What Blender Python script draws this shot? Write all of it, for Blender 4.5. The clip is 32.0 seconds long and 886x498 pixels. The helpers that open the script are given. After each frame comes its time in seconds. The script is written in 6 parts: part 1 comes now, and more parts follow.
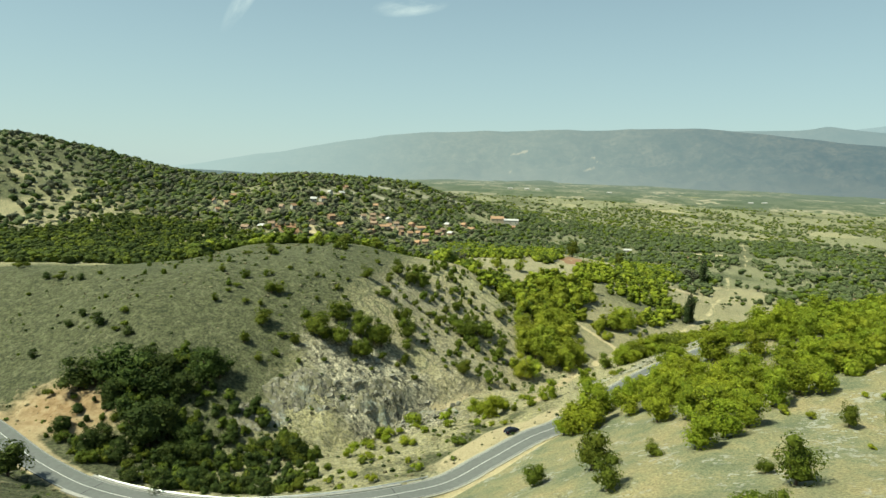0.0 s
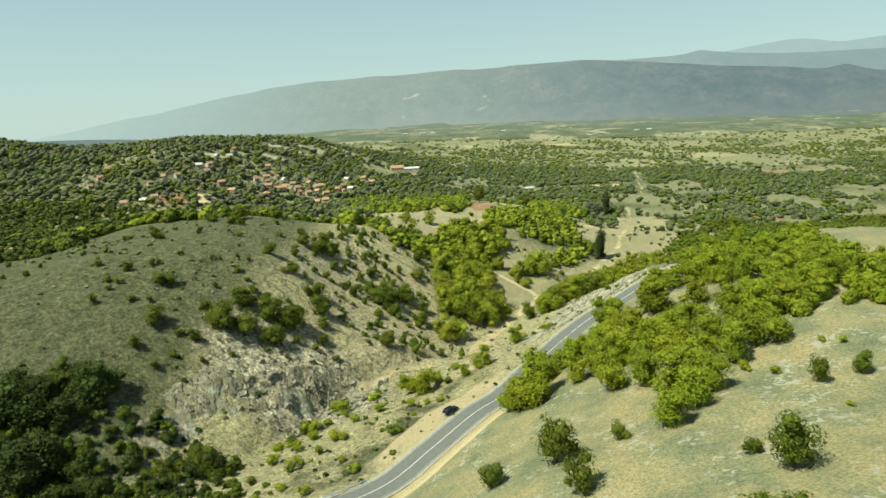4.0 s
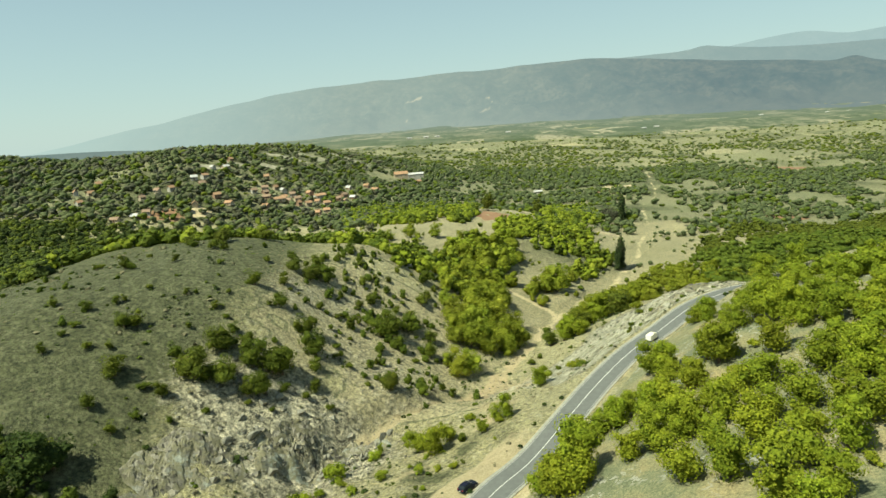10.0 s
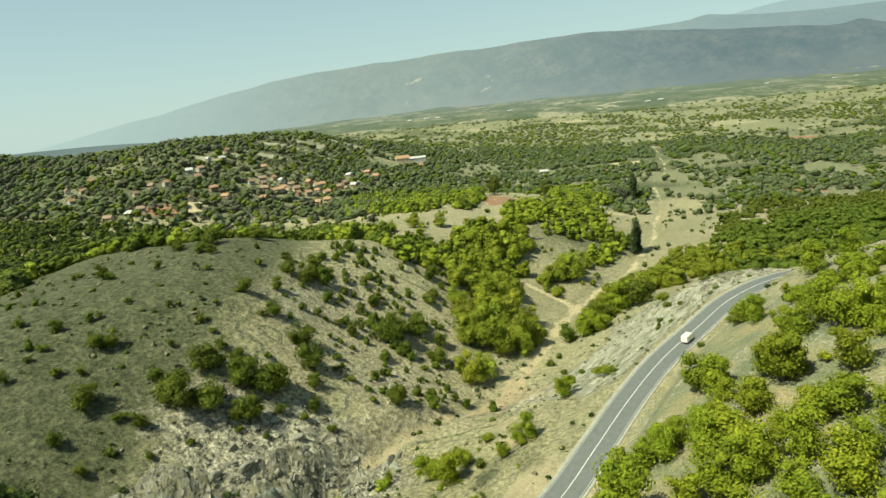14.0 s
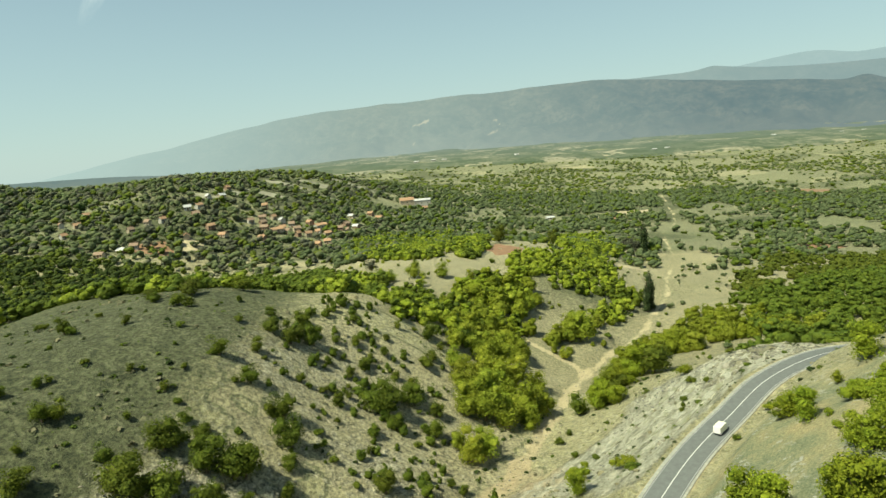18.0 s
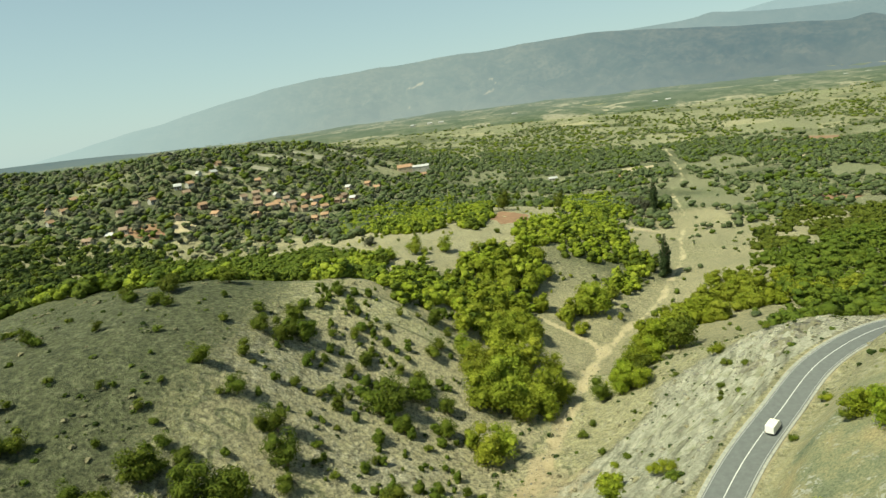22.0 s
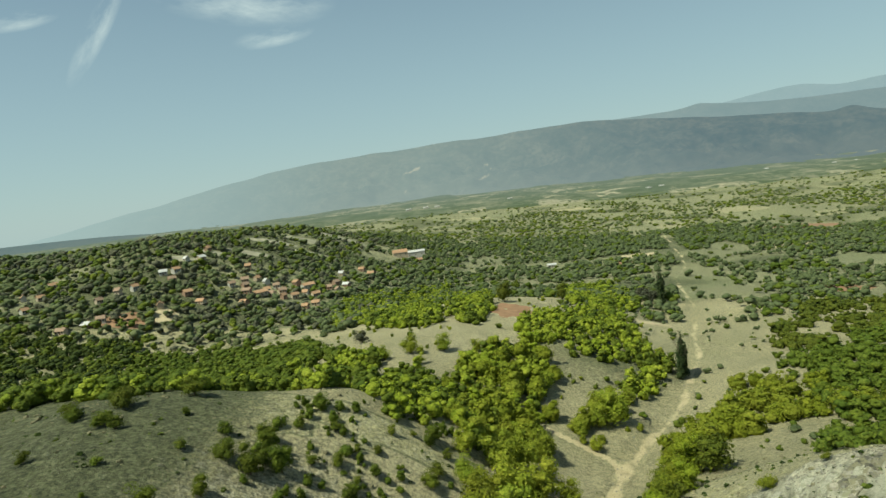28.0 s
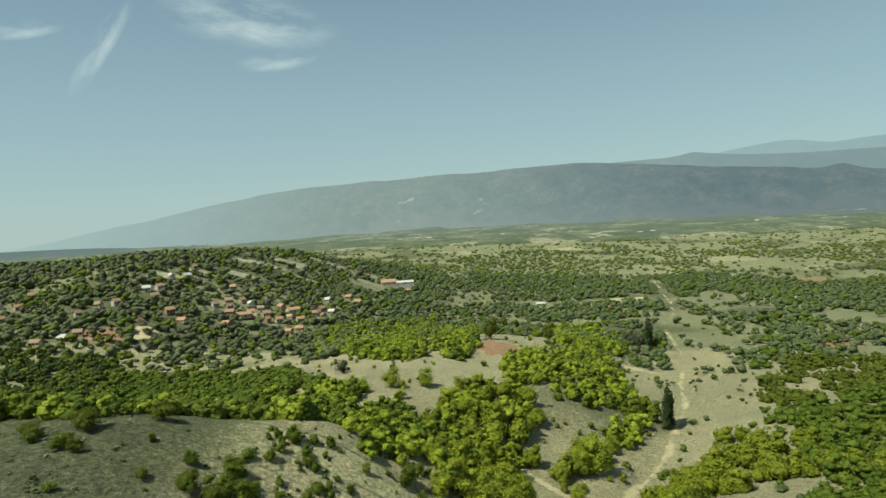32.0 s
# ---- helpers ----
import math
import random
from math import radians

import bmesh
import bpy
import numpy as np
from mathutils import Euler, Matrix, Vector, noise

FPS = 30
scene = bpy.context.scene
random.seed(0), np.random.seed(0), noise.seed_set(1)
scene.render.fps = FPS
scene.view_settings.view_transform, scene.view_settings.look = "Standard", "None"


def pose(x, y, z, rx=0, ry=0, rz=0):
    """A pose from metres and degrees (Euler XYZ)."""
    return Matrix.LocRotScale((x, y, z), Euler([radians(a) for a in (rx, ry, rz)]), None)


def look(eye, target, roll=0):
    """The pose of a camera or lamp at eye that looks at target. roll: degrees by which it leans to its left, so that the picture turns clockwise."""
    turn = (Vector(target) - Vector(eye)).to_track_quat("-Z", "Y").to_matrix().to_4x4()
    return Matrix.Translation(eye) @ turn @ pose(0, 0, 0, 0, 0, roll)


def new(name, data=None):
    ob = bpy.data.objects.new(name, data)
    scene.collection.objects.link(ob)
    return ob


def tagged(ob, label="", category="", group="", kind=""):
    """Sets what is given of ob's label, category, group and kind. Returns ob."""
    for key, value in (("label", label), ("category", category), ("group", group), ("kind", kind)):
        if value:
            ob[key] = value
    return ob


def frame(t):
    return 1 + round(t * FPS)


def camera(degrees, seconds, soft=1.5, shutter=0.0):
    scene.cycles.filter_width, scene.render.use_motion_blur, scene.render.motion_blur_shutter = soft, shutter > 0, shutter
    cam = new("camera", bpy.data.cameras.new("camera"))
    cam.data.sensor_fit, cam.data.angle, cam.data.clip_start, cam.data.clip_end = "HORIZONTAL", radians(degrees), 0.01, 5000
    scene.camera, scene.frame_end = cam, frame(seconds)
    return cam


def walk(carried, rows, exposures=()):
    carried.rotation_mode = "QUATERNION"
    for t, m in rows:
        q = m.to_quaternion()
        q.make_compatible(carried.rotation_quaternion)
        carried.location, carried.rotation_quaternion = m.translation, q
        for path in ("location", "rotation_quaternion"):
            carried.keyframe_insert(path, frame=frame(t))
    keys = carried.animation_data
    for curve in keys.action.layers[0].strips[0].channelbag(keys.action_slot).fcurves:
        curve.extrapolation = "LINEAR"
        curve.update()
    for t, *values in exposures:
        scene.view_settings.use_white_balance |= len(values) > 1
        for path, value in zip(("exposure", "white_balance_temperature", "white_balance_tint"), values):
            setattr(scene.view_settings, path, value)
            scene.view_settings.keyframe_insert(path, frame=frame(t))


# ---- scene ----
cam = camera(68.57, 32.0, 1.5)
PATH = [
    (0, (6.81, -46.852, 56.185), (6.509, -44.89, 55.938), 1.5),
    (0.5, (5.227, -44.674, 56.67), (5.149, -42.708, 56.31), 2.0),
    (1, (4.077, -42.819, 57.416), (4.107, -40.859, 57.019), 1.9),
    (1.5, (2.977, -41.164, 58.107), (3.09, -39.217, 57.666), -0.7),
    (2, (2.058, -39.179, 58.626), (2.187, -37.233, 58.18), -3.7),
    (2.5, (1.404, -36.448, 58.968), (1.507, -34.505, 58.506), -4.3),
    (3, (1.107, -33.267, 59.15), (1.18, -31.325, 58.679), -3.7),
    (3.5, (0.958, -29.991, 59.181), (0.98, -28.044, 58.724), -2.9),
    (4, (1.0, -27.0, 59.097), (0.996, -25.042, 58.686), -2.9),
    (4.5, (1.185, -23.993, 58.99), (1.124, -22.031, 58.609), -7.8),
    (6.5, (0.337, -12.481, 59.101), (0.282, -10.53, 58.665), -3.6),
    (7, (0.037, -9.736, 59.166), (-0.036, -7.786, 58.728), -3.8),
    (7.5, (-0.136, -7.231, 59.236), (-0.179, -5.271, 58.837), -8.7),
    (8, (0.058, -4.5, 59.432), (-0.015, -2.535, 59.067), -9.3),
    (8.5, (0.222, -2.047, 59.601), (0.173, -0.078, 59.255), -6.4),
    (9, (0.303, 0.353, 59.813), (0.3, 2.314, 59.423), -3.6),
    (9.5, (0.701, 3.074, 59.938), (0.676, 5.035, 59.544), -3.0),
    (10, (0.787, 5.878, 60.054), (0.763, 7.837, 59.652), -4.4),
    (10.5, (0.674, 8.582, 60.097), (0.64, 10.546, 59.722), -3.0),
    (11, (0.529, 11.182, 60.017), (0.511, 13.147, 59.644), -3.3),
    (11.5, (0.509, 13.958, 59.987), (0.471, 15.917, 59.587), -3.6),
    (12, (0.531, 16.715, 60.01), (0.471, 18.67, 59.595), -5.1),
    (12.5, (0.519, 19.307, 60.044), (0.477, 21.258, 59.607), -6.5),
    (13, (0.392, 21.953, 60.116), (0.351, 23.897, 59.651), -6.2),
    (13.5, (0.286, 24.669, 60.288), (0.239, 26.614, 59.826), -6.6),
    (14, (0.309, 27.396, 60.536), (0.264, 29.343, 60.08), -6.6),
    (14.5, (0.359, 29.966, 60.711), (0.302, 31.913, 60.257), -5.5),
    (16.5, (0.726, 41.033, 62.086), (0.696, 42.987, 61.659), -5.1),
    (17, (0.88, 43.839, 62.152), (0.842, 45.798, 61.748), -3.6),
    (17.5, (1.028, 46.4, 62.107), (0.998, 48.364, 61.732), -4.4),
    (18, (1.289, 48.9, 62.137), (1.245, 50.872, 61.802), -4.9),
    (18.5, (1.256, 51.51, 62.252), (1.226, 53.485, 61.937), -3.9),
    (19, (1.03, 54.679, 62.683), (0.99, 56.642, 62.304), -2.9),
    (19.5, (0.671, 57.653, 63.118), (0.651, 59.604, 62.68), -3.6),
    (20, (0.76, 60.592, 63.526), (0.728, 62.541, 63.076), -4.5),
    (20.5, (0.883, 63.17, 63.741), (0.842, 65.121, 63.301), -4.7),
    (21, (0.869, 65.456, 63.578), (0.846, 67.42, 63.2), -6.2),
    (21.5, (0.87, 67.771, 63.458), (0.836, 69.736, 63.083), -6.6),
    (22, (0.95, 70.613, 63.564), (0.889, 72.562, 63.119), -7.7),
    (22.5, (0.731, 73.351, 63.683), (0.692, 75.301, 63.244), -6.5),
    (23, (0.804, 76.5, 63.854), (0.727, 78.439, 63.373), -7.0),
    (23.5, (0.626, 79.1, 64.111), (0.583, 81.043, 63.639), -6.1),
    (24, (0.772, 81.673, 64.206), (0.719, 83.617, 63.741), -7.4),
    (24.5, (0.949, 83.954, 64.217), (0.885, 85.906, 63.786), -7.4),
    (25, (1.265, 86.158, 64.265), (1.205, 88.11, 63.833), -8.4),
    (25.5, (1.535, 88.151, 64.31), (1.475, 90.125, 63.998), -7.0),
    (27.5, (0.086, 95.575, 65.138), (0.073, 97.562, 64.913), -3.6),
    (28, (-0.342, 96.903, 65.255), (-0.356, 98.893, 65.055), -7.1),
    (28.5, (-1.086, 97.476, 65.271), (-1.05, 99.468, 65.101), -2.6),
    (29, (-1.529, 98.138, 65.245), (-1.489, 100.136, 65.147), -3.0),
    (29.5, (-1.594, 98.924, 65.23), (-1.574, 100.924, 65.189), -5.8),
    (30, (-1.127, 100.206, 65.257), (-1.089, 102.2, 65.109), -4.2),
    (30.5, (-0.439, 101.539, 65.301), (-0.433, 103.524, 65.052), -3.9),
    (31, (-0.282, 102.007, 65.33), (-0.284, 103.998, 65.144), -3.2),
    (31.5, (-0.171, 101.935, 65.379), (-0.174, 103.932, 65.275), -4.2),
    (32, (0.032, 101.556, 65.397), (0.057, 103.553, 65.292), -3.6),
]
walk(cam, [(t, look(eye, target, roll)) for t, eye, target, roll in PATH], [(0, 0.76, 6600, -9), (2, 0.80, 6750, -9), (25.5, 0.70, 6750, -9), (28.5, 0.44, 6400, -8), (32, 0.44, 6400, -8)])

# ---- sky, sun ----
SUN_FROM = Vector((-0.47, -0.27, 0.84)).normalized()
SUN_ELEVATION = math.asin(SUN_FROM.z)
SUN_AZIMUTH = math.atan2(SUN_FROM.x, SUN_FROM.y)
world = bpy.data.worlds.new("sky")
scene.world = world
world.use_nodes = True
wn = world.node_tree.nodes
sky = wn.new("ShaderNodeTexSky")
sky.sky_type = "NISHITA"
sky.sun_disc = False
sky.sun_elevation, sky.sun_rotation = SUN_ELEVATION, SUN_AZIMUTH
sky.altitude, sky.air_density, sky.dust_density, sky.ozone_density = 0, 1.0, 0.15, 3.0
wn["Background"].inputs["Strength"].default_value = 0.058
haze = wn.new("ShaderNodeMix")
haze.data_type = "RGBA"
haze.inputs[7].default_value = (5.7, 6.95, 7.6, 1)
above, height, thinner = wn.new("ShaderNodeTexCoord"), wn.new("ShaderNodeSeparateXYZ"), wn.new("ShaderNodeMapRange")
thinner.inputs[1].default_value, thinner.inputs[2].default_value = 0.0, 0.36
thinner.inputs[3].default_value, thinner.inputs[4].default_value = 0.80, 0.30
world.node_tree.links.new(above.outputs["Generated"], height.inputs[0])
world.node_tree.links.new(height.outputs[2], thinner.inputs[0])
world.node_tree.links.new(thinner.outputs[0], haze.inputs[0])
world.node_tree.links.new(sky.outputs[0], haze.inputs[6])
world.node_tree.links.new(haze.outputs[2], wn["Background"].inputs[0])
sun = new("sun", bpy.data.lights.new("sun", "SUN"))
sun.data.energy, sun.data.angle, sun.data.color = 4.7, radians(0.53), (1.0, 0.93, 0.80)
sun.matrix_world = look(SUN_FROM * 300, (0, 0, 0))


# ---- materials ----
def material(name, rough=0.9):
    """A node material with its principled shader, and short ways to add and link nodes."""
    mat = bpy.data.materials.new(name)
    mat.use_nodes = True
    tree = mat.node_tree
    shader = tree.nodes["Principled BSDF"]
    shader.inputs["Roughness"].default_value = rough
    shader.inputs["Specular IOR Level"].default_value = 0.2

    def add(kind, **values):
        node = tree.nodes.new("ShaderNode" + kind)
        for key, value in values.items():
            if key == "operation":
                node.operation = value
            elif key == "data_type":
                node.data_type = value
            elif key == "blend_type":
                node.blend_type = value
            elif key == "attribute_name":
                node.attribute_name = value
            elif key == "gradient_type":
                node.gradient_type = value
            elif key == "use_clamp":
                node.use_clamp = value
            elif key == "vector_type":
                node.vector_type = value
            else:
                node.inputs[key].default_value = value
        return node

    return mat, shader, add, tree.links.new


def noise_of(add, link, scale, detail=6.0, rough=0.6, space="Object", stretch=None):
    coords = add("TexCoord")
    node = add("TexNoise", Scale=scale, Detail=detail, Roughness=rough)
    out = coords.outputs[space]
    if stretch:
        mapping = add("Mapping", Scale=stretch)
        link(out, mapping.inputs[0])
        out = mapping.outputs[0]
    link(out, node.inputs["Vector"])
    return node.outputs["Fac"]


def ramp_of(add, link, fac, stops):
    node = add("ValToRGB")
    el = node.color_ramp.elements
    while len(el) < len(stops):
        el.new(0.5)
    for e, (at, colour) in zip(el, stops):
        e.position, e.color = at, (*colour, 1) if len(colour) == 3 else colour
    link(fac, node.inputs[0])
    return node.outputs[0]


def mix_of(add, link, fac, a, b, blend="MIX"):
    node = add("Mix", data_type="RGBA", blend_type=blend)
    for source, socket in ((fac, node.inputs[0]), (a, node.inputs[6]), (b, node.inputs[7])):
        if hasattr(source, "is_output"):
            link(source, socket)
        else:
            socket.default_value = source if isinstance(source, float) else (*source, 1)
    return node.outputs[2]


def bump_of(add, link, shader, height, strength, distance):
    node = add("Bump", Distance=distance)
    if isinstance(strength, float):
        node.inputs["Strength"].default_value = strength
    else:
        link(strength, node.inputs["Strength"])
    link(height, node.inputs["Height"])
    link(node.outputs[0], shader.inputs["Normal"])


def foliage(name, dark, mid, light, rough=0.75):
    """Leaves: one tone a tree, one a leaf, with light coming through."""
    mat, shader, add, link = material(name, rough)
    info, geo = add("ObjectInfo"), add("NewGeometry")
    leaf = ramp_of(add, link, geo.outputs["Random Per Island"], [(0.0, dark), (0.5, mid), (1.0, light)])
    hue = add("HueSaturation", Saturation=1.0)
    vary = add("MapRange")
    vary.inputs[3].default_value, vary.inputs[4].default_value = 0.84, 1.2
    link(info.outputs["Random"], vary.inputs[0])
    shift = add("MapRange")
    shift.inputs[3].default_value, shift.inputs[4].default_value = 0.487, 0.508
    turn = add("Math", operation="FRACT")
    times = add("Math", operation="MULTIPLY")
    times.inputs[1].default_value = 7.31
    link(info.outputs["Random"], times.inputs[0])
    link(times.outputs[0], turn.inputs[0])
    link(turn.outputs[0], shift.inputs[0])
    link(shift.outputs[0], hue.inputs["Hue"])
    link(vary.outputs[0], hue.inputs["Value"])
    mottle = add("TexNoise", Scale=1.7, Detail=4.0, Roughness=0.7)
    link(geo.outputs["Position"], mottle.inputs["Vector"])
    leaf = mix_of(add, link, 1.0, leaf, ramp_of(add, link, mottle.outputs["Fac"], [(0.36, (0.62, 0.66, 0.66)), (0.5, (1, 1, 1)), (0.66, (1.35, 1.28, 1.2))]), "MULTIPLY")
    bump_of(add, link, shader, mottle.outputs["Fac"], 0.8, 0.5)
    link(leaf, hue.inputs["Color"])
    link(hue.outputs[0], shader.inputs["Base Color"])
    through_leaf = add("BsdfTranslucent")
    link(hue.outputs[0], through_leaf.inputs[0])
    both = add("MixShader", Fac=0.32)
    link(shader.outputs[0], both.inputs[1])
    link(through_leaf.outputs[0], both.inputs[2])
    link(both.outputs[0], mat.node_tree.nodes["Material Output"].inputs[0])
    return mat


def plain(name, colour, rough=0.7, metal=0.0, scale=3.0, vary=0.15, bump=0.0):
    mat, shader, add, link = material(name, rough)
    fac = noise_of(add, link, scale)
    low, high = [tuple(c * k for c in colour) for k in (1 - vary, 1 + vary)]
    link(ramp_of(add, link, fac, [(0.3, low), (0.7, high)]), shader.inputs["Base Color"])
    shader.inputs["Metallic"].default_value = metal
    if bump:
        bump_of(add, link, shader, fac, bump, 0.05)
    return mat


def ground_material():
    mat, shader, add, link = material("hillside ground", 0.95)
    coarse = noise_of(add, link, 0.035, 5)
    middle = noise_of(add, link, 0.35, 8, 0.65)
    fine = noise_of(add, link, 2.2, 8, 0.75)
    speck = noise_of(add, link, 6.0, 4, 0.7)
    dry = ramp_of(add, link, middle, [(0.30, (0.165, 0.160, 0.078)), (0.5, (0.335, 0.308, 0.162)), (0.70, (0.50, 0.45, 0.265))])
    grey = ramp_of(add, link, fine, [(0.36, (0.160, 0.158, 0.090)), (0.5, (0.335, 0.318, 0.188)), (0.64, (0.52, 0.485, 0.315))])
    grass = mix_of(add, link, coarse, dry, grey)
    tuft = ramp_of(add, link, speck, [(0.52, (0, 0, 0)), (0.62, (1, 1, 1))])
    tufted = mix_of(add, link, tuft, grass, (0.115, 0.12, 0.055))
    half = mix_of(add, link, 0.7, grass, tufted)
    cover = add("Attribute", attribute_name="cover")
    split = add("SeparateColor")
    link(cover.outputs["Color"], split.inputs[0])
    edge = add("Math", operation="MULTIPLY_ADD")
    edge.inputs[1].default_value, edge.inputs[2].default_value = 0.9, -0.45
    link(middle, edge.inputs[0])

    def masked(channel):
        total = add("Math", operation="ADD")
        link(split.outputs[channel], total.inputs[0])
        link(edge.outputs[0], total.inputs[1])
        return ramp_of(add, link, total.outputs[0], [(0.35, (0, 0, 0)), (0.65, (1, 1, 1))])

    coords = add("TexCoord")

    def broken(scale):
        node = add("TexVoronoi", Scale=scale)
        link(wobble.outputs[0], node.inputs["Vector"])
        tone = add("SeparateColor")
        link(node.outputs["Color"], tone.inputs[0])
        return tone.outputs[0], node.outputs["Distance"]

    shake = add("TexNoise", Scale=0.5, Detail=4.0)
    link(coords.outputs["Object"], shake.inputs["Vector"])
    wobble = add("VectorMath", operation="MULTIPLY_ADD")
    wobble.inputs[1].default_value = (3.5, 3.5, 3.5)
    link(shake.outputs["Color"], wobble.inputs[0])
    link(coords.outputs["Object"], wobble.inputs[2])
    slab, slab_edge = broken(0.45)
    chip, chip_edge = broken(1.3)
    pale = ramp_of(add, link, chip, [(0.70, (0, 0, 0)), (0.80, (1, 1, 1))])
    half = mix_of(add, link, mix_of(add, link, 0.25, (0.0, 0.0, 0.0), pale), half, (0.46, 0.44, 0.35))
    facets = add("Math", operation="MULTIPLY_ADD")
    facets.inputs[1].default_value = 0.5
    link(slab, facets.inputs[0])
    halved = add("Math", operation="MULTIPLY")
    halved.inputs[1].default_value = 0.5
    link(chip, halved.inputs[0])
    link(halved.outputs[0], facets.inputs[2])
    turned = add("Mapping", vector_type="TEXTURE")
    turned.inputs["Rotation"].default_value = (0.1, 0.25, 0.95)
    turned.inputs["Scale"].default_value = (11.0, 1.0, 1.6)
    link(wobble.outputs[0], turned.inputs[0])
    layers = add("TexNoise", Scale=0.55, Detail=6.0, Roughness=0.62)
    link(turned.outputs[0], layers.inputs["Vector"])
    rock_tone = mix_of(add, link, 0.25, mix_of(add, link, 0.5, fine, facets.outputs[0]), layers.outputs["Fac"])
    rock = ramp_of(add, link, rock_tone, [(0.36, (0.085, 0.081, 0.060)), (0.47, (0.30, 0.285, 0.205)), (0.64, (0.52, 0.49, 0.365))])
    soil = ramp_of(add, link, fine, [(0.28, (0.33, 0.27, 0.150)), (0.5, (0.53, 0.445, 0.265)), (0.7, (0.68, 0.59, 0.385))])
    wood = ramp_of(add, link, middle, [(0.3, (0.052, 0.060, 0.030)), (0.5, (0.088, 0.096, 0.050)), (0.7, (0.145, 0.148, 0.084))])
    field = ramp_of(add, link, cover.outputs["Alpha"], [(0.05, (0.090, 0.106, 0.058)), (0.3, (0.132, 0.138, 0.078)), (0.5, (0.095, 0.116, 0.058)), (0.64, (0.262, 0.238, 0.142)), (0.82, (0.42, 0.38, 0.245)), (0.95, (0.22, 0.18, 0.11))])
    tilled = add("Math", operation="GREATER_THAN")
    tilled.inputs[1].default_value = 0.02
    link(cover.outputs["Alpha"], tilled.inputs[0])
    base = mix_of(add, link, mix_of(add, link, tilled.outputs[0], (0.0, 0.0, 0.0), (0.7, 0.7, 0.7)), half, field)
    pasture = add("Attribute", attribute_name="pasture")
    blotch, worn = noise_of(add, link, 0.085, 7, 0.68), noise_of(add, link, 0.14, 5, 0.6)
    sward = ramp_of(add, link, blotch, [(0.34, (0.112, 0.128, 0.076)), (0.47, (0.172, 0.174, 0.098)), (0.56, (0.222, 0.202, 0.108)), (0.68, (0.270, 0.226, 0.120))])
    sward = mix_of(add, link, 1.0, sward, ramp_of(add, link, fine, [(0.36, (0.52, 0.56, 0.54)), (0.5, (0.96, 0.96, 0.96)), (0.64, (1.42, 1.38, 1.32))]), "MULTIPLY")
    bald = mix_of(add, link, 1.0, pale, ramp_of(add, link, worn, [(0.52, (0, 0, 0)), (0.60, (0.8, 0.8, 0.8))]), "MULTIPLY")
    sward = mix_of(add, link, bald, sward, (0.31, 0.305, 0.255))
    base = mix_of(add, link, pasture.outputs["Fac"], base, sward)
    # This mask also carries the darkening painted over the left hill.
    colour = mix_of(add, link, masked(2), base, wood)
    pale_rock = ramp_of(add, link, mix_of(add, link, 0.3, layers.outputs["Fac"], fine), [(0.36, (0.205, 0.205, 0.135)), (0.46, (0.365, 0.355, 0.255)), (0.60, (0.49, 0.475, 0.36))])
    slab_cover = add("Attribute", attribute_name="slab")
    rock = mix_of(add, link, slab_cover.outputs["Fac"], rock, pale_rock)
    colour = mix_of(add, link, masked(0), colour, rock)
    stony = noise_of(add, link, 0.95, 8, 0.78)
    both = mix_of(add, link, slab_cover.outputs["Fac"], stony, mix_of(add, link, 0.5, stony, layers.outputs["Fac"]))
    grit = ramp_of(add, link, both, [(0.40, (0.56, 0.56, 0.56)), (0.49, (1.10, 1.08, 1.05)), (0.59, (1.75, 1.68, 1.58))])
    much = add("Math", operation="MULTIPLY_ADD", use_clamp=True)
    much.inputs[1].default_value, much.inputs[2].default_value = 1.0, 0.48
    shares = add("Math", operation="ADD")
    link(split.outputs[0], shares.inputs[0])
    link(split.outputs[2], shares.inputs[1])
    link(shares.outputs[0], much.inputs[0])
    less = add("Math", operation="MULTIPLY_ADD", use_clamp=True)
    less.inputs[1].default_value = -0.6
    link(slab_cover.outputs["Fac"], less.inputs[0])
    link(much.outputs[0], less.inputs[2])
    plainer = add("Math", operation="MULTIPLY_ADD", use_clamp=True)
    plainer.inputs[1].default_value = -0.85
    link(pasture.outputs["Fac"], plainer.inputs[0])
    link(less.outputs[0], plainer.inputs[2])
    colour = mix_of(add, link, plainer.outputs[0], colour, grit, "MULTIPLY")
    ochre = add("Attribute", attribute_name="ochre")
    red_soil = ramp_of(add, link, middle, [(0.3, (0.25, 0.155, 0.075)), (0.5, (0.40, 0.27, 0.14)), (0.68, (0.52, 0.40, 0.24))])
    soil = mix_of(add, link, ochre.outputs["Fac"], soil, red_soil)
    colour = mix_of(add, link, masked(1), colour, soil)
    link(colour, shader.inputs["Base Color"])
    stone = add("Math", operation="MULTIPLY")
    link(facets.outputs[0], stone.inputs[0])
    link(masked(0), stone.inputs[1])
    rough = add("Math", operation="MULTIPLY_ADD")
    rough.inputs[1].default_value = 1.6
    link(stone.outputs[0], rough.inputs[0])
    link(middle, rough.inputs[2])
    relief = add("Math", operation="ADD")
    link(rough.outputs[0], relief.inputs[0])
    link(fine, relief.inputs[1])
    softer = add("MapRange")
    softer.inputs[3].default_value, softer.inputs[4].default_value = 1.0, 0.42
    link(pasture.outputs["Fac"], softer.inputs[0])
    bump_of(add, link, shader, relief.outputs[0], softer.outputs[0], 1.1)
    return mat


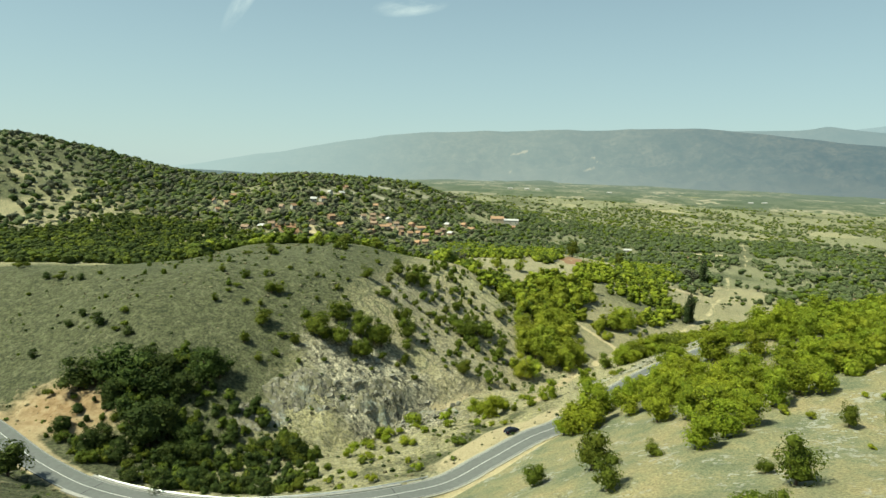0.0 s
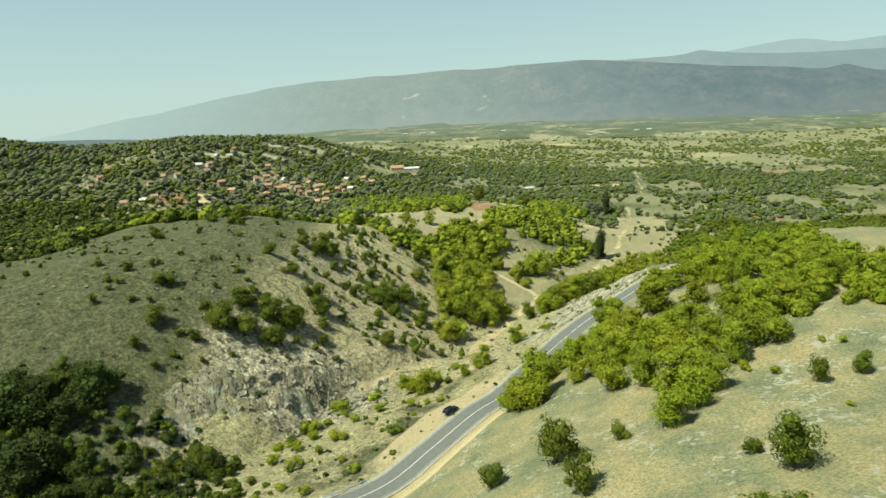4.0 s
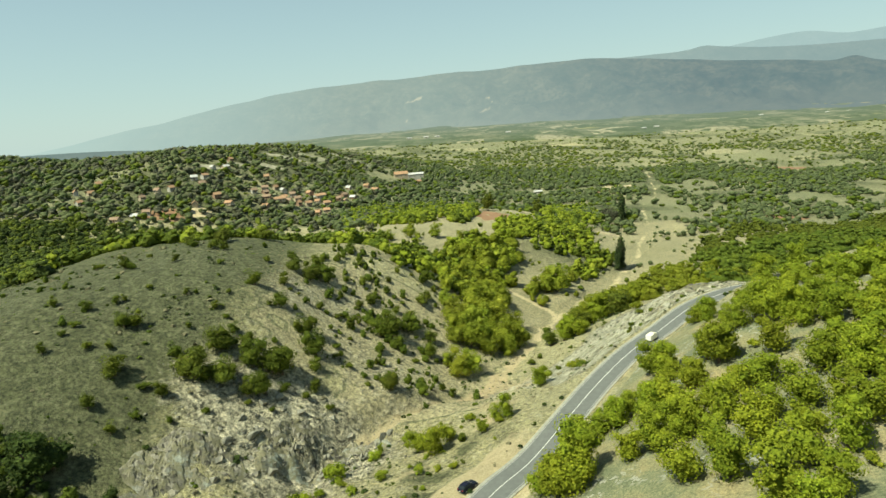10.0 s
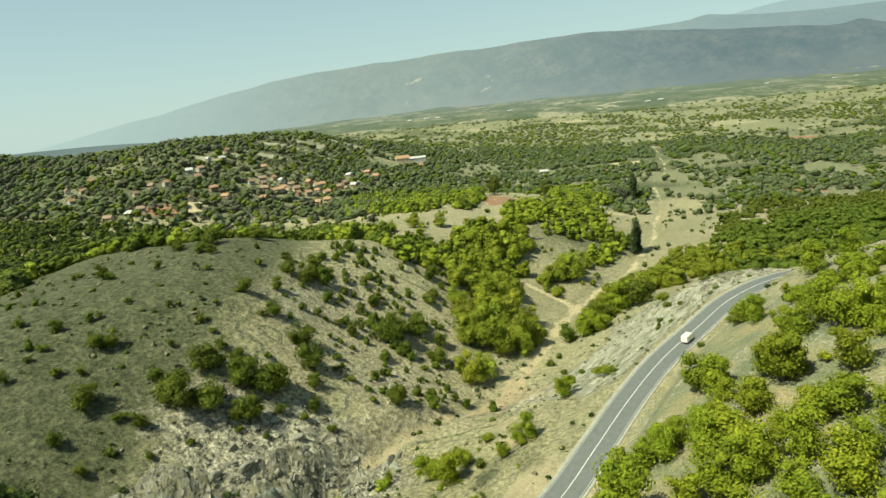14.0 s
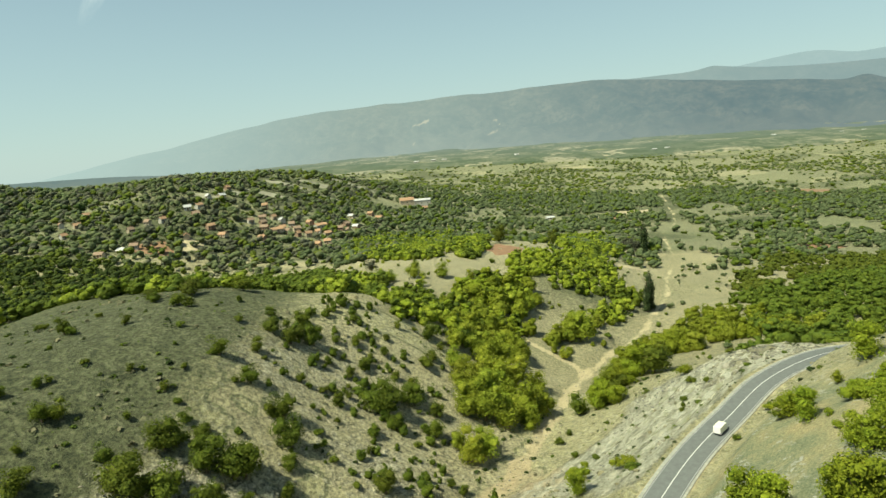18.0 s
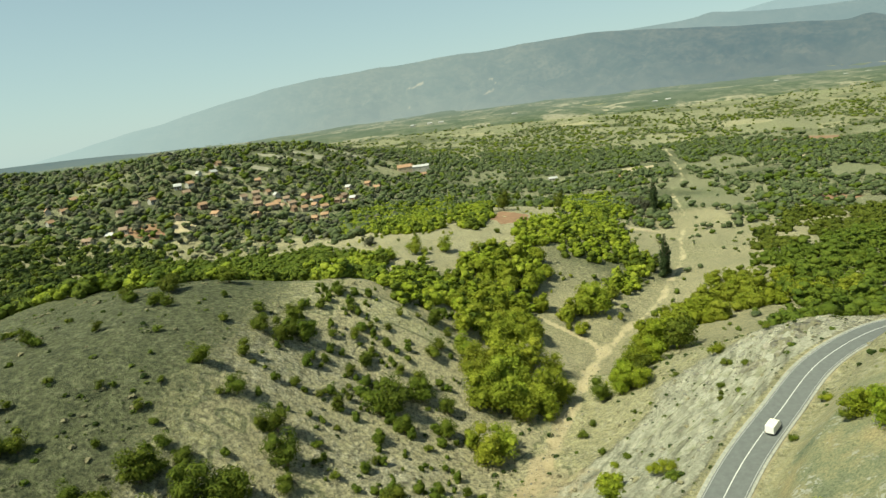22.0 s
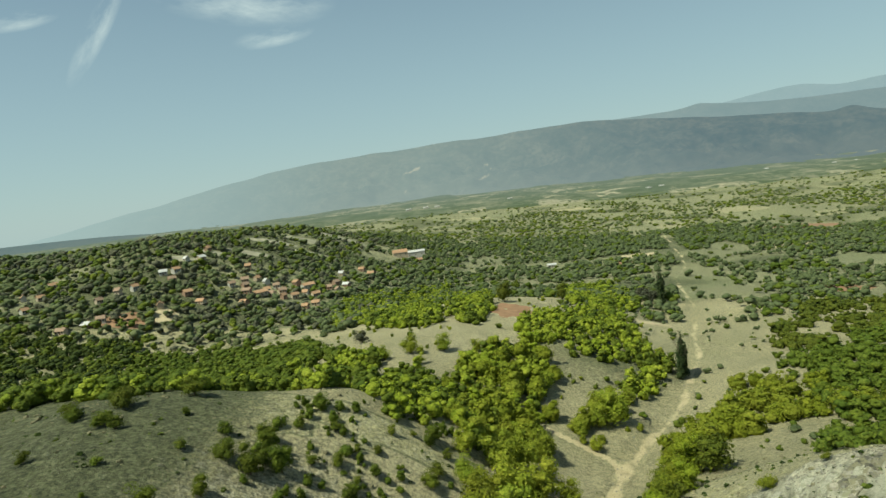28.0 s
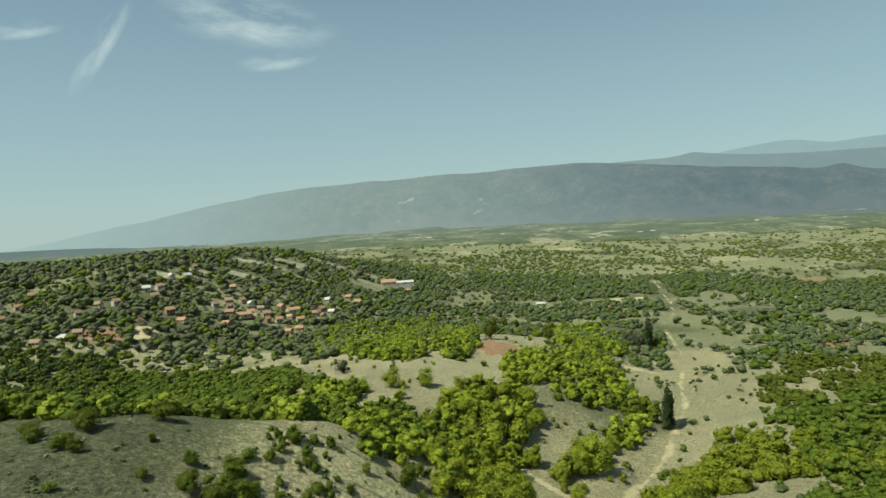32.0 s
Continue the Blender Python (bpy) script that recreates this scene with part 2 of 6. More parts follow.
GROUND = ground_material()
LEAF_BRIGHT = foliage("bright oak leaves", (0.154, 0.202, 0.014), (0.214, 0.260, 0.019), (0.278, 0.310, 0.028))
LEAF_GOLD = foliage("yellow-green oak leaves", (0.164, 0.210, 0.017), (0.232, 0.272, 0.025), (0.296, 0.326, 0.036))
LEAF_OLIVE = foliage("olive oak leaves", (0.070, 0.102, 0.011), (0.102, 0.136, 0.015), (0.138, 0.168, 0.022))
# Oak leaves darkened to stand for shade in the hollow and west woods.
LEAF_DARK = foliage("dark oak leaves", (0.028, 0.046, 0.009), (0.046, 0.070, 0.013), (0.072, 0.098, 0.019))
LEAF_HILL = foliage("hill oak leaves", (0.070, 0.096, 0.009), (0.102, 0.132, 0.013), (0.140, 0.168, 0.019))
LEAF_POPLAR = foliage("poplar leaves", (0.025, 0.045, 0.015), (0.05, 0.075, 0.025), (0.075, 0.10, 0.035))
# Far leaves paled and greyed; haze is painted into their colour.
LEAF_FAR = foliage("hazed valley oak leaves", (0.084, 0.108, 0.044), (0.112, 0.138, 0.058), (0.146, 0.170, 0.074))
# Turning leaves, their brown also shifted bluer for painted haze.
LEAF_GREY = foliage("grey-brown turning leaves", (0.074, 0.080, 0.050), (0.102, 0.106, 0.066), (0.134, 0.136, 0.082))
DRY_TUFT = plain("dry straw tufts", (0.21, 0.19, 0.11), 0.95, scale=2, vary=0.3)
BARK = plain("bark", (0.12, 0.09, 0.065), 0.95, scale=6, vary=0.35, bump=0.6)
ASPHALT = plain("worn asphalt", (0.120, 0.125, 0.118), 0.9, scale=0.9, vary=0.12, bump=0.1)
EDGE_PAINT = plain("worn grey edge paint", (0.30, 0.30, 0.28), 0.8, scale=3, vary=0.2)
CONCRETE = plain("pale kerb concrete", (0.30, 0.295, 0.265), 0.9, scale=1.5, vary=0.18, bump=0.15)
GRAVEL = plain("pale gravel", (0.265, 0.26, 0.215), 0.95, scale=1.6, vary=0.3, bump=0.4)
JOINT = plain("dark road joint", (0.03, 0.03, 0.03), 0.9)
PAINT = plain("white road paint", (0.52, 0.52, 0.48), 0.7, scale=4, vary=0.12)


# ---- building helpers ----
def mesh_of(name, verts, faces, mat, smooth=False):
    me = bpy.data.meshes.new(name)
    me.from_pydata([tuple(v) for v in verts], [], [tuple(f) for f in faces])
    me.materials.append(mat)
    if smooth:
        me.polygons.foreach_set("use_smooth", [True] * len(me.polygons))
    return me


def part(name, bm, mat, parent, label=""):
    """Links a bmesh, or a ready mesh, as one object under a thing or a part."""
    if isinstance(bm, bpy.types.Mesh):
        me = bm
    else:
        me = bpy.data.meshes.new(name)
        bm.to_mesh(me)
        bm.free()
        me.materials.append(mat)
    ob = new(name, me)
    ob.parent = parent
    return tagged(ob, label)


def thing(name, label, category, group="", m=None):
    ob = new(name)
    if m is not None:
        ob.matrix_world = m
    return tagged(ob, label, category, group)


# ---- landform ----
ROAD = [(-330, 190, -8), (-240, 152, -13), (-180, 124, -16.5), (-140, 104, -18.5), (-112, 89, -19.3), (-95, 82.5, -19.8), (-76, 80, -20.3), (-60, 81, -20.6),
        (-42, 86.5, -20.6), (-24, 94.5, -20), (-14.2, 102.7, -20.4), (-4.5, 114.4, -18.9), (7.1, 129.1, -17.2), (14.4, 138.2, -17.4), (25.3, 152.8, -15.5), (35.4, 166.7, -13.8),
        (48.9, 183.2, -11.7), (64.2, 198.7, -10.1), (80.3, 213.6, -8), (94, 222.5, -7.2), (105, 228.5, -7.6), (118, 232, -8.4), (134, 231, -9.4), (152, 225, -10), (178, 212, -9), (247.2, 170, -5)]
STREAM = [(-112, 118, -15), (-85, 118, -24), (-62, 127, -28), (-48, 148, -31), (-31, 180, -33), (4, 211, -35), (28, 262, -39), (50, 312, -43.5), (95, 378, -46),
          (116, 420, -46), (128, 442, -46), (140, 478, -46.5), (168, 548, -48), (198, 652, -53), (216, 720, -56), (262, 820, -60), (300, 950, -62), (360, 1170, -64)]
HILL = [(-149, 234, 11.1), (-124, 246, 13.3), (-101, 241, 16.3), (-92, 255, 17.1), (-65, 218, 8.5), (-84, 208, 9.5), (-108, 190, 11.5), (-92, 171, -0.5),
        (-58, 178, -10.5), (-45, 213, -8.5), (-54, 240, 3), (-43, 249, -5.5), (-32, 214, -18), (-20, 195, -23), (-120, 160, 4.2), (-150, 160, 1.5),
        (-190, 215, 8.6), (-230, 180, 0.5), (-90, 300, 10.1), (-150, 300, 11.5), (-60, 330, -12.7), (-10, 262, -20.6), (-88, 148, -10), (-40, 180, -24),
        (-35, 300, 4.8), (-240, 230, 5), (-200, 260, 0), (-120, 280, 13.7)]
SPUR = [(20, 70, 2.5), (8, 77, -6), (47, 58, 10), (61, 76, 12), (55, 134, 6), (72, 148, 12), (45, 140, 0.5), (70, 177, 1), (90, 240, -7.5),
        (96, 249, -10), (58, 90, 10), (28, 23, 15), (120, 121, 16), (150, 210, 6), (99, 216, -2.0), (108, 219, -1.0), (118, 220, 0), (131, 216, 2.5), (95, 40, 19), (40, -30, 20), (-10, 30, -4), (-45, 40, -10), (-90, 45, -6),
        (-150, 70, 0), (10, 160, -17), (24, 188, -21), (200, 130, 20), (60, 225, -19), (110, 280, -26)]
MIDDLE = [(51, 346, -37), (20, 330, -32), (-28, 380, -9), (30, 470, -16), (75, 440, -28), (-20, 440, -12), (45, 528, -18.5), (92, 560, -30), (-15, 520, -16), (-62, 545, -24), (-130, 420, -22), (-160, 520, -32), (155, 375, -33), (190, 413, -38),
          (250, 330, -24), (320, 560, -62), (220, 560, -48), (60, 605, -33), (-129, 670, -32), (-59, 983, -32), (249, 963, -62), (-250, 640, -2), (-330, 762, 39),
          (-292, 872, 36), (-195, 1000, 24), (-400, 725, 16), (-455, 690, 23), (-540, 650, 42), (-660, 700, 80), (-330, 420, -12), (-520, 480, 10), (450, 250, 0), (600, 700, -70), (700, 1350, -70), (100, 1400, -46),
          (-250, 1300, -6), (-500, 1100, -5), (-900, 1500, -15)]
OUTER = [(-1650, 2520, -10), (1800, 2900, -28), (200, 2010, -36), (-130, 2300, -20), (-1500, 800, 70), (1500, 600, -40), (0, -500, 40), (-900, -300, 60), (900, -300, 50),
         (0, 3300, -4), (-2500, 3500, -20), (2800, 3500, -10), (3000, 0, 0), (-3000, 0, 60), (0, -2500, 60), (0, 4800, 20)]


def plate(rows):
    """A smooth plate through the given heights."""
    p = np.array(rows, float)
    n = len(p)

    def kernel(a, b):
        d2 = ((a[:, None] - b[None]) ** 2).sum(-1) + 1e-9
        return 0.5 * d2 * np.log(d2)

    xy = p[:, :2] / 200.0
    m = np.zeros((n + 3, n + 3))
    m[:n, :n] = kernel(xy, xy) + np.eye(n) * 0.004
    m[:n, n], m[:n, n + 1:] = 1, xy
    m[n:, :n] = m[:n, n:].T
    w = np.linalg.solve(m, np.r_[p[:, 2], 0, 0, 0])

    def height(x, y):
        q = np.stack([np.ravel(x), np.ravel(y)], 1) / 200.0
        out = np.empty(len(q))
        for s in range(0, len(q), 20000):
            c = q[s:s + 20000]
            out[s:s + 20000] = kernel(c, xy) @ w[:n] + w[n] + c @ w[n + 1:]
        return out.reshape(np.shape(x))

    return height


def smooth_line(rows, step):
    """Points along a smooth curve through the rows."""
    p = np.array(rows, float)
    t = np.r_[0, np.cumsum(np.hypot(*np.diff(p[:, :2], axis=0).T))]
    slope = np.gradient(p, t, axis=0)
    s = np.linspace(0, t[-1], max(2, int(t[-1] / step)))
    i = np.clip(np.searchsorted(t, s, side="right") - 1, 0, len(t) - 2)
    h = (t[i + 1] - t[i])[:, None]
    u = ((s - t[i])[:, None]) / h
    return (2 * u**3 - 3 * u**2 + 1) * p[i] + (u**3 - 2 * u**2 + u) * h * slope[i] + (-2 * u**3 + 3 * u**2) * p[i + 1] + (u**3 - u**2) * h * slope[i + 1]


def near_line(x, y, line):
    """Distance to a line of points, signed (left is positive), and the line's height there."""
    q = np.stack([np.ravel(x), np.ravel(y)], 1)
    best, z, side = np.full(len(q), 1e9), np.zeros(len(q)), np.zeros(len(q))
    inside = np.where((q[:, 0] > line[:, 0].min() - 60) & (q[:, 0] < line[:, 0].max() + 60) & (q[:, 1] > line[:, 1].min() - 60) & (q[:, 1] < line[:, 1].max() + 60))[0]
    for s in range(0, len(inside), 20000):
        k = inside[s:s + 20000]
        d = ((q[k][:, None] - line[None, :, :2]) ** 2).sum(-1)
        j = d.argmin(1)
        way = line[np.minimum(j + 1, len(line) - 1), :2] - line[np.maximum(j - 1, 0), :2]
        off = q[k] - line[j, :2]
        best[k], z[k] = np.sqrt(d[np.arange(len(k)), j]), line[j, 2]
        side[k] = np.sign(way[:, 0] * off[:, 1] - way[:, 1] * off[:, 0])
    return best.reshape(np.shape(x)), z.reshape(np.shape(x)), side.reshape(np.shape(x))


def ease(v, a, b):
    u = np.clip((v - a) / (b - a), 0, 1)
    return u * u * (3 - 2 * u)


def ripple(x, y, size, seed):
    """Cheap smooth noise between -1 and 1 on a lattice of that size."""
    u, v = np.asarray(x) / size, np.asarray(y) / size
    i, j = np.floor(u).astype(np.int64), np.floor(v).astype(np.int64)
    a, b = u - i, v - j
    a, b = a * a * (3 - 2 * a), b * b * (3 - 2 * b)

    def value(p, q):
        k = (p * 374761393 + q * 668265263 + seed * 362437) & 0x7FFFFFFF
        k = ((k ^ (k >> 13)) * 1274126177) & 0x7FFFFFFF
        return ((k ^ (k >> 16)) & 0xFFFF) / 32767.5 - 1

    top = value(i, j) * (1 - a) + value(i + 1, j) * a
    low = value(i, j + 1) * (1 - a) + value(i + 1, j + 1) * a
    return top * (1 - b) + low * b


TRACK = [(14, 352, 0), (26, 342, 0), (33, 337, 0), (40, 332, 0), (47, 327, 0), (51, 319, 0), (50, 312, 0)]
ROAD_LINE, STREAM_LINE, TRACK_LINE = smooth_line(ROAD, 1.0), smooth_line(STREAM, 2.0), smooth_line(TRACK, 1.0)
PLATE = plate(ROAD[1:-1] + STREAM + HILL + SPUR + MIDDLE + OUTER)


def slabs(x, y, d, side):
    """The broad cut slope of pale tilted rock between the road and the gully; d is the distance from the road."""
    along, across = 0.69 * (x - 62) + 0.72 * (y - 198), ripple(x, y, 17, 8)
    return (side > 0) * ease(d, 4.6, 7.5 + 2 * across) * (1 - ease(d + 5 * across, 37, 48)) * ease(along, -46 + 8 * across, -24) * (1 - ease(along, 40, 66))


def rockiness(x, y):
    """Where bare rock shows: the broken foot of the hill, the cut slope below the road and the ledge at the bend."""
    foot = np.exp(-(((x + 46) / 30) ** 2 + ((y - 170) / 22) ** 2))
    d, _, side = near_line(x, y, ROAD_LINE)
    cut = 0.95 * slabs(x, y, d, side)
    ledge = np.exp(-(((x - 92) / 18) ** 2 + ((y - 240) / 12) ** 2))
    return np.clip(1.25 * foot + 1.05 * cut + 1.2 * ledge, 0, 1)


def land(x, y):
    x, y = np.asarray(x, float), np.asarray(y, float)
    z = PLATE(x, y)
    near = 1 - ease(np.hypot(x, y - 150), 300, 900)
    rock = rockiness(x, y)
    z = z + near * (0.9 * ripple(x, y, 23, 1) + 0.45 * ripple(x, y, 9, 2) + 0.16 * ripple(x, y, 3.1, 3))
    z = z - np.exp(-(((x + 128) / 24) ** 2 + ((y - 116) / 14) ** 2)) * (3.0 * np.abs(ripple(x, y, 7, 13)) + 1.2 * np.abs(ripple(x, y, 3, 14)) - 1.2)
    z = z - np.exp(-(((x - 12 - 0.35 * (y - 190)) / 12) ** 2 + ((y - 200) / 34) ** 2)) * (1.6 * np.abs(ripple(x + y, x - y, 9, 15)) + 0.8 * np.abs(ripple(x, y, 3.5, 16)) - 0.8)
    strata = 1 - ease(np.hypot(x - 55, y - 215), 30, 60)
    bands = ripple(0.7 * x + 0.71 * y + 300, 5 * (0.6 * y - 0.8 * x), 30, 9)
    z = z + strata * rock * 1.1 * bands
    z = z + near * rock * (1 - 0.75 * strata) * (2.6 * np.abs(ripple(x, y, 8.5, 4)) + 1.2 * np.abs(ripple(x, y, 3.1, 5)) - 1.3)
    z = z + (1 - near) * (3 * ripple(x, y, 130, 6) + 1.5 * ripple(x, y, 60, 7))
    d, zs, along_side = near_line(x, y, STREAM_LINE)
    z = z + (zs - z) * (1 - ease(d, 1.0, 7)) * 0.7
    road_d, road_z, _ = near_line(x, y, ROAD_LINE)
    bench = np.exp(-((np.hypot(x + 32, y - 138) / 37) ** 4)) * (along_side < 0) * ease(d, 2.0, 6.0)
    share = np.clip((road_d - 8) / np.maximum(road_d + d - 14, 1), 0, 1)
    rim = road_z - 1.0 + (-28.7 - 0.07 * (y - 128) - road_z + 1.0) * share + 0.9 * ripple(x, y, 7, 21) + 0.5 * ripple(x, y, 3.2, 24)
    z = z + bench * np.maximum(rim - z, 0) - 2.4 * np.exp(-((d / 4.5) ** 2) - (np.hypot(x + 38, y - 144) / 33) ** 4)
    z = z + (1 - ease(d, 4, 10)) * (y < 430) * (0.8 * ripple(x, y, 4.2, 17) + 0.5 * ripple(x, y, 2.2, 18))
    d, zr, side = near_line(x, y, ROAD_LINE)
    shelf = 5.0 + 5.5 * (side > 0) * np.exp(-(((x - 2) / 16) ** 2 + ((y - 122) / 20) ** 2))
    nose = (side < 0) * ease(x, 84, 94)
    shelf, bank = shelf - 0.6 * nose, 8 - 4.6 * nose
    z = z + (zr - 0.12 - z) * (1 - ease(d, shelf, shelf + bank))
    drop = np.exp(-(((x + 30) / 15) ** 2 + ((y - 79) / 13) ** 2)) * (side < 0) * ease(d, 3.6, 5.5)
    return z - 9.0 * drop


def cells(x, y, size):
    """The cell of a scattered field pattern: its random tone, and how far its border is."""
    u, v = x / size, y / size
    i, j = np.floor(u).astype(np.int64), np.floor(v).astype(np.int64)
    d1, d2, tone = np.full(u.shape, 9.0), np.full(u.shape, 9.0), np.zeros(u.shape)
    for a in (-1, 0, 1):
        for b in (-1, 0, 1):
            p, q = (i + a).astype(float), (j + b).astype(float)
            cx = p + 0.5 + 0.42 * ripple(p * 7.7, q * 7.7, 1.0, 51)
            cy = q + 0.5 + 0.42 * ripple(p * 7.7, q * 7.7, 1.0, 52)
            d = np.hypot(u - cx, v - cy)
            t = 0.5 + 0.5 * ripple(p * 7.7, q * 7.7, 1.0, 53)
            tone = np.where(d < d1, t, tone)
            d2 = np.minimum(d2, np.maximum(d, d1))
            d1 = np.minimum(d1, d)
    return tone, (d2 - d1) * size


def build_ground():
    ys = [-2500.0]
    while ys[-1] < 4900:
        y = ys[-1]
        ys.append(y + (1.0 if 60 <= y < 270 else 1.0 + 0.016 * abs(y - 270) if y >= 270 else max(1.0, 0.09 * (60 - y))))
    ys = np.array(ys)
    half = 320 + 0.9 * np.maximum(ys - 60, 0) + 1.2 * np.maximum(60 - ys, 0)
    u = np.linspace(-1, 1, 391)
    u = 0.5 * u + 0.5 * u**3
    x, y = u[None] * half[:, None], np.repeat(ys[:, None], len(u), 1)
    z = land(x, y)
    rows, cols = x.shape
    me = bpy.data.meshes.new("ground")
    k = np.arange(rows * cols).reshape(rows, cols)
    quads = np.stack([k[:-1, :-1], k[:-1, 1:], k[1:, 1:], k[1:, :-1]], -1).reshape(-1, 4)
    me.vertices.add(rows * cols)
    me.vertices.foreach_set("co", np.stack([x, y, z], -1).ravel())
    me.loops.add(quads.size)
    me.loops.foreach_set("vertex_index", quads.ravel())
    me.polygons.add(len(quads))
    me.polygons.foreach_set("loop_start", np.arange(0, quads.size, 4))
    me.polygons.foreach_set("use_smooth", np.ones(len(quads), bool))
    me.update(calc_edges=True)
    cover = np.zeros((rows * cols, 4), np.float32)
    rubble = np.exp(-(((x + 32) / 44) ** 2 + ((y - 225) / 60) ** 2)) * (0.56 + 0.2 * ripple(x, y, 19, 63))
    cover[:, 0] = np.maximum(rockiness(x, y), rubble).ravel()
    ds = near_line(x, y, STREAM_LINE)[0]
    dr, _, side = near_line(x, y, ROAD_LINE)
    wash = 0.8 * (1 - ease(ds + 1.2 * ripple(x, y, 11, 64), 0.4, 4.4 - 1.0 * ease(y, 260, 330))) * ease(y, 150, 190) * (0.92 + 0.35 * ripple(x, y, 10, 61) + 0.30 * ripple(x, y, 3.5, 62)) * (1 - 0.25 * ease(y, 340, 430))
    bank = (side < 0) * (1 - ease(np.abs(dr - 5.0), 1.0, 3.0)) * np.exp(-(((y - 112) / 26) ** 4)) * (x > -35) * 0.8
    cutting = np.exp(-(((x + 128) / 24) ** 2 + ((y - 116) / 16) ** 2)) * 0.9
    track = 0.95 * (1 - ease(near_line(x, y, TRACK_LINE)[0], 0.6, 2.4))
    soil = track + wash + 0.6 * (1 - ease(dr, 3.9, 6.0)) + bank + cutting
    soil = soil + 0.62 * np.exp(-(((x - 8 - 0.35 * (y - 190)) / 17) ** 2 + ((y - 205) / 42) ** 2)) * (0.75 + 0.5 * ripple(x, y, 9, 67) + 0.3 * ripple(x, y, 4, 68)) * (side > 0)
    eroded = (side > 0) * ease(dr, 5, 8) * (1 - ease(dr + 5 * ripple(x, y, 13, 93), 24, 34)) * ease(x, -52, -40) * (1 - ease(x, 10, 22)) * ease(y, 84, 94)
    soil = soil + eroded * (0.02 + 0.55 * ripple(x, y, 8, 94) + 0.35 * ripple(x, y, 3, 95))
    soil = np.maximum(soil, (side > 0) * (1 - ease(dr + 1.5 * ripple(x, y, 6, 22), 10, 15)) * np.exp(-(((x - 1) / 22) ** 4 + ((y - 128) / 26) ** 4)))
    cover[:, 1] = np.clip(soil, 0, 1).ravel()
    far = ease(np.hypot(x, y), 260, 420)
    # Left hill darkened in its colour, imitating the dimmer side of the lens.
    dimmed_left = 0.86 * ease(-x + 0.14 * (y - 200), 34, 104) * (1 - far) * (y > 60) + 0.12 * (1 - far)
    cover[:, 2] = (np.maximum(dimmed_left, 0.62 * eroded * (0.75 + 0.5 * ripple(x, y, 6, 25))) + far * np.clip(0.02 + 0.3 * ease(y, 480, 640) + 0.25 * ease(-x, 90, 200) + 0.5 * ripple(x, y, 90, 11) + 0.3 * ripple(x, y, 35, 12), 0, 1)).ravel()
    tone, border = cells(x, y, 95.0)
    cover[:, 3] = np.where(y < 600, (0.635 + 0.05 * ripple(x, y, 28, 96) + 0.03 * ripple(x, y, 9, 97)) * (ease(y, 275, 300) > 0.5) + 0.71 * (y > 184) * (y < 275) * (np.exp(-(((x + 22) / 40) ** 2 + ((y - 230) / 62) ** 2)) + 0.25 * ripple(x, y, 13, 70) + 0.15 * ripple(x, y, 4, 74) > 0.45), np.clip(0.06 + 0.60 * tone, 0, 1)).ravel()
    gullied = np.clip(cutting * 1.1 + 0.55 * np.exp(-(((x - 8 - 0.35 * (y - 190)) / 15) ** 2 + ((y - 200) / 36) ** 2)), 0, 1)
    me.attributes.new("ochre", "FLOAT", "POINT").data.foreach_set("value", gullied.ravel().astype(np.float32))
    meadow = ((side < 0) | (y < 76)) * ease(dr, 4, 9) * ease(x + 7 * ripple(x, y, 12, 87), -40, -14) * (1 - ease(y + 6 * ripple(x, y, 14, 88), 184, 204))
    me.attributes.new("pasture", "FLOAT", "POINT").data.foreach_set("value", meadow.ravel().astype(np.float32))
    me.attributes.new("slab", "FLOAT", "POINT").data.foreach_set("value", slabs(x, y, dr, side).ravel().astype(np.float32))
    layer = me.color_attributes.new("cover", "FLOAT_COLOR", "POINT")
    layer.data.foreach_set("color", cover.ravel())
    me.materials.append(GROUND)
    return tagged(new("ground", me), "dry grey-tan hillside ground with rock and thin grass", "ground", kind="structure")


build_ground()


def strip(name, line, inner, outer, lift, mat, from_s=None, to_s=None):
    """A flat band along a line, from inner to outer metres to its left."""
    p = line[from_s:to_s]
    way = np.gradient(p[:, :2], axis=0)
    way /= np.hypot(*way.T)[:, None]
    left = np.stack([-way[:, 1], way[:, 0]], 1)
    a, b = p.copy(), p.copy()
    a[:, :2] += left * inner
    b[:, :2] += left * outer
    a[:, 2] += lift
    b[:, 2] += lift
    n = len(p)
    verts = np.concatenate([a, b, a - (0, 0, 0.3), b - (0, 0, 0.3)])
    faces = []
    for i in range(n - 1):
        faces += [(i, i + 1, n + i + 1, n + i), (i + 1, i, 2 * n + i, 2 * n + i + 1), (n + i, n + i + 1, 3 * n + i + 1, 3 * n + i)]
    return mesh_of(name, verts, faces, mat)


road = tagged(new("road", strip("road", ROAD_LINE, -3.5, 3.5, 0.06, ASPHALT)), "two-lane grey asphalt road with white markings", "road", kind="structure")
joint_at = [int(np.hypot(ROAD_LINE[:, 0] - a, ROAD_LINE[:, 1] - b).argmin()) for a, b in ((-94, 82), (-57, 82), (-24.5, 94.5))]
low, high = int(np.hypot(ROAD_LINE[:, 0] + 99, ROAD_LINE[:, 1] - 84).argmin()), int(np.hypot(ROAD_LINE[:, 0] + 21, ROAD_LINE[:, 1] - 97).argmin())
for a, b in ((3.55, 4.35), (-4.35, -3.55)):
    part("kerb", strip("kerb", ROAD_LINE, a, b, 0.26, CONCRETE, low, high), None, road, "pale concrete kerb along the bridge")
